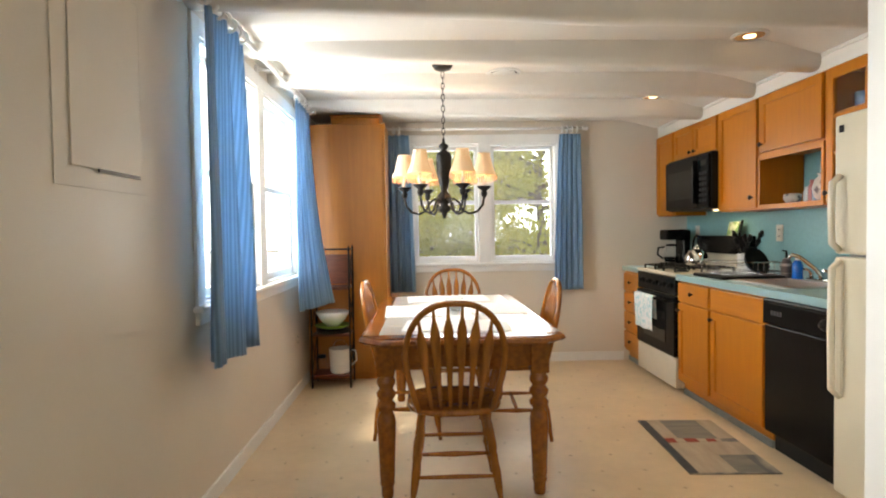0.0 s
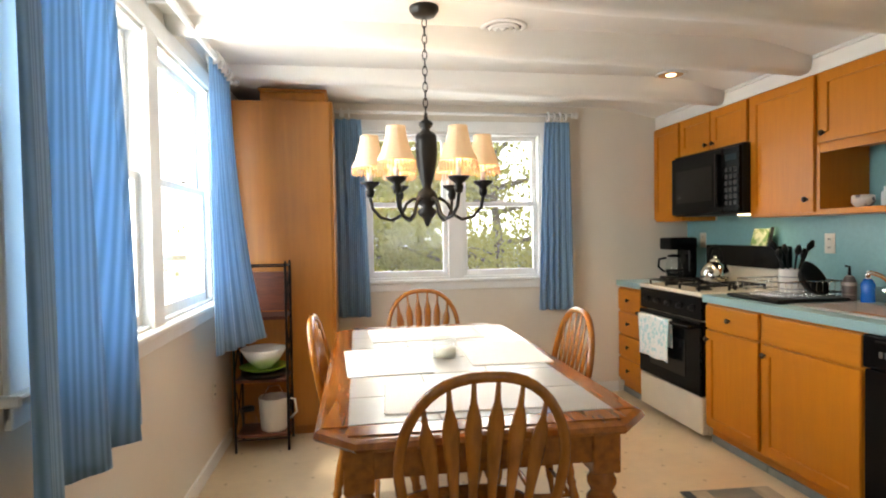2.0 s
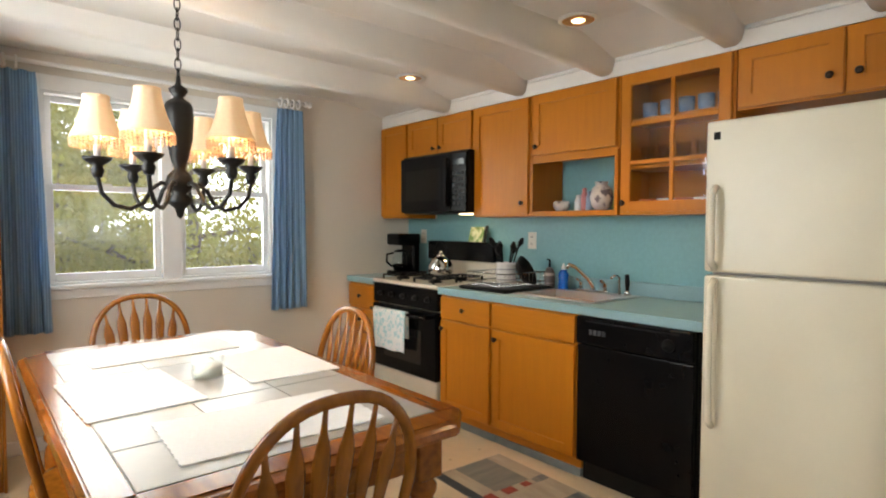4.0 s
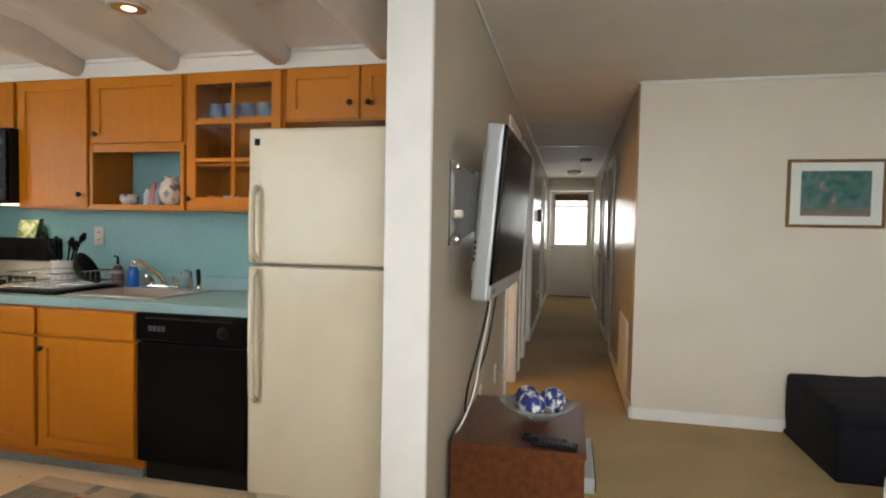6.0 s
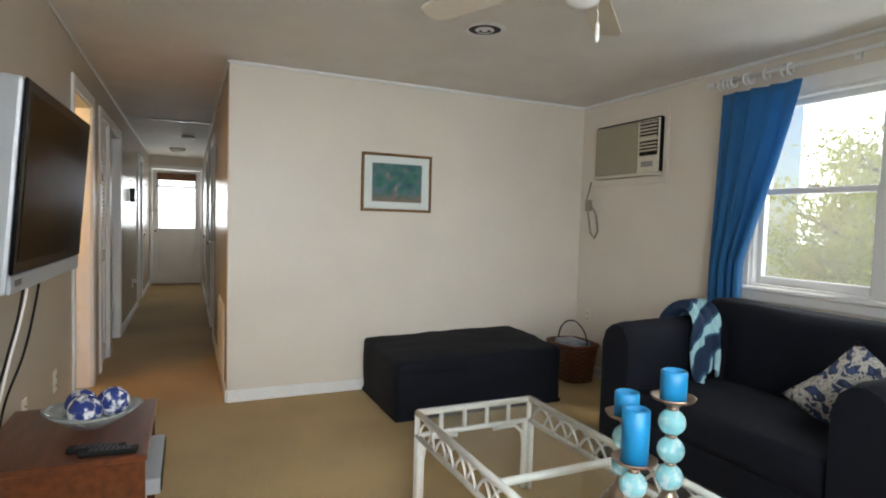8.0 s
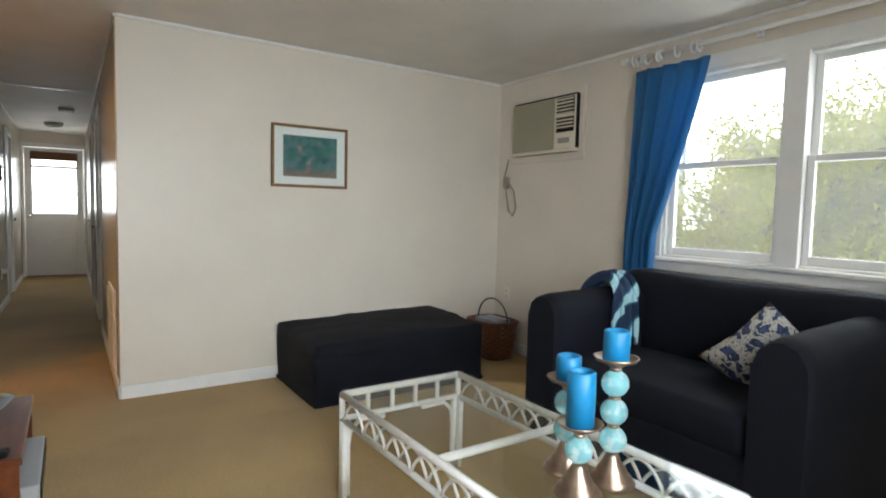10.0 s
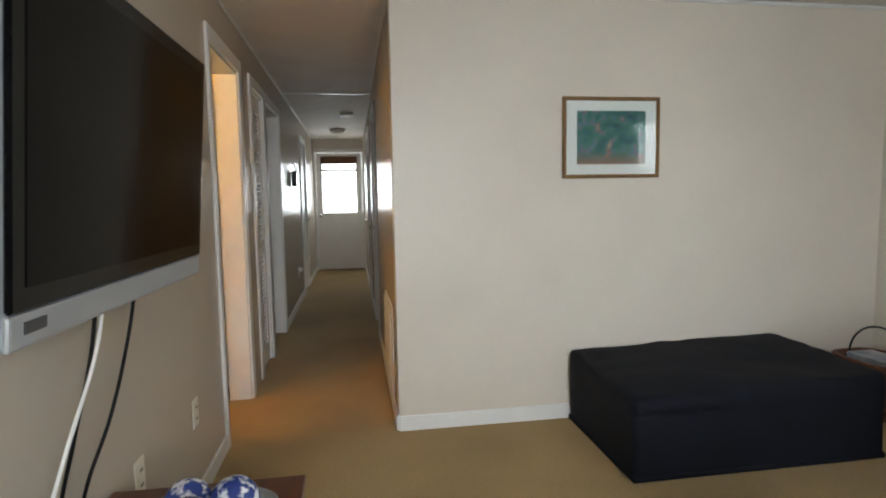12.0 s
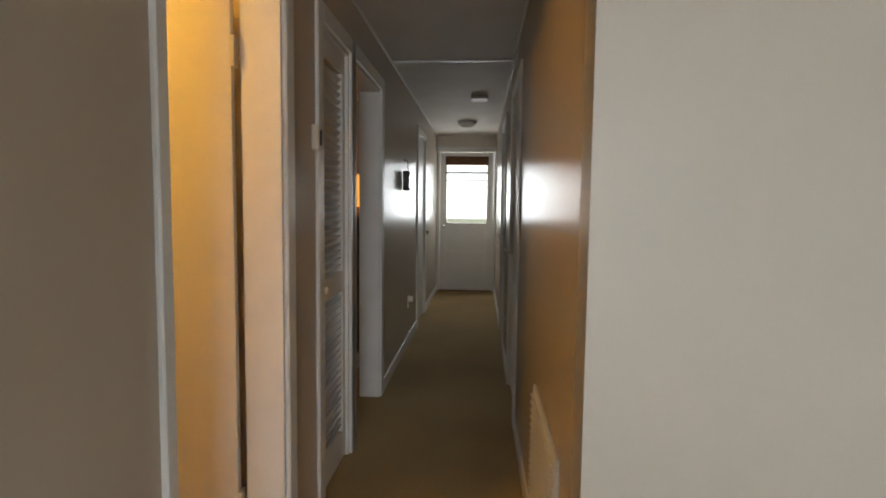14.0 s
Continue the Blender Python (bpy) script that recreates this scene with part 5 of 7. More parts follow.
# ---- dining chairs ----
def windsor_chair():
    c = thing("dining_chair", 0, 0, 0, "golden oak arrow-back Windsor dining chair at the table", "chair", "chairs round the table")
    bm = bmesh.new()
    n, rings = 36, []
    for sc, z in ((0.80, 0.425), (0.97, 0.43), (1.0, 0.442), (0.985, 0.455), (0.9, 0.459), (0.5, 0.449), (0.12, 0.446)):
        row = []
        for k in range(n):
            t = 2 * math.pi * k / n
            px = 0.225 * math.copysign(abs(math.cos(t)) ** 0.72, math.cos(t)) * (1.0 + 0.05 * math.sin(t))
            py = 0.215 * math.copysign(abs(math.sin(t)) ** 0.72, math.sin(t))
            row.append(bm.verts.new((px * sc, py * sc, z)))
        rings.append(row)
    bm.faces.new(list(reversed(rings[0])))
    for a, b in zip(rings, rings[1:]):
        for k in range(n):
            bm.faces.new((a[k], a[(k + 1) % n], b[(k + 1) % n], b[k])).smooth = True
    bm.faces.new(rings[-1])
    part("seat", bm, CHAIRWOOD, c)

    def lean(z):
        return -0.175 - 0.20 * (z - 0.45)

    pts = []
    for k in range(25):
        t = math.pi * k / 24
        s = math.sin(t)
        x = -0.222 * math.copysign(abs(math.cos(t)) ** 0.8, math.cos(t)) * (1 - 0.0 * s)
        z = 0.70 + 0.245 * s
        pts.append((x, lean(z), z))
    low = [(-0.165, lean(0.45), 0.45), (-0.186, lean(0.52), 0.52), (-0.211, lean(0.62), 0.62)]
    path = low + pts + [(-p[0], p[1], p[2]) for p in reversed(low)]
    bm = tube(path, 0.0145, 10)
    part("bow", bm, CHAIRWOOD, c)
    for k in range(6):
        u = (k - 2.5) / 2.5
        xb, xt = 0.108 * u, 0.160 * u
        zt = 0.70 + 0.245 * math.sqrt(max(0, 1 - (abs(xt) / 0.222) ** 2.4)) - 0.008
        bm = bmesh.new()
        prof = [(0, 0.008, 0.006), (0.15, 0.010, 0.006), (0.40, 0.014, 0.006), (0.62, 0.021, 0.0055), (0.74, 0.023, 0.005), (0.80, 0.019, 0.005), (0.88, 0.009, 0.005), (1.0, 0.006, 0.005)]
        rows = []
        for f, w, d in prof:
            z = 0.452 + (zt - 0.452) * f
            x = xb + (xt - xb) * f
            y = lean(z) + 0.0
            rows.append([bm.verts.new((x + w * math.cos(a), y + d * math.sin(a), z)) for a in [2 * math.pi * q / 8 for q in range(8)]])
        for a, b in zip(rows, rows[1:]):
            for q in range(8):
                bm.faces.new((a[q], a[(q + 1) % 8], b[(q + 1) % 8], b[q])).smooth = True
        bm.faces.new(list(reversed(rows[0]))), bm.faces.new(rows[-1])
        part("spindle", bm, CHAIRWOOD, c)
    feet = {}
    for sx in (-1, 1):
        for sy in (-1, 1):
            a, b = Vector((sx * 0.145, sy * 0.135, 0.43)), Vector((sx * 0.205, sy * 0.20, 0.0))
            feet[sx, sy] = (a, b)
            prof = [(0, 0.011), (0.06, 0.013), (0.2, 0.019), (0.36, 0.021), (0.42, 0.016), (0.46, 0.02), (0.5, 0.016), (0.6, 0.021), (0.78, 0.017), (0.86, 0.012), (1, 0.011)]
            part("leg", tube([a + (b - a) * f for f, _ in prof], [r for _, r in prof], 12), CHAIRWOOD, c)
    for sx in (-1, 1):
        p, q = (feet[sx, -1][0].lerp(feet[sx, -1][1], 0.58), feet[sx, 1][0].lerp(feet[sx, 1][1], 0.58))
        part("stretcher", tube([p, p.lerp(q, 0.3), p.lerp(q, 0.5), p.lerp(q, 0.7), q], [0.008, 0.011, 0.014, 0.011, 0.008], 10), CHAIRWOOD, c)
    p = feet[-1, -1][0].lerp(feet[-1, -1][1], 0.58).lerp(feet[-1, 1][0].lerp(feet[-1, 1][1], 0.58), 0.5)
    part("stretcher", tube([p, (p.x * 0.4, p.y, p.z), (0, p.y, p.z), (-p.x * 0.4, p.y, p.z), (-p.x, p.y, p.z)], [0.008, 0.011, 0.014, 0.011, 0.008], 10), CHAIRWOOD, c)
    for s, fr_ in ((-1, 0.66), (1, 0.50)):
        p, q = (feet[-1, s][0].lerp(feet[-1, s][1], fr_), feet[1, s][0].lerp(feet[1, s][1], fr_))
        part("stretcher", tube([p, p.lerp(q, 0.5), q], [0.008, 0.011, 0.008], 10), CHAIRWOOD, c)
    return c


chair = windsor_chair()
chair.matrix_basis = pose(0.003, 3.84, 0, 0, 0, 0)
for x, y, r in ((0.095, 5.48, 180), (0.42, 4.65, 88), (-0.24, 4.72, -92)):
    copy_thing(chair, pose(x, y, 0, 0, 0, r))

# ---- kitchen mat ----
RUG = material("grey_printed_mat", (0.40, 0.37, 0.31), 0.9, second=(0.13, 0.14, 0.15), scale=2.6, stretch=(3, 0.8, 1), mix_low=0.42, mix_high=0.60, bump=0.4, bump_scale=200, spots=0.2)
rg = thing("kitchen_mat", 1.46, 4.33, 0.0, "grey patterned kitchen mat with lighthouse print", "mat", turn=-3)
part("mat", block(-0.235, 0.235, -0.405, 0.405, 0.0005, 0.008, bev=0.003), RUG, rg)
part("edge_band", block(-0.234, -0.185, -0.40, 0.40, 0.0082, 0.0092), material("mat_dark", (0.045, 0.055, 0.065), 0.9, grain=0.3, scale=20), rg)
SEA = material("mat_sea_grey", (0.15, 0.16, 0.15), 0.9, second=(0.24, 0.23, 0.20), scale=2.5, stretch=(1, 6, 1), bump=0.3, bump_scale=200)
SAND = material("mat_sand", (0.44, 0.38, 0.29), 0.9, second=(0.34, 0.29, 0.22), scale=4, stretch=(4, 1, 1), bump=0.3, bump_scale=200)
part("sea_field", block(-0.10, 0.13, 0.075, 0.395, 0.0082, 0.0088), SEA, rg)
part("sand_field", block(-0.184, -0.101, 0.075, 0.395, 0.0082, 0.0089), SAND, rg)
part("sand_field", block(0.131, 0.232, 0.075, 0.395, 0.0082, 0.0087), SAND, rg)
part("sand_field", block(-0.184, 0.232, -0.17, 0.020, 0.0082, 0.0088), SAND, rg)
part("sea_field", block(0.02, 0.16, -0.395, -0.171, 0.0082, 0.0087), SEA, rg)
part("sand_field", block(-0.184, 0.018, -0.395, -0.171, 0.0082, 0.0089), SAND, rg)
MAT_RED = material("mat_red", (0.30, 0.05, 0.03), 0.9, grain=0.3, scale=30)
for x0_, x1_, m_ in ((-0.184, -0.13, MAT_RED), (-0.128, -0.075, SAND), (-0.073, 0.0, MAT_RED), (0.002, 0.05, SAND), (0.052, 0.105, MAT_RED), (0.107, 0.135, SAND), (0.137, 0.175, SEA)):
    wide = 0.026 - 0.05 * x0_
    part("lighthouse_print", block(x0_, x1_, 0.047 - wide, 0.047 + wide * 0.9, 0.0090, 0.0097), m_, rg)
# wall panel cover on the west wall
ep = thing("breaker_panel", X0 + 0.003, 2.94, 1.43, "flush painted breaker panel door in the wall", "panel")
part("frame", block(-0.002, 0.0, -0.20, 0.34, -0.03, 0.72, bev=0.001), WALL, ep)
part("cover", block(0.001, 0.005, -0.13, 0.27, 0.03, 0.64, bev=0.003), WALL, ep)
part("latch", block(0.005, 0.009, 0.0, 0.25, 0.022, 0.034), KNOB, ep)

# ---- living room ----
SILVER = material("silver_plastic", (0.37, 0.39, 0.405), 0.4, metal=0.2, grain=0.05)
SCREEN = material("screen_glass", (0.004, 0.0033, 0.003), 0.12, grain=0.1, spec=0.05)
CONSOLE = material("cherry_veneer", (0.125, 0.036, 0.012), 0.3, second=(0.06, 0.016, 0.007), scale=4, stretch=(1.5, 9, 9), bump=0.05, bump_scale=20, spots=0.1, coat=0.2)
AQUA = material("aqua_crackle_glass", (0.30, 0.66, 0.70), 0.12, second=(0.62, 0.80, 0.80), scale=32, mix_low=0.5, mix_high=0.62, bump=0.5, bump_scale=60)
AQUA.node_tree.nodes["Principled BSDF"].inputs["Transmission Weight"].default_value = 0.5
SILVERLEAF = material("silver_leaf", (0.38, 0.28, 0.21), 0.32, metal=0.9, grain=0.3, scale=30, bump=0.3, bump_scale=40)
RATTAN = material("white_painted_rattan", (0.78, 0.77, 0.73), 0.4, grain=0.06, scale=30, bump=0.1, bump_scale=60, spots=0.06, spot_scale=14)

bar("baseboard_living_end", TRIM, XE - 0.014, XE, Y0 + 0.014, YR, 0, 0.085)
bar("baseboard_south", TRIM, X0, XE, Y0, Y0 + 0.014, 0, 0.085)
bar("baseboard_partition", TRIM, 1.19, 3.43, YP - 0.014, YP, 0, 0.085)
bar("baseboard_hall_south", TRIM, XE + 0.002, 5.52, YR, YR + 0.014, 0, 0.085)
bar("baseboard_hall_south_far", TRIM, 6.46, 7.36, YR, YR + 0.014, 0, 0.085)
bar("baseboard_hall_north", TRIM, 6.12, 8.12, YP - 0.014, YP, 0, 0.085)
bar("baseboard_hall_north_far", TRIM, 9.05, XH, YP - 0.014, YP, 0, 0.085)
bar("baseboard_hall_south_end", TRIM, 8.30, XH, YR, YR + 0.014, 0, 0.085)
for nm, d in (("cornice_end", (XE - 0.014, XE, Y0, YR, H - 0.022, H - 0.001)), ("cornice_south", (X0, XE - 0.014, Y0, Y0 + 0.014, H - 0.022, H - 0.001)), ("cornice_partition", (1.19, XH, YP - 0.012, YP, H - 0.02, H - 0.001)), ("cornice_hall", (XE, XH, YR, YR + 0.012, H - 0.02, H - 0.001)), ("ceiling_batten", (6.42, 6.46, YR + 0.013, YP - 0.013, H - 0.012, H - 0.001))):
    bar(nm, TRIM, *d, bev=0.004)

# television on its wall bracket
tv = thing("television", 1.455, 2.435, 1.035, "wall-mounted flat television in silver and black casing", "television")
tv.rotation_euler = (radians(4.5), 0, radians(-1.5))
LW, LH = 0.96, 0.655
part("casing", block(0.0, LW, 0.012, 0.075, 0.0, LH, bev=0.012, seg=2), SILVER, tv)
part("back_cover", block(0.09, LW - 0.09, 0.074, 0.10, 0.06, LH - 0.08, bev=0.012, seg=2), SILVER, tv)
bz = part("bezel", block(0.004, LW - 0.004, 0.0, 0.013, 0.062, LH - 0.002, bev=0.005), BLACK, tv)
part("screen", block(0.042, LW - 0.042, -0.002, 0.001, 0.10, LH - 0.04), SCREEN, bz)
lb = part("lower_bar", block(0.004, LW - 0.004, 0.002, 0.014, 0.003, 0.060, bev=0.006, seg=2), SILVER, tv)
part("maker_badge", block(0.04, 0.10, -0.0005, 0.0025, 0.026, 0.046), material("dark_badge", (0.05, 0.05, 0.055), 0.3), lb)
part("side_socket_panel", block(0.084, 0.091, 0.078, 0.098, 0.12, 0.24), SILVER, tv)
bm = bmesh.new()
for k in range(4):
    box(bm, 0.0815, 0.0845, 0.082, 0.096, 0.14 + 0.022 * k, 0.154 + 0.022 * k)
part("socket", bm, BLACK_M, tv)
br = thing("tv_bracket", 1.60, YP, 1.40, "grey steel television wall bracket with chrome bolts", "bracket")
part("wall_plate", block(-0.13, 0.09, -0.006, 0.0, -0.16, 0.16, bev=0.002), material("dark_bracket_steel", (0.13, 0.13, 0.135), 0.4, metal=0.7, grain=0.15), br)
bm = bmesh.new()
vs = [bm.verts.new(p) for p in ((-0.13, -0.006, -0.165), (-0.13, -0.006, 0.165), (-0.03, -0.094, 0.10), (-0.03, -0.084, -0.10))]
vs2 = [bm.verts.new(v.co + Vector((0.008, 0, 0))) for v in vs]
bm.faces.new(vs), bm.faces.new(list(reversed(vs2)))
for k in range(4):
    bm.faces.new((vs[k], vs2[k], vs2[(k + 1) % 4], vs[(k + 1) % 4]))
part("side_arm", bm, STEEL, br)
part("mount_frame", block(0.0, 0.20, -0.088, -0.074, -0.11, 0.13, bev=0.003), STEEL, br)
for z in (-0.135, 0.135):
    part("bolt", turned(lathe([(0.0, 0), (0.016, 0.004), (0.018, 0.02), (0.01, 0.028), (0, 0.028)], 12), Matrix.Translation((-0.12, -0.03, z)) @ pose(0, 0, 0, 0, -90, 0)), CHROME, br)
part("adjuster_knob", block(-0.15, -0.115, -0.055, -0.02, -0.055, -0.025, bev=0.006), PLATE, br)
for pts, m_, nm in (([(1.91, 2.485, 1.07), (1.88, 2.495, 0.95), (1.75, 2.51, 0.77), (1.64, 2.525, 0.62), (1.585, 2.56, 0.52), (1.545, 2.57, 0.507)], WHITE, "white_cable"), ([(1.885, 2.49, 1.07), (1.875, 2.51, 0.92), (1.855, 2.545, 0.75), (1.85, 2.588, 0.55), (1.86, 2.59, 0.45)], BLACK_M, "black_cable"), ([(2.10, 2.485, 1.07), (2.06, 2.50, 0.92), (1.98, 2.52, 0.75), (1.92, 2.565, 0.58), (1.93, 2.59, 0.44)], BLACK_M, "black_cable")):
    cv = bpy.data.curves.new(nm, "CURVE")
    cv.dimensions, cv.bevel_depth, cv.bevel_resolution = "3D", 0.0045, 3
    sp_ = cv.splines.new("BEZIER")
    sp_.bezier_points.add(len(pts) - 1)
    for bp_, p_ in zip(sp_.bezier_points, pts):
        bp_.co, bp_.handle_left_type, bp_.handle_right_type = p_, "AUTO", "AUTO"
    cv.materials.append(m_)
    tagged(new(nm, cv), "thin cable hanging from the television to the console", "cable")

# console with bowl and remotes
cn = thing("tv_console", 0, 0, 0, "dark cherry veneer media cabinet under the television", "cabinet")
CX0, CX1, CY0, CY1 = 1.47, 2.09, 2.075, 2.575
part("top", block(CX0, CX1, CY0, CY1, 0.478, 0.50, bev=0.003), CONSOLE, cn)
part("side_panel", block(CX0 + 0.004, CX0 + 0.024, CY0 + 0.006, CY1, 0.03, 0.4775), CONSOLE, cn)
part("side_panel", block(CX1 - 0.024, CX1 - 0.004, CY0 + 0.006, CY1, 0.03, 0.4775), CONSOLE, cn)
part("back_panel", block(CX0 + 0.025, CX1 - 0.025, CY1 - 0.012, CY1 - 0.002, 0.03, 0.4775), CONSOLE, cn)
part("shelf", block(CX0 + 0.025, CX1 - 0.025, CY0 + 0.02, CY1 - 0.013, 0.30, 0.316), CONSOLE, cn)
part("bottom", block(CX0 + 0.025, CX1 - 0.025, CY0 + 0.006, CY1 - 0.013, 0.03, 0.05), CONSOLE, cn)
for sx in (CX0 + 0.03, CX1 - 0.03):
    for sy in (CY0 + 0.03, CY1 - 0.03):
        part("foot", lathe([(0.018, 0), (0.02, 0.03)], 12, None, (sx, sy, 0)), BLACK_M, cn)
vp = thing("video_player", 0, 0, 0, "slim silver video player on the console shelf", "video player")
part("case", block(1.56, 1.99, 2.04, 2.34, 0.317, 0.375, bev=0.004), SILVER, vp)
part("front_panel", block(1.57, 1.98, 2.035, 2.041, 0.325, 0.368), BLACK, vp)
bx = thing("cable_box", 0, 0, 0, "black set-top box on the console floor", "set-top box")
part("case", block(1.56, 1.95, 2.07, 2.34, 0.051, 0.12, bev=0.004), BLACK, bx)
for k in range(9):
    single("disc_case", block(-0.007, 0.007, -0.07, 0.07, 0, 0.19, bev=0.001), material("case_tone", ((0.5, 0.48, 0.45), (0.06, 0.06, 0.07), (0.12, 0.14, 0.22))[k % 3], 0.4), 1.72 + 0.017 * k, 2.17, 0.121, "upright video disc case in the console", "disc case", "disc cases")
BOWLG = material("bowl_glass", (0.78, 0.84, 0.82), 0.08, grain=0.05)
BOWLG.node_tree.nodes["Principled BSDF"].inputs["Transmission Weight"].default_value = 0.72
gb = thing("glass_bowl", 1.80, 2.27, 0.50, "clear glass leaf-shaped bowl on the console", "bowl")
bm = bmesh.new()
rows = []
for r, z in ((0.03, 0.0), (0.06, 0.006), (0.10, 0.028), (0.135, 0.052), (0.15, 0.066), (0.145, 0.07), (0.125, 0.056), (0.09, 0.032), (0.05, 0.012), (0.0, 0.008)):
    rows.append([bm.verts.new((r * 0.85 * math.cos(t), r * 1.08 * math.sin(t), z + 0.10 * r * math.sin(t) ** 2)) for t in [2 * math.pi * k / 36 for k in range(36)]])
for a, b in zip(rows, rows[1:]):
    for k in range(36):
        bm.faces.new((a[k], a[(k + 1) % 36], b[(k + 1) % 36], b[k])).smooth = True
bm.faces.new(list(reversed(rows[0])))
part("dish", bm, BOWLG, gb)
CHINA = material("blue_white_china", (0.72, 0.74, 0.76), 0.18, second=(0.025, 0.045, 0.19), scale=32, mix_low=0.41, mix_high=0.49)
for k, (px, py, pr) in enumerate(((0.03, -0.06, 0.056), (0.045, 0.045, 0.054), (-0.05, 0.02, 0.056))):
    bm = bmesh.new()
    bmesh.ops.create_uvsphere(bm, u_segments=24, v_segments=14, radius=pr)
    for f in bm.faces:
        f.smooth = True
    single("china_ball", bm, CHINA, 1.80 + px, 2.27 + py, 0.525 + pr, "blue and white china ball in a glass bowl", "ornament", "china balls", 40 * k)
for k, (px, py, tr) in enumerate(((1.555, 2.23, 80), (1.515, 2.19, 84))):
    rm = thing("remote_control", px, py, 0.5005, "black remote control lying on the console", "remote", "remote controls", tr)
    part("case", block(-0.085, 0.085, -0.022, 0.022, 0, 0.018, bev=0.006, seg=2), BLACK_M, rm)
    bm = bmesh.new()
    for i in range(8):
        for j in range(3):
            box(bm, -0.065 + 0.016 * i, -0.055 + 0.016 * i, -0.014 + 0.011 * j, -0.007 + 0.011 * j, 0.018, 0.0195)
    part("button", bm, material("remote_key", (0.05, 0.05, 0.055), 0.5), rm)

# ottoman
ot = thing("ottoman", 3.105, 0.112, 0, "large black slipcovered storage ottoman against the wall", "ottoman")
bm = soft_box(0.75, 1.275, 0.405, 0.04, 11, 0.012, 0.0, 1)
for v in bm.verts:
    c = v.co
    if c.z > 0.33:
        c.z += 0.020 * noise.noise(Vector((c.x * 3.1 + 4, c.y * 2.6, 1))) + 0.010 * noise.noise(Vector((c.x * 8, c.y * 7, 5))) + 0.034 * (-c.y / 0.6 + c.x / 0.42) * 0.5
    elif c.z > 0.02:
        c.x += 0.010 * noise.noise(Vector((c.z * 5, c.y * 4, 2)))
        c.y += 0.010 * noise.noise(Vector((c.x * 4, c.z * 5, 8)))
cov = part("cover", bm, NAVY, ot)
part("hem_band", soft_box(0.755, 1.28, 0.03, 0.012, 4, 0, 0, 2), NAVY, ot)
# basket
bkt = thing("wicker_basket", 3.22, -1.0, 0, "dark brown wicker basket with arched handle in corner", "basket")
WICKER = material("dark_wicker", (0.17, 0.06, 0.026), 0.5, second=(0.07, 0.025, 0.012), scale=30, stretch=(1, 1, 5), bump=0.8, bump_scale=90)
bm = bmesh.new()
for k in range(14):
    z = 0.012 + 0.021 * k
    lx, ly = 0.165 + 0.0025 * k, 0.125 + 0.0025 * k
    tube([(lx * math.copysign(abs(math.cos(t)) ** 0.6, math.cos(t)), ly * math.copysign(abs(math.sin(t)) ** 0.6, math.sin(t)), z + 0.004 * math.sin(12 * t + k * math.pi)) for t in [2 * math.pi * q / 36 for q in range(36)]], 0.011, 6, bm, closed=True)
part("weave", bm, WICKER, bkt)
part("base", block(-0.15, 0.15, -0.11, 0.11, 0.003, 0.012), WICKER, bkt)
part("rim", tube([(0.205 * math.copysign(abs(math.cos(t)) ** 0.6, math.cos(t)), 0.163 * math.copysign(abs(math.sin(t)) ** 0.6, math.sin(t)), 0.305) for t in [2 * math.pi * q / 36 for q in range(36)]], 0.014, 8, closed=True), WICKER, bkt)
part("handle", tube([(0.195 * math.cos(t), 0, 0.30 + 0.19 * math.sin(t)) for t in [math.pi * q / 16 for q in range(17)]], 0.006, 8), IRON, bkt)
single("magazine", block(-0.13, 0.13, -0.085, 0.085, 0, 0.05, bev=0.004), material("blue_cover", (0.08, 0.15, 0.28), 0.35, second=(0.5, 0.5, 0.48), scale=7), 3.22, -1.0, 0.275, "glossy magazines lying in the wicker basket", "magazine")

# sofa
so = thing("sofa", 1.17, -0.62, 0, "two-seat sofa under dark navy fitted slipcover", "sofa")
part("base", soft_box(1.09, 0.92, 0.30, 0.03, 5, 0, 0, 4), NAVY, so, where=(-0.035, 0.02, 0.01))
part("seat_cushion", soft_box(1.0, 0.66, 0.17, 0.05, 7, 0.025, 0.0, 5), NAVY, so, where=(-0.035, 0.16, 0.29))
bm = soft_box(1.37, 0.27, 0.62, 0.09, 7, 0.0, 0.03, 6)
for v in bm.verts:
    v.co.y -= 0.10 * v.co.z
part("backrest", bm, NAVY, so, where=(-0.035, -0.32, 0.27))
for s in (-1, 1):
    bm = bmesh.new()
    prof = [(-0.105, 0.0), (-0.11, 0.3), (-0.115, 0.62), (-0.105, 0.70), (-0.07, 0.755), (-0.02, 0.775), (0.03, 0.765), (0.075, 0.73), (0.10, 0.66), (0.10, 0.5), (0.10, 0.0)]
    rows = []
    for k in range(15):
        f = k / 14
        y = 0.50 - 1.02 * f
        grow = 1 + 0.05 * math.sin(f * math.pi)
        edge = 0.93 if k in (0, 14) else 1.0
        rows.append([bm.verts.new((px * edge * grow + 0.004 * noise.noise(Vector((f * 9, pz * 6, s))), y, pz * (1 if k else 0.985) + (0.03 * f if pz > 0.5 else 0) + 0.006 * noise.noise(Vector((f * 7, px * 9, s + 4))))) for px, pz in prof])
    for a, b in zip(rows, rows[1:]):
        for q in range(len(prof) - 1):
            bm.faces.new((a[q], a[q + 1], b[q + 1], b[q])).smooth = True
    bm.faces.new(rows[0]), bm.faces.new(list(reversed(rows[-1])))
    part("arm", bm, NAVY, so, where=(-0.635 if s < 0 else 0.565, 0, 0.01))
pl = single("throw_pillow", bmesh.new(), NAVY, 0, 0, 0, "white cushion with navy floral print on the sofa", "pillow")
bm = bmesh.new()
n = 14
top, bot = [], []
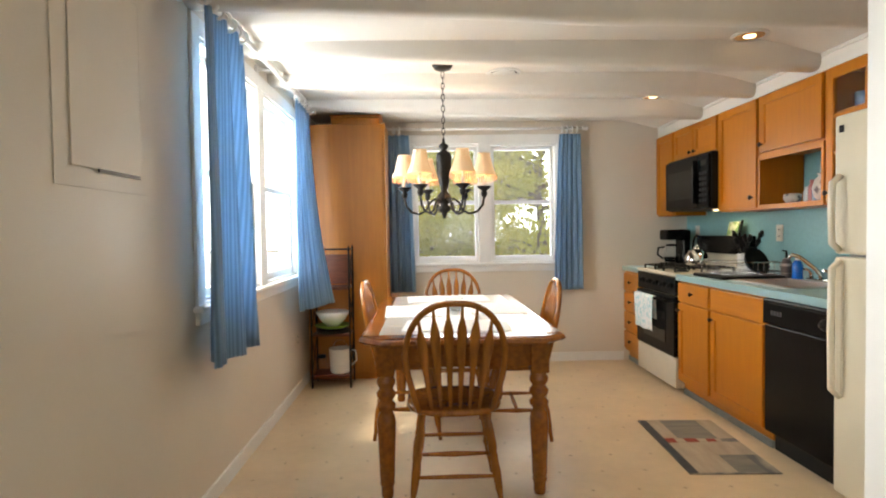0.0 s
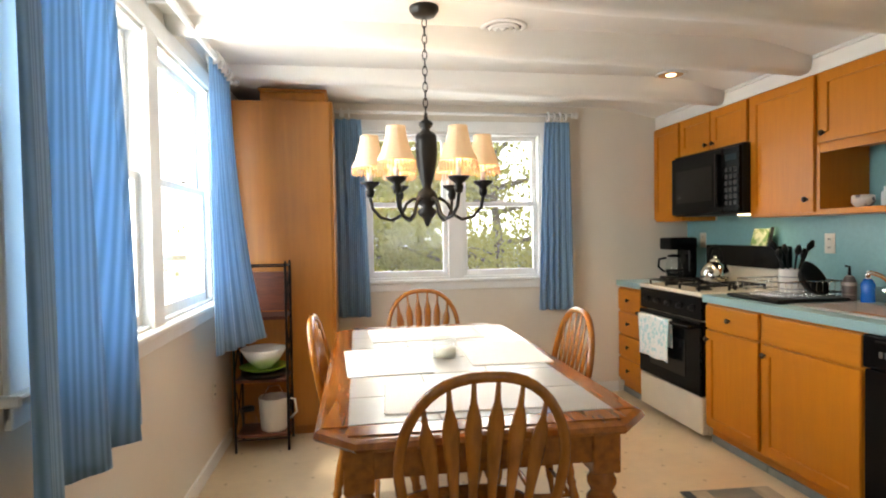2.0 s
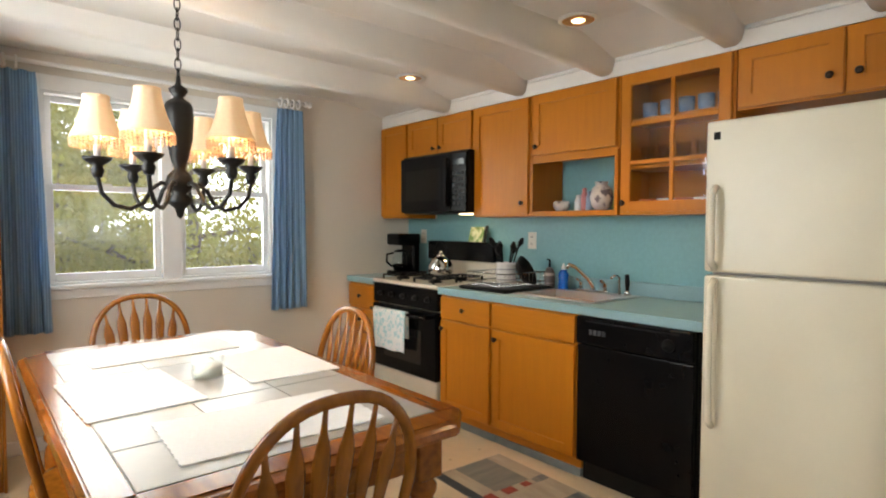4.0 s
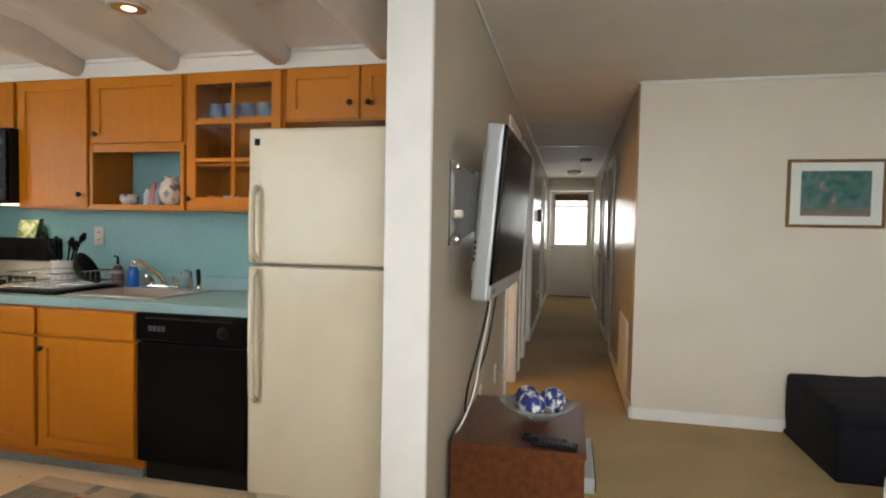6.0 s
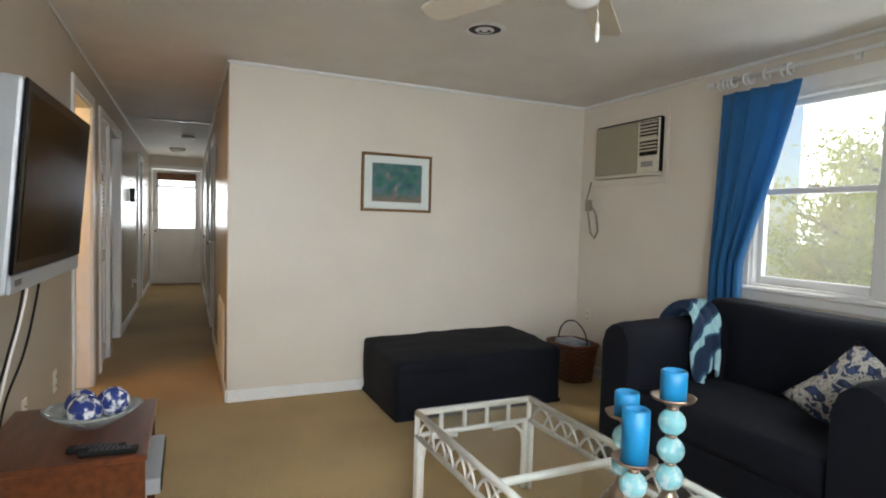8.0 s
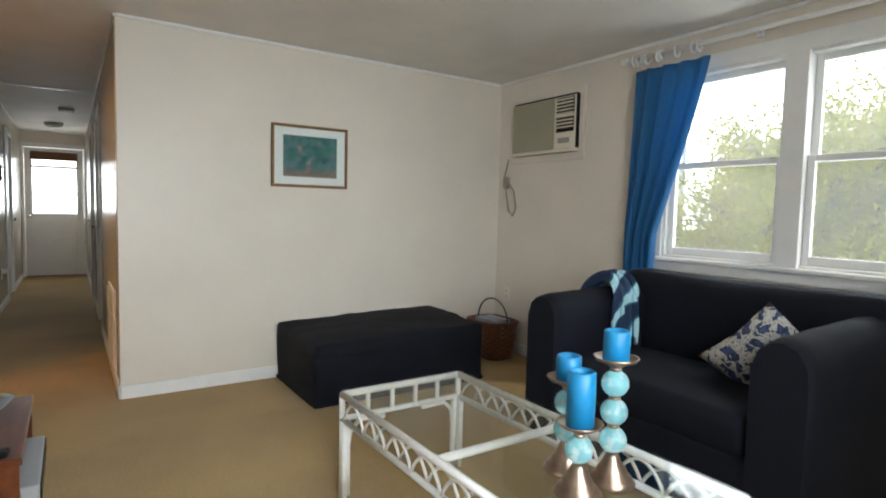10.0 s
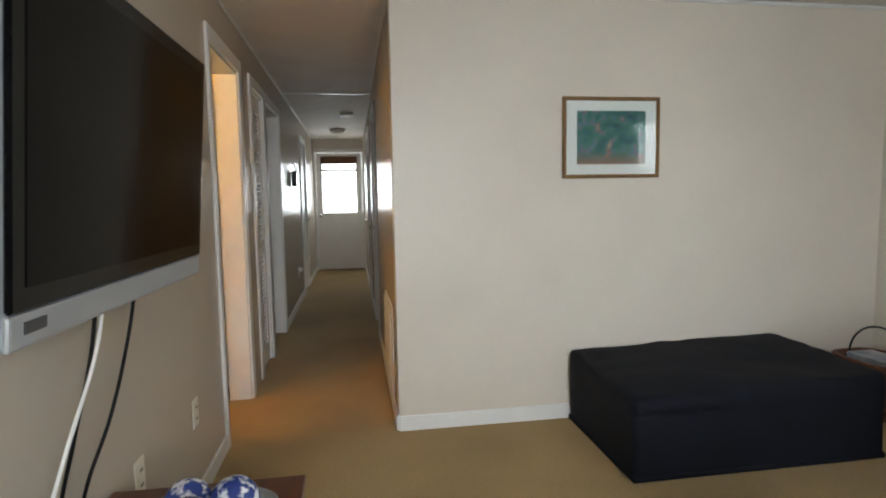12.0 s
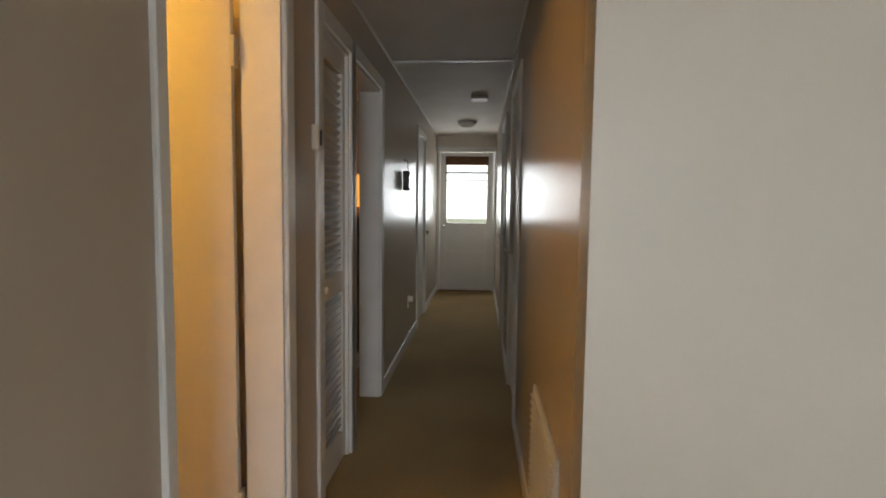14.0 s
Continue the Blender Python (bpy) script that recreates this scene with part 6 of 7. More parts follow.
for j in range(n + 1):
    for sheet, sg in ((top, 1), (bot, -1)):
        row = []
        for i in range(n + 1):
            u, v = 2 * i / n - 1, 2 * j / n - 1
            pinch = 1 - 0.10 * (1 - abs(u)) * abs(v) - 0.10 * (1 - abs(v)) * abs(u)
            hgt = sg * 0.085 * ((1 - u * u) * (1 - v * v)) ** 0.45
            row.append(bm.verts.new((u * 0.198 * pinch, hgt, v * 0.198 * pinch)))
        sheet.append(row)
for sheet in (top, bot):
    for a, b in zip(sheet, sheet[1:]):
        for i in range(n):
            bm.faces.new((a[i], a[i + 1], b[i + 1], b[i])).smooth = True
bmesh.ops.remove_doubles(bm, verts=bm.verts, dist=0.0008)
FLORAL = material("floral_print", (0.56, 0.54, 0.50), 0.9, second=(0.05, 0.075, 0.16), scale=24, mix_low=0.48, mix_high=0.53, bump=0.3, bump_scale=200)
fl = FLORAL.node_tree
fl_noise, fl_ramp = fl.nodes.new("ShaderNodeTexNoise"), fl.nodes.new("ShaderNodeValToRGB")
fl_noise.inputs["Scale"].default_value, fl_noise.inputs["Detail"].default_value, fl_noise.inputs["Distortion"].default_value = 30, 3.0, 0.6
tones = fl_ramp.color_ramp
tones.interpolation = "CONSTANT"
tones.elements[0].position, tones.elements[0].color = 0.0, (0.05, 0.08, 0.19, 1)
tones.elements[1].position, tones.elements[1].color = 0.36, (0.025, 0.035, 0.075, 1)
for at_, tone in ((0.44, (0.10, 0.13, 0.20, 1)), (0.475, (0.50, 0.47, 0.40, 1)), (0.56, (0.13, 0.16, 0.22, 1)), (0.585, (0.52, 0.49, 0.42, 1)), (0.66, (0.04, 0.05, 0.09, 1))):
    tones.elements.new(at_).color = tone
fl.links.new(fl.nodes["Mapping"].outputs[0], fl_noise.inputs["Vector"])
fl.links.new(fl_noise.outputs["Fac"], fl_ramp.inputs[0])
fl.links.new(fl_ramp.outputs[0], fl.nodes["Principled BSDF"].inputs["Base Color"])
pl.data = mesh_of("throw_pillow", bm, FLORAL)
pl.matrix_basis = pose(0.80, -0.61, 0.585, -24, 46, 14)
# throw over the arm and back
THROW = material("striped_throw", (0.012, 0.03, 0.07), 0.95, second=(0.30, 0.52, 0.55), scale=1.0, mix_low=0.5, mix_high=0.52, bump=0.5, bump_scale=160)
nt = THROW.node_tree
wv = nt.nodes.new("ShaderNodeTexWave")
wv.inputs["Scale"].default_value, wv.inputs["Distortion"].default_value = 2.6, 5.0
wv.inputs["Detail Scale"].default_value = 1.6
wv.bands_direction = "DIAGONAL"
rmp = nt.nodes.new("ShaderNodeValToRGB")
rmp.color_ramp.interpolation = "CONSTANT"
rmp.color_ramp.elements[0].color, rmp.color_ramp.elements[1].color = (0.012, 0.03, 0.07, 1), (0.36, 0.58, 0.62, 1)
rmp.color_ramp.elements[1].position = 0.72
e_ = rmp.color_ramp.elements.new(0.48)
e_.color = (0.03, 0.10, 0.17, 1)
nt.links.new(nt.nodes["Mapping"].outputs[0], wv.inputs["Vector"])
nt.links.new(wv.outputs["Fac"], rmp.inputs[0])
nt.links.new(rmp.outputs[0], nt.nodes["Principled BSDF"].inputs["Base Color"])
bm = bmesh.new()
rows = []
# heights of the line over the arm's top and down its inner side, and the bunched width there
drape = [(0.17, 0.02, 0.66, 0.15), (0.135, 0.02, 0.765, 0.17), (0.06, 0.01, 0.835, 0.19), (-0.01, 0.0, 0.868, 0.20), (-0.07, 0.0, 0.862, 0.20), (-0.115, 0.01, 0.80, 0.20), (-0.135, 0.025, 0.72, 0.21), (-0.15, 0.04, 0.64, 0.215), (-0.165, 0.055, 0.565, 0.21), (-0.175, 0.07, 0.50, 0.19)]
for k, (dx, dy, z, w) in enumerate(drape):
    row = []
    for i in range(41):
        u = i / 40 - 0.5
        deep = 0.026 * (math.sin(u * 21 + k * 0.35) + 0.5 * math.sin(u * 37 + 1.7 - k * 0.25))
        nx_, nz_ = (-0.9, 0.25) if k > 5 else (0.0, 1.0) if k in (3, 4) else (0.5, 0.8)
        hem = -0.05 * (u + 0.2) - 0.035 * math.sin(u * 9) if k == len(drape) - 1 else 0.0
        row.append(bm.verts.new((dx + nx_ * deep, dy + u * w + 0.012 * math.cos(u * 21 + k * 0.35), z + nz_ * deep + hem)))
    rows.append(row)
for a, b in zip(rows, rows[1:]):
    for i in range(40):
        bm.faces.new((a[i], a[i + 1], b[i + 1], b[i])).smooth = True
th = single("throw_blanket", bm, THROW, 1.725, -0.665, 0, "navy and aqua patterned throw draped over sofa arm", "blanket")
th.modifiers.new("cloth", "SOLIDIFY").thickness = 0.012
th.modifiers.new("round", "SUBSURF").levels = 1

# ---- rattan coffee table ----
ct = thing("coffee_table", 0, 0, 0, "white painted rattan coffee table with glass top", "coffee table")
AX0, AX1, AY0, AY1, TZ, LZ = 0.28, 1.70, 0.43, 1.02, 0.452, 0.335
for yy in (AY0, AY1):
    part("top_rail", tube([(AX0, yy, TZ - 0.014), (AX1, yy, TZ - 0.014)], 0.014, 10), RATTAN, ct)
    part("lower_rail", tube([(AX0, yy, LZ), (AX1, yy, LZ)], 0.012, 10), RATTAN, ct)
for xx in (AX0, AX1):
    part("top_rail", tube([(xx, AY0, TZ - 0.014), (xx, AY1, TZ - 0.014)], 0.014, 10), RATTAN, ct)
    part("lower_rail", tube([(xx, AY0, LZ), (xx, AY1, LZ)], 0.012, 10), RATTAN, ct)
    for k in range(1, 5):
        y = AY0 + (AY1 - AY0) * k / 5
        part("slat", tube([(xx, y, LZ), (xx, y, TZ - 0.02)], 0.010, 8), RATTAN, ct)
    s = 1 if xx == AX0 else -1
    for yy, q in ((AY0, 1), (AY1, -1)):
        for dx, dy in ((0, 0), (s * 0.024, 0), (0, q * 0.024)):
            part("leg", tube([(xx + dx, yy + dy, 0), (xx + dx, yy + dy, TZ - 0.016 if not (dx or dy) else LZ)], 0.013, 10), RATTAN, ct)
        part("corner_brace", tube([(xx, yy + q * 0.026, 0.20), (xx, yy + q * 0.04, 0.28), (xx, yy + q * 0.08, LZ - 0.018), (xx, yy + q * 0.20, LZ - 0.022)], 0.009, 8), RATTAN, ct)
part("cross_bar", tube([(0.985, AY0, TZ - 0.016), (0.985, AY1, TZ - 0.016)], 0.015, 10), RATTAN, ct)
na = 15
step = (AX1 - AX0 - 0.06) / na
for yy in (AY0, AY1):
    for k in range(na - 1):
        x = AX0 + 0.03 + step * k
        pts = [(x + 2 * step * f, yy + (0.004 if k % 2 else -0.004), LZ + 0.008 + (TZ - LZ - 0.035) * math.sin(math.pi * f) ** 0.8) for f in [q / 10 for q in range(11)]]
        part("arch", tube(pts, 0.006, 6), RATTAN, ct)
TABLE_GLASS = pane_glass("table_glass")
for a, b in ((AX0, 0.98), (0.99, AX1)):
    part("glass_top", block(a + 0.002, b - 0.002, AY0 - 0.004, AY1 + 0.004, TZ + 0.001, TZ + 0.008, bev=0.001), TABLE_GLASS, ct)


def candlestick(x, y, balls, candle_h, candle_r):
    c = thing("candlestick", x, y, TZ + 0.0082, f"silver candlestick of {('one', 'two', 'three')[balls - 1]} aqua glass balls with blue candle", "candlestick", "candlesticks")
    part("foot", lathe([(0.0, 0), (0.062, 0), (0.066, 0.006), (0.058, 0.014), (0.055, 0.022), (0.042, 0.032), (0.04, 0.042), (0.028, 0.058), (0.02, 0.078), (0.014, 0.088)], 26), SILVERLEAF, c)
    z = 0.086
    for k in range(balls):
        bm = bmesh.new()
        bmesh.ops.create_uvsphere(bm, u_segments=24, v_segments=14, radius=0.038, matrix=Matrix.Translation((0, 0, z + 0.037)))
        for f in bm.faces:
            f.smooth = True
        part("glass_ball", bm, AQUA, c, "aqua crackle glass ball")
        z += 0.074
        part("collar", lathe([(0.012, z - 0.004), (0.016, z), (0.016, z + 0.005), (0.012, z + 0.009)], 16), SILVERLEAF, c)
        z += 0.006
    part("dish", lathe([(0.012, z), (0.03, z + 0.012), (0.055, z + 0.022), (0.062, z + 0.032), (0.058, z + 0.032), (0.045, z + 0.022), (0.0, z + 0.02)], 26), SILVERLEAF, c)
    z += 0.0215
    part("candle", lathe([(0.0, z), (candle_r, z), (candle_r * 1.01, z + candle_h * 0.6), (candle_r, z + candle_h - 0.004), (candle_r - 0.005, z + candle_h), (candle_r - 0.010, z + candle_h - 0.006), (candle_r - 0.012, z + candle_h - 0.022), (0, z + candle_h - 0.026)], 26), WAX, c, "blue pillar candle with sunken top")


candlestick(0.575, 0.70, 3, 0.085, 0.036)
candlestick(0.695, 0.757, 2, 0.075, 0.036)
candlestick(0.577, 0.833, 1, 0.15, 0.037)

# ---- picture, air conditioner, fan ----
pc = thing("framed_picture", XE, 0.5025, 1.577, "framed blue-green garden print with white mat", "picture")
GOLD = material("aged_gold_frame", (0.24, 0.13, 0.045), 0.4, metal=0.4, grain=0.35, scale=40, bump=0.3)
PW, PH = 0.283, 0.22
bm = bmesh.new()
for d in ((-PW, PW, PH - 0.02, PH), (-PW, PW, -PH, -PH + 0.02), (-PW, -PW + 0.02, -PH + 0.02, PH - 0.02), (PW - 0.02, PW, -PH + 0.02, PH - 0.02)):
    box(bm, -0.024, -0.001, d[0], d[1], d[2], d[3], bev=0.004)
part("frame", bm, GOLD, pc)
part("mat_board", block(-0.012, -0.003, -PW + 0.018, PW - 0.018, -PH + 0.018, PH - 0.018), LINEN, pc)
ART = material("garden_print", (0.05, 0.16, 0.13), 0.6, second=(0.06, 0.10, 0.22), scale=9, mix_low=0.4, mix_high=0.6)
an = ART.node_tree
no = an.nodes.new("ShaderNodeTexNoise")
no.inputs["Scale"].default_value, no.inputs["Detail"].default_value = 20, 9
cr_ = an.nodes.new("ShaderNodeValToRGB")
el = cr_.color_ramp.elements
el[0].position, el[0].color = 0.30, (0.02, 0.05, 0.10, 1)
el[1].position, el[1].color = 0.75, (0.45, 0.50, 0.42, 1)
for p_, c_ in ((0.42, (0.03, 0.14, 0.15, 1)), (0.50, (0.05, 0.20, 0.12, 1)), (0.58, (0.10, 0.18, 0.26, 1)), (0.66, (0.28, 0.14, 0.09, 1))):
    el.new(p_).color = c_
an.links.new(an.nodes["Mapping"].outputs[0], no.inputs["Vector"])
an.links.new(no.outputs["Fac"], cr_.inputs[0])
# a warm flower bed along the foot of the print
sep, low_bed, bed = an.nodes.new("ShaderNodeSeparateXYZ"), an.nodes.new("ShaderNodeMapRange"), an.nodes.new("ShaderNodeMixRGB")
low_bed.inputs[1].default_value, low_bed.inputs[2].default_value, low_bed.inputs[3].default_value, low_bed.inputs[4].default_value = -0.145, -0.075, 0.8, 0.0
bed.inputs[2].default_value = (0.34, 0.17, 0.12, 1)
an.links.new(an.nodes["Texture Coordinate"].outputs["Object"], sep.inputs[0])
an.links.new(sep.outputs[2], low_bed.inputs[0])
an.links.new(low_bed.outputs[0], bed.inputs[0])
an.links.new(cr_.outputs[0], bed.inputs[1])
an.links.new(bed.outputs[0], an.nodes["Principled BSDF"].inputs["Base Color"])
part("print", block(-0.0135, -0.0122, -0.20, 0.20, -0.145, 0.145), ART, pc)
part("glass", block(-0.018, -0.0155, -PW + 0.019, PW - 0.019, -PH + 0.019, PH - 0.019), GLASS, pc)

ac = thing("air_conditioner", 2.905, Y0, 1.895, "cream through-wall air conditioner in a wooden frame", "air conditioner")
AW, AH = 0.355, 0.215
bm = bmesh.new()
for d in ((-AW - 0.055, AW + 0.055, AH, AH + 0.055), (-AW - 0.055, AW + 0.055, -AH - 0.055, -AH), (-AW - 0.055, -AW, -AH, AH), (AW, AW + 0.055, -AH, AH)):
    box(bm, d[0], d[1], 0.001, 0.018, d[2], d[3], bev=0.003)
part("wood_frame", bm, WALL, ac)
part("housing", block(-AW + 0.004, AW - 0.004, -0.30, 0.05, -AH + 0.004, AH - 0.004, bev=0.006), CREAM, ac)
part("front_grille_panel", block(-AW + 0.22, AW - 0.008, 0.0505, 0.062, -AH + 0.03, AH - 0.012, bev=0.004), material("filter_mesh", (0.36, 0.335, 0.24), 0.7, grain=0.25, scale=260), ac)
# black strips draw the shadow in the gap at the housing's top and side
part("seal_strip", block(-AW - 0.001, AW - 0.02, 0.018, 0.052, AH - 0.004, AH + 0.006), BLACK_M, ac)
part("seal_strip", block(-AW - 0.006, -AW + 0.004, 0.018, 0.046, -AH + 0.03, AH - 0.005), BLACK_M, ac)
part("vent_back", block(-AW + 0.02, -AW + 0.20, 0.0502, 0.053, -0.06, AH - 0.015), BLACK_M, ac)
for k in range(9):
    z = AH - 0.03 - 0.026 * k
    part("louvre", turned(block(-0.085, 0.085, -0.007, 0.007, -0.003, 0.003), Matrix.Translation((-AW + 0.11, 0.058, z)) @ pose(0, 0, 0, 32, 0, 0)), CREAM, ac)
part("vent_divider", block(-AW + 0.018, -AW + 0.202, 0.0505, 0.066, 0.055, 0.072, bev=0.002), CREAM, ac)
part("control_door", block(-AW + 0.02, -AW + 0.20, 0.0505, 0.062, -AH + 0.03, -0.07, bev=0.004), CREAM, ac)
part("control_label", block(-AW + 0.05, -AW + 0.17, 0.0625, 0.0635, -AH + 0.07, -AH + 0.11), material("grey_label", (0.25, 0.24, 0.22), 0.5), ac)
part("lower_lip", block(-AW + 0.002, AW - 0.002, 0.05, 0.070, -AH + 0.004, -AH + 0.026, bev=0.004), CREAM, ac)
pw = thing("ac_power_cord", 3.36, Y0, 1.47, "coiled cream power cord and plug on the wall", "cord")
CORD = material("grey_beige_cord", (0.30, 0.27, 0.21), 0.5, grain=0.1)
part("plug", block(-0.024, 0.024, 0.0, 0.05, -0.05, 0.05, bev=0.008), CORD, pw)
part("cord", tube([(-0.03, 0.03, 0.20), (-0.005, 0.035, 0.10), (0.0, 0.05, 0.04), (-0.03, 0.045, -0.10), (-0.05, 0.035, -0.24), (-0.10, 0.03, -0.285), (-0.14, 0.03, -0.22), (-0.11, 0.03, -0.08), (-0.02, 0.04, 0.03)], 0.0075, 8), CORD, pw)

fn = thing("ceiling_fan", 1.10, 0.665, 0, "cream ceiling fan with glass light shade and pull chain", "ceiling fan")
FANW = material("cream_fan_blade", (0.70, 0.64, 0.52), 0.4, grain=0.06, scale=6, stretch=(1, 8, 1))
part("canopy", lathe([(0.07, H), (0.07, H - 0.02), (0.03, H - 0.05), (0, H - 0.05)], 24), TRIM, fn)
part("rod", lathe([(0.012, H - 0.05), (0.012, H - 0.11)], 12), TRIM, fn)
part("motor", lathe([(0.03, H - 0.08), (0.09, H - 0.09), (0.11, H - 0.115), (0.11, H - 0.16), (0.07, H - 0.20), (0, H - 0.20)], 28), TRIM, fn)
part("light_shade", lathe([(0.035, H - 0.20), (0.055, H - 0.212), (0.062, H - 0.235), (0.05, H - 0.25), (0.02, H - 0.262), (0, H - 0.263)], 24), WHITE, fn)
part("pull_chain", tube([(-0.022, -0.05, H - 0.20), (-0.022, -0.052, H - 0.315)], 0.002, 5), CHROME, fn)
part("pull_knob", lathe([(0.004, H - 0.385), (0.008, H - 0.375), (0.008, H - 0.325), (0.003, H - 0.31)], 10, None, (-0.022, -0.052, 0)), WHITE, fn)
for k in range(5):
    m = pose(0, 0, H - 0.12, 0, 0, 97 + 72 * k)
    bm = bmesh.new()
    out_ = [(0.17, -0.045), (0.24, -0.06), (0.70, -0.068), (0.75, -0.05), (0.765, 0.0), (0.75, 0.05), (0.70, 0.068), (0.24, 0.06), (0.17, 0.045)]
    lo = [bm.verts.new((x, y, -0.004 + y * 0.2)) for x, y in out_]
    hi = [bm.verts.new((x, y, 0.004 + y * 0.2)) for x, y in out_]
    bm.faces.new(hi), bm.faces.new(list(reversed(lo)))
    for q in range(len(out_)):
        bm.faces.new((lo[q], lo[(q + 1) % len(out_)], hi[(q + 1) % len(out_)], hi[q]))
    part("blade", bm, FANW, fn, where=m)
    part("blade_iron", block(0.08, 0.20, -0.018, 0.018, -0.012, -0.005, bev=0.002), TRIM, fn, where=m)

# ---- hall ----
DOORW = material("white_door_paint", (0.80, 0.79, 0.76), 0.35, grain=0.03, scale=5, spots=0.04)


def casing(name, axis_at, out, a0, a1, head, depth, near=0.075):
    """Door casing on the hall face and jamb lining of an opening in a wall along x."""
    bm = bmesh.new()
    lo, hi = sorted((axis_at, axis_at + out * 0.016))
    box(bm, a0 - near, a0 + 0.004, lo, hi, 0, head + 0.075, bev=0.004)
    box(bm, a1 - 0.004, a1 + 0.075, lo, hi, 0, head + 0.075, bev=0.004)
    box(bm, a0 + 0.004, a1 - 0.004, lo, hi, head - 0.004, head + 0.075, bev=0.004)
    lo, hi = sorted((axis_at, axis_at - out * depth))
    box(bm, a0, a0 + 0.018, lo, hi, 0, head)
    box(bm, a1 - 0.018, a1, lo, hi, 0, head)
    box(bm, a0 + 0.018, a1 - 0.018, lo, hi, head - 0.018, head)
    return setting(name, bm, TRIM, "white painted door casing and jamb", "door frame")


for i, (a, b, _, h) in enumerate(HALL_DOORS):
    casing(f"door_frame_{i + 1}", YP, -1, a, b, h, YQ - YP, 0.042 if i == 0 else 0.075)
for i, (a, b, _, h) in enumerate(RIGHT_DOORS):
    casing(f"door_frame_{i + 5}", YR, 1, a, b, h, 0.12)


def slab_door(name, m, w, h, label, knob_x, hinges=0.0):
    d = thing(name, 0, 0, 0, label, "door", kind="structure")
    d.matrix_basis = m
    part("leaf", block(0, w, -0.018, 0.018, 0.008, h, bev=0.002), DOORW, d)
    bm = lathe([(0.012, 0), (0.012, 0.03), (0.026, 0.04), (0.028, 0.055), (0.018, 0.066), (0, 0.067)], 16)
    for s in (-90, 90):
        part("door_handle", turned(bm.copy(), Matrix.Translation((knob_x, 0.018 if s < 0 else -0.018, 0.98)) @ pose(0, 0, 0, s, 0, 0)), CHROME, d)
    bm.free()
    for z in (0.25, 1.80):
        bm = block(-0.012, 0.004, -0.022, 0.022, z - 0.05, z + 0.05, bev=0.002)
        part("hinge", bm, PLATE, d)
    return d


slab_door("door_1", pose(4.172, YQ + 0.022, 0, 0, 0, 97), 0.70, 2.03, "open plain white bathroom door in warm light", 0.64)
slab_door("door_3", pose(5.985, YQ + 0.02, 0, 0, 0, 80), 0.74, 2.03, "open plain white bedroom door", 0.68)
slab_door("door_4", pose(8.24, YP + 0.03, 0, 0, 0, 0), 0.70, 2.03, "closed plain white hall door", 0.64)
slab_door("door_5", pose(5.64, YR - 0.03, 0, 0, 0, 0), 0.70, 2.03, "closed plain white door on the hall", 0.64)
slab_door("door_6", pose(7.47, YR - 0.03, 0, 0, 0, 0), 0.71, 2.03, "closed plain white door at the hall's end", 0.65)
# louvred closet door
lv = thing("door_2", 4.66, YP + 0.03, 0, "white louvred folding closet door", "door", kind="structure")
LWD = 0.46
bm = bmesh.new()
box(bm, 0, 0.055, -0.015, 0.015, 0.01, 2.03, bev=0.003)
box(bm, LWD - 0.055, LWD, -0.015, 0.015, 0.01, 2.03, bev=0.003)
for z0, z1 in ((0.01, 0.15), (0.87, 0.97), (1.93, 2.03)):
    box(bm, 0.055, LWD - 0.055, -0.0148, 0.0148, z0, z1, bev=0.002)
part("door_stile", bm, DOORW, lv)
slat0 = None
for z0, z1 in ((0.16, 0.86), (0.98, 1.92)):
    k = 0
    while z0 + 0.012 + 0.036 * k < z1:
        w = Matrix.Translation((LWD / 2, 0, z0 + 0.018 + 0.036 * k)) @ pose(0, 0, 0, -40, 0, 0)
        if slat0 is None:
            slat0 = part("slat", block(-LWD / 2 + 0.053, LWD / 2 - 0.053, -0.013, 0.013, -0.003, 0.003), DOORW, lv, where=w)
        else:
            again(slat0, lv, w)
        k += 1
part("door_knob", turned(lathe([(0.008, 0), (0.008, 0.015), (0.016, 0.02), (0.016, 0.03), (0, 0.034)], 12), Matrix.Translation((0.03, -0.015, 0.93)) @ pose(0, 0, 0, 90, 0, 0)), PLATE, lv)

# the door to the outside
bd = thing("door_7", XH + 0.02, 1.75, 0, "white half-glazed back door with raised woven blind", "door", kind="structure")
DW_, DH_ = 0.80, 2.09
G0, G1, GZ0, GZ1 = 0.10, 0.70, 1.03, 2.0
bm = bmesh.new()
box(bm, 0, 0.04, 0.0, G0, 0.012, DH_, bev=0.002)
box(bm, 0, 0.04, G1, DW_, 0.012, DH_, bev=0.002)
box(bm, 0, 0.04, G0, G1, 0.012, GZ0, bev=0.002)
box(bm, 0, 0.04, G0, G1, GZ1, DH_, bev=0.002)
part("leaf", bm, DOORW, bd)
bm = bmesh.new()
for k in range(1, 3):
    z = GZ0 + (GZ1 - GZ0) * k / 3
    box(bm, 0.006, 0.034, G0, G1, z - 0.01, z + 0.01)
part("muntin", bm, DOORW, bd)
part("pane", block(0.018, 0.022, G0, G1, GZ0, GZ1), GLASS, bd).visible_shadow = False
part("moulding", block(-0.006, 0.001, 0.12, 0.68, 0.25, 0.62, bev=0.004), DOORW, bd)
part("inner_panel", block(-0.009, -0.005, 0.15, 0.65, 0.28, 0.59, bev=0.003), DOORW, bd)
BLIND = material("woven_bamboo", (0.22, 0.10, 0.045), 0.7, second=(0.10, 0.045, 0.02), scale=6, stretch=(1, 1, 40), bump=0.5, bump_scale=30)
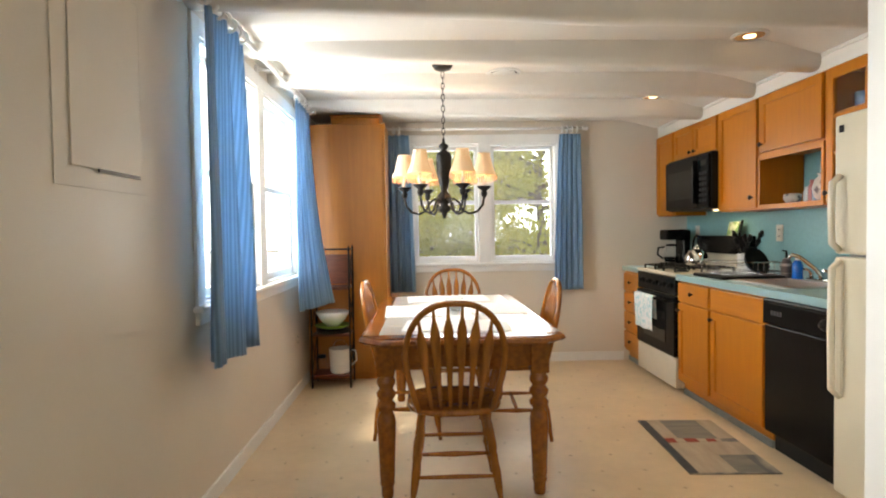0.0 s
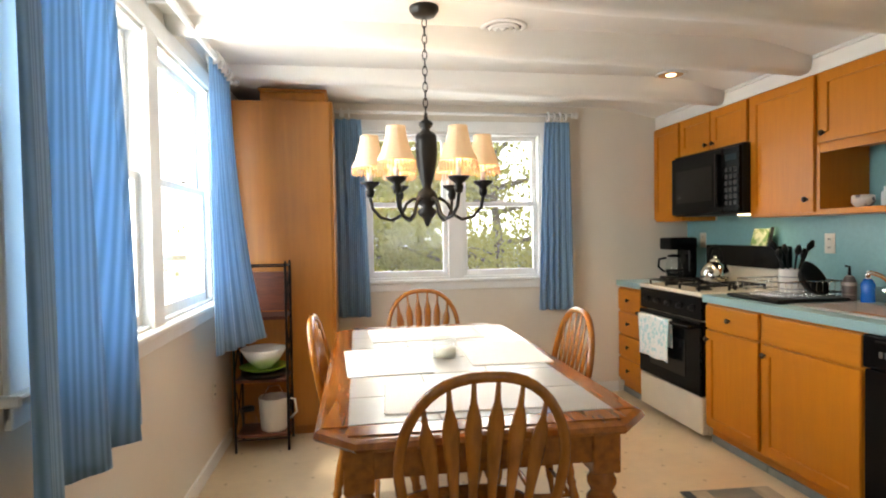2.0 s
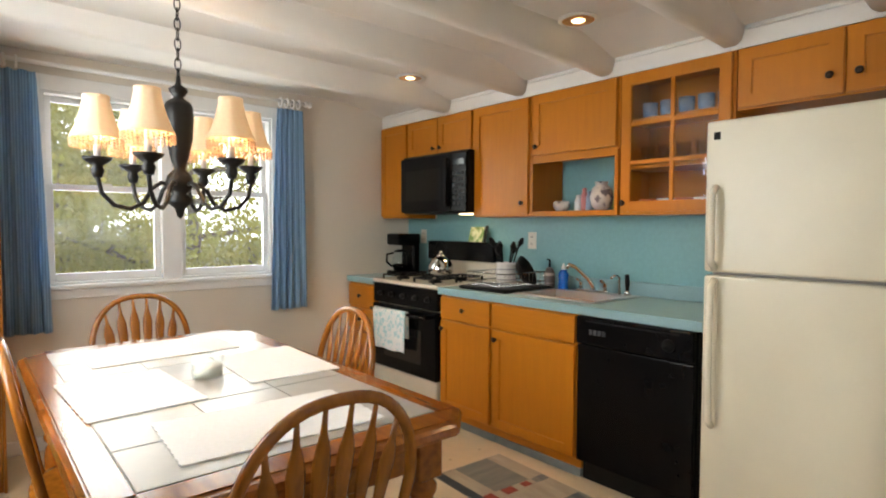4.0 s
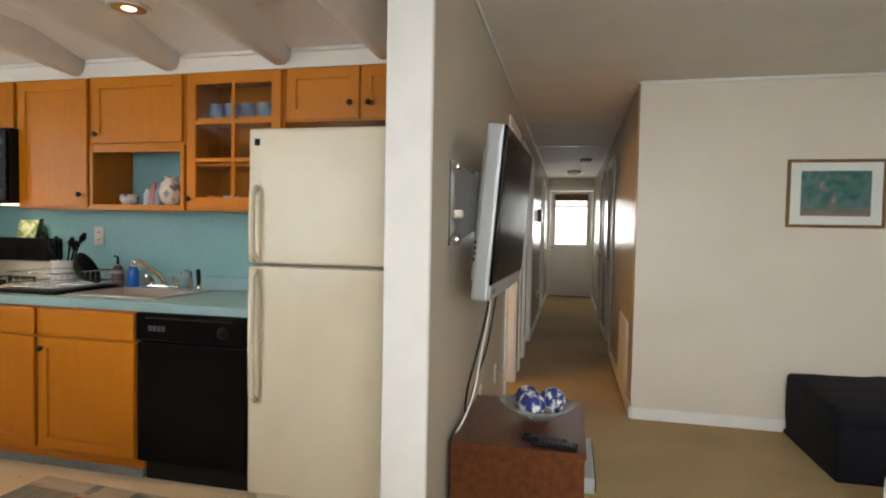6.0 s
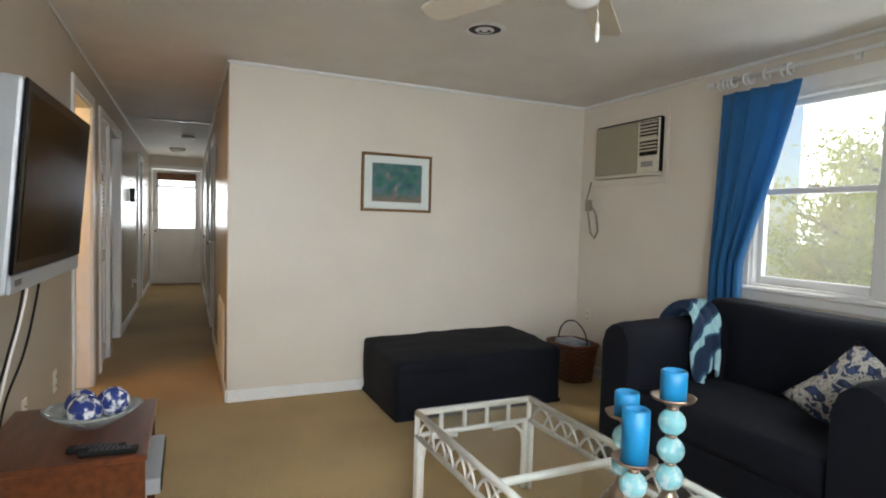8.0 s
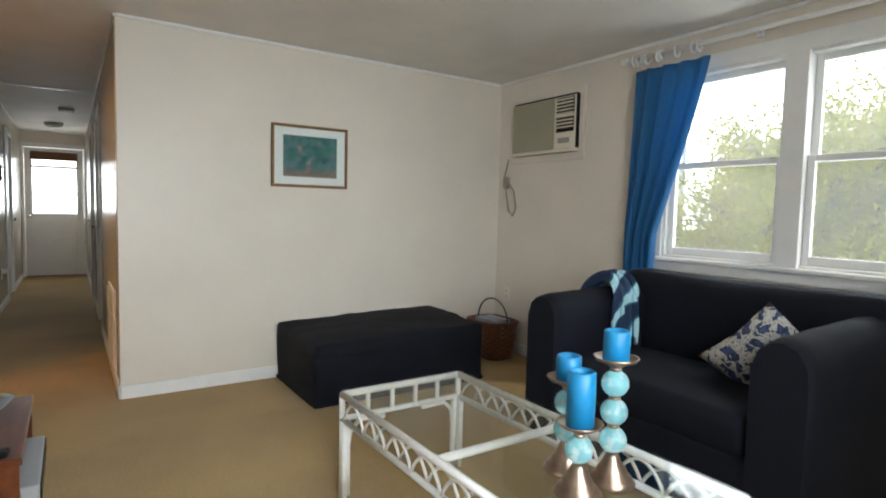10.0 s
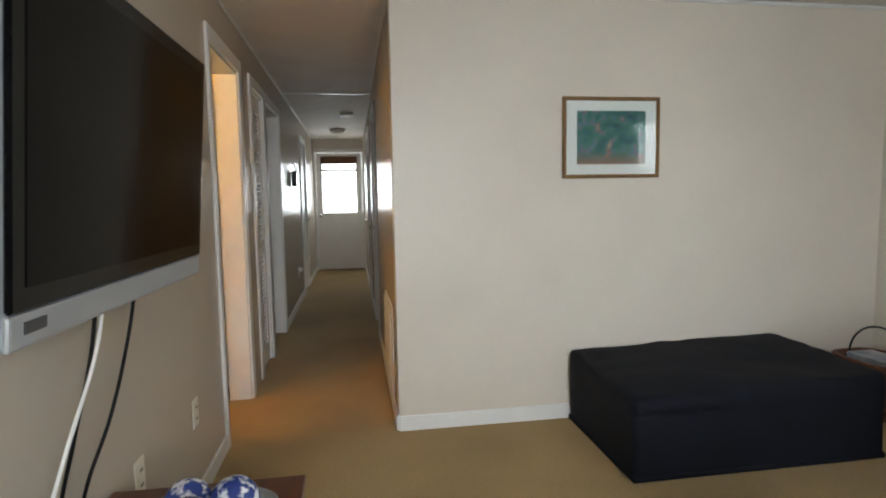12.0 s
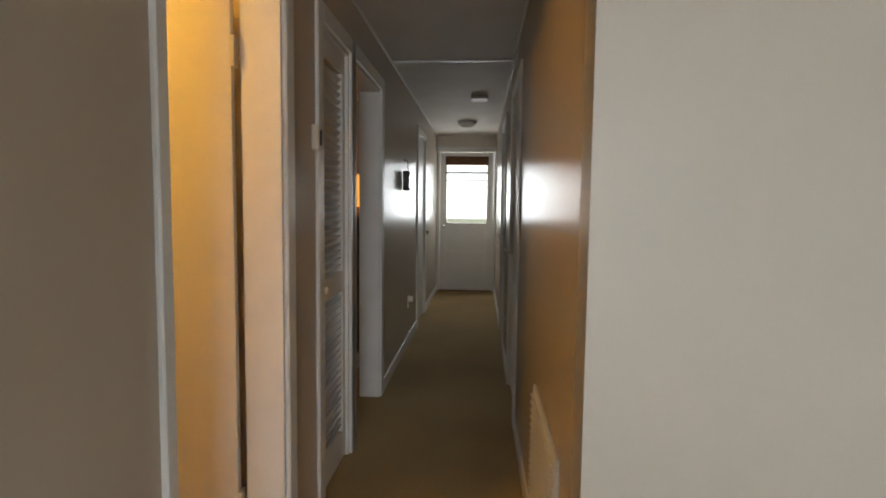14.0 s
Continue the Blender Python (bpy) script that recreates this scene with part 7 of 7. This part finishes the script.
part("blind_top", block(-0.03, -0.008, 0.08, 0.72, 1.90, 2.03, bev=0.004), BLIND, bd)
part("blind_roll", block(-0.035, -0.008, 0.08, 0.72, 1.77, 1.80, bev=0.006), BLIND, bd)
for k in range(3):
    part("blind_fold", block(-0.028, -0.010, 0.085, 0.715, 1.812 + 0.042 * k, 1.824 + 0.042 * k, bev=0.003), BLIND, bd)
part("door_handle", turned(lathe([(0.012, 0), (0.012, 0.03), (0.026, 0.04), (0.028, 0.055), (0, 0.067)], 16), Matrix.Translation((0, 0.745, 0.98)) @ pose(0, 0, 0, 0, -90, 0)), CHROME, bd)
part("latch_bar", block(-0.012, 0.0, 0.045, 0.06, 1.10, 1.62, bev=0.003), STEEL, bd)
bar("door_frame_7", TRIM, XH - 0.016, XH, 1.712, 1.747, 0, 2.17)
bar("door_frame_8", TRIM, XH - 0.016, XH, 2.553, 2.598, 0, 2.17)
bar("door_frame_9", TRIM, XH - 0.016, XH, 1.747, 2.553, 2.098, 2.17)
bar("door_sill", BLIND, XH - 0.03, XH + 0.11, 1.747, 2.553, 0.0, 0.012, label="dark wooden threshold of the back door", category="door sill")
# small fittings
th_ = thing("thermostat", 4.545, YP, 1.565, "beige wall thermostat beside the closet door", "thermostat")
part("cover", block(-0.032, 0.032, -0.028, 0.0, -0.05, 0.05, bev=0.005), PLATE, th_)
part("dial", block(-0.01, 0.01, -0.031, -0.0275, -0.03, 0.03), BLACK_M, th_)
ln = thing("wall_lantern", 7.09, YP, 1.42, "small black hanging wall lantern with mirror glass", "lantern")
part("hook", tube([(0, -0.005, 0.26), (0, -0.04, 0.25), (0, -0.045, 0.18)], 0.004, 6), IRON, ln)
part("cage", block(-0.03, 0.03, -0.062, -0.004, 0.0, 0.17, bev=0.01), IRON, ln)
part("candle_glass", block(-0.02, 0.02, -0.066, -0.0615, 0.03, 0.14), CHROME, ln)
outlet(2.94, YP, 0.39, "y", -1, "ivory power outlet low on the wall", "outlet")
outlet(3.34, Y0, 0.50, "y", 1, "ivory power outlet above the wicker basket", "outlet")
outlet(X0, 5.56, 0.43, "x", 1, "ivory power outlet low on the window wall", "outlet")
outlet(2.33, YP, 0.42, "y", -1, "ivory power outlet beside the console", "outlet")
outlet(3.0, YP, 1.26, "y", -1, "white light switch beside the bathroom door", "switch", True)
nl = outlet(7.49, YP, 0.40, "y", -1, "power outlet with white night light", "outlet")
part("night_light", block(-0.022, 0.022, -0.05, -0.0087, 0.0, 0.05, bev=0.006), WHITE, nl)
gr = thing("return_grille", 4.12, YR, 0.36, "white return air grille low on the hall wall", "grille")
part("frame", block(-0.32, 0.32, 0.0, 0.012, -0.27, 0.27, bev=0.003), TRIM, gr)
for k in range(18):
    part("slat", turned(block(-0.29, 0.29, -0.009, 0.009, -0.002, 0.002), Matrix.Translation((0, 0.016, -0.238 + 0.028 * k)) @ pose(0, 0, 0, 35, 0, 0)), TRIM, gr)
hv = thing("smoke_alarm", 7.75, 1.965, H, "beige square ceiling alarm in the hall", "alarm")
part("case", block(-0.08, 0.08, -0.08, 0.08, -0.04, 0.0, bev=0.008), material("tan_plastic", (0.30, 0.26, 0.19), 0.5), hv)
hl = thing("hall_ceiling_light", 9.32, 2.12, H, "small round flush ceiling light in the hall", "light")
part("base", lathe([(0.12, 0), (0.12, -0.02), (0.0, -0.021)], 24), CHROME, hl)
part("glass_dome", lathe([(0.0, -0.085), (0.06, -0.075), (0.10, -0.05), (0.11, -0.022)], 24), WHITE, hl)

# bathroom and bedroom glimpsed through open doors
lamp("bathroom_bulb", "POINT", (3.42, 3.45, 2.05), 38, (1.0, 0.50, 0.07), 0.06)
bl = thing("bathroom_ceiling_light", 3.42, 3.45, H, "lit round bathroom ceiling light", "light")
part("base", lathe([(0.12, 0), (0.12, -0.015), (0.0, -0.016)], 24), TRIM, bl)
lp = thing("table_lamp", 7.35, 3.04, 0.82, "lit bedside lamp with orange shade", "lamp")
part("foot", lathe([(0.07, 0), (0.07, 0.02), (0.025, 0.05), (0.045, 0.15), (0.03, 0.30), (0.012, 0.36), (0.012, 0.5)], 20), IRON, lp)
OSH = glow("lit_orange_shade", (1.0, 0.42, 0.06), 1.6, (0.8, 0.5, 0.2))
part("shade", lathe([(0.16, 0.46), (0.12, 0.74), (0.115, 0.74), (0.155, 0.46)], 28, caps=False), OSH, lp)
lamp("bedside_bulb", "POINT", (7.35, 3.04, 1.42), 6, (1.0, 0.5, 0.15), 0.05)
ds = thing("dark_dresser", 7.45, 3.05, 0, "dark wooden dresser under the bedside lamp", "dresser")
DKW = material("espresso_wood", (0.035, 0.02, 0.014), 0.4, grain=0.3, scale=6, stretch=(1, 1, 8))
part("body", block(-0.25, 0.25, -0.25, 0.5, 0.0, 0.80, bev=0.004), DKW, ds)
part("top", block(-0.27, 0.27, -0.27, 0.52, 0.80, 0.82, bev=0.003), DKW, ds)
for k in range(3):
    d_ = part("drawer", block(-0.262, -0.25, -0.23, 0.48, 0.06 + 0.25 * k, 0.28 + 0.25 * k, bev=0.003), DKW, ds)
    part("knob", block(-0.28, -0.262, 0.10, 0.14, 0.16 + 0.25 * k, 0.19 + 0.25 * k, bev=0.004), KNOB, d_)

# ---- outside ----
GROUNDM = material("dry_grass_ground", (0.20, 0.19, 0.10), 0.95, second=(0.12, 0.14, 0.06), scale=1.2, spots=0.2)
setting("ground", block(-160, 160, -160, 160, -0.5, -0.3), GROUNDM, "dry grassy ground round the house", "ground")
LEAF = material("leaf", (0.32, 0.33, 0.06), 0.55, second=(0.52, 0.44, 0.10), scale=1.5, mix_low=0.4, mix_high=0.62, vary=0.0)
ln_ = LEAF.node_tree
thin, both = ln_.nodes.new("ShaderNodeBsdfTranslucent"), ln_.nodes.new("ShaderNodeMixShader")
both.inputs[0].default_value = 0.45
thin.inputs[0].default_value = (0.55, 0.55, 0.12, 1)
ln_.links.new(ln_.nodes["Principled BSDF"].outputs[0], both.inputs[1])
ln_.links.new(thin.outputs[0], both.inputs[2])
ln_.links.new(both.outputs[0], ln_.nodes["Material Output"].inputs[0])
BARK = material("bark", (0.20, 0.16, 0.12), 0.9, grain=0.4, scale=9, bump=0.8, bump_scale=14)


def tree(x, y, high, spread, leaves, seed, label, leaf=0.10):
    rnd = random.Random(seed)
    t = thing("tree", x, y, -0.3, label, "tree", "trees outside")
    bm = bmesh.new()
    tube([(0, 0, 0), (0.06, 0.03, high * 0.25), (-0.03, 0.08, high * 0.5), (0.05, 0.0, high * 0.78)], [0.10, 0.08, 0.06, 0.03], 10, bm)
    tips = []
    for k in range(30):
        a = rnd.uniform(0, 2 * math.pi)
        z0 = high * rnd.uniform(0.06, 0.72)
        r = spread * rnd.uniform(0.5, 1.0) * (1.05 - 0.5 * z0 / high)
        e = Vector((r * math.cos(a), r * math.sin(a), z0 + rnd.uniform(0.1, 0.9)))
        mid = Vector((e.x * 0.5, e.y * 0.5, z0 + 0.15))
        tube([(0, 0, z0), mid, e], [0.05, 0.032, 0.012], 6, bm)
        tips += [e, mid, e.lerp(mid, 0.5)]
        for q in range(3):
            f = mid.lerp(e, rnd.uniform(0.2, 0.9))
            g = f + Vector((rnd.uniform(-0.6, 0.6), rnd.uniform(-0.6, 0.6), rnd.uniform(-0.1, 0.6)))
            tube([f, f.lerp(g, 0.5) + Vector((0, 0, 0.04)), g], [0.018, 0.012, 0.006], 5, bm)
            tips += [g, f.lerp(g, 0.6)]
    part("trunk", bm, BARK, t)
    verts, faces = [], []
    for k in range(leaves):
        c = rnd.choice(tips) + Vector((rnd.gauss(0, 0.22), rnd.gauss(0, 0.22), rnd.gauss(0, 0.16)))
        s = leaf * rnd.uniform(0.5, 1.1)
        q = Euler((rnd.uniform(0, 6.3), rnd.uniform(0, 6.3), rnd.uniform(0, 6.3))).to_matrix()
        b = len(verts)
        for px, py, pz in ((-0.5, 0, 0), (0, -0.28, 0.06), (0.5, 0, 0), (0, 0.28, 0.06)):
            verts.append(tuple(c + q @ Vector((px * s, py * s, pz * s))))
        faces.append((b, b + 1, b + 2, b + 3))
    me = bpy.data.meshes.new("crown")
    me.from_pydata(verts, [], faces)
    me.materials.append(LEAF)
    cr = new("crown", me)
    cr.parent = t
    return t


tree(-0.9, 10.4, 4.2, 2.2, 25000, 3, "leafy yellow-green tree outside the kitchen window", 0.10)
tree(1.9, 10.9, 4.6, 2.3, 25000, 5, "leafy green tree outside the kitchen window", 0.10)
tree(0.6, 14.5, 4.6, 2.8, 14000, 6, "leafy tree standing behind the kitchen", 0.15)
tree(2.6, -6.4, 3.1, 1.9, 26000, 7, "yellow-green tree outside the living room window")
tree(0.9, -7.4, 4.6, 2.3, 26000, 8, "tall green tree outside the living room window")
tree(4.6, -8.5, 2.9, 2.2, 26000, 9, "low leafy tree outside the living room")
# low white slab added under the west window to brighten its view
WHITE_SLAB = material("white_roof_coating", (0.80, 0.80, 0.78), 0.7, grain=0.06, scale=4, bump=0.3, bump_scale=20)
setting("porch_roof", block(-16.0, X0 - 0.16, -1.0, 16.0, 0.60, 0.80, bev=0.02), WHITE_SLAB, "added low white slab that brightens the west window view", "roof")
# bright overcast distance
HAZE = glow("bright_overcast", (0.95, 0.98, 1.0), 3.0)
for nm, d in (("backdrop_north", (-40, 40, 60, 60.2, -2, 40)), ("backdrop_south", (-40, 40, -60.2, -60, -2, 40)), ("backdrop_west", (-60.2, -60, -40, 40, -2, 40)), ("backdrop_east", (70, 70.2, -40, 40, -2, 40))):
    setting(nm, block(*d), HAZE, "bright overcast sky in the distance", "sky")

# ---- star marks pressed into the vinyl, joined ----
bm = bmesh.new()
rnd = random.Random(4)
for i in range(16):
    for j in range(18):
        cx, cy = X0 + 0.12 + 0.225 * i + (0.1125 if j % 2 else 0), 2.75 + 0.21 * j
        if cx > 1.78 or (cx < -0.46 and cy > 5.95):
            continue
        s = 0.016
        ring = [bm.verts.new((cx + s * (1 if k % 2 == 0 else 0.36) * math.cos(math.pi * k / 4), cy + s * (1 if k % 2 == 0 else 0.36) * math.sin(math.pi * k / 4), 0.0012)) for k in range(8)]
        bm.faces.new(ring)
tagged(setting("vinyl_star_marks", bm, VINYL_MARK, "small tan star marks in the vinyl floor", "floor marks"), kind="stuff")
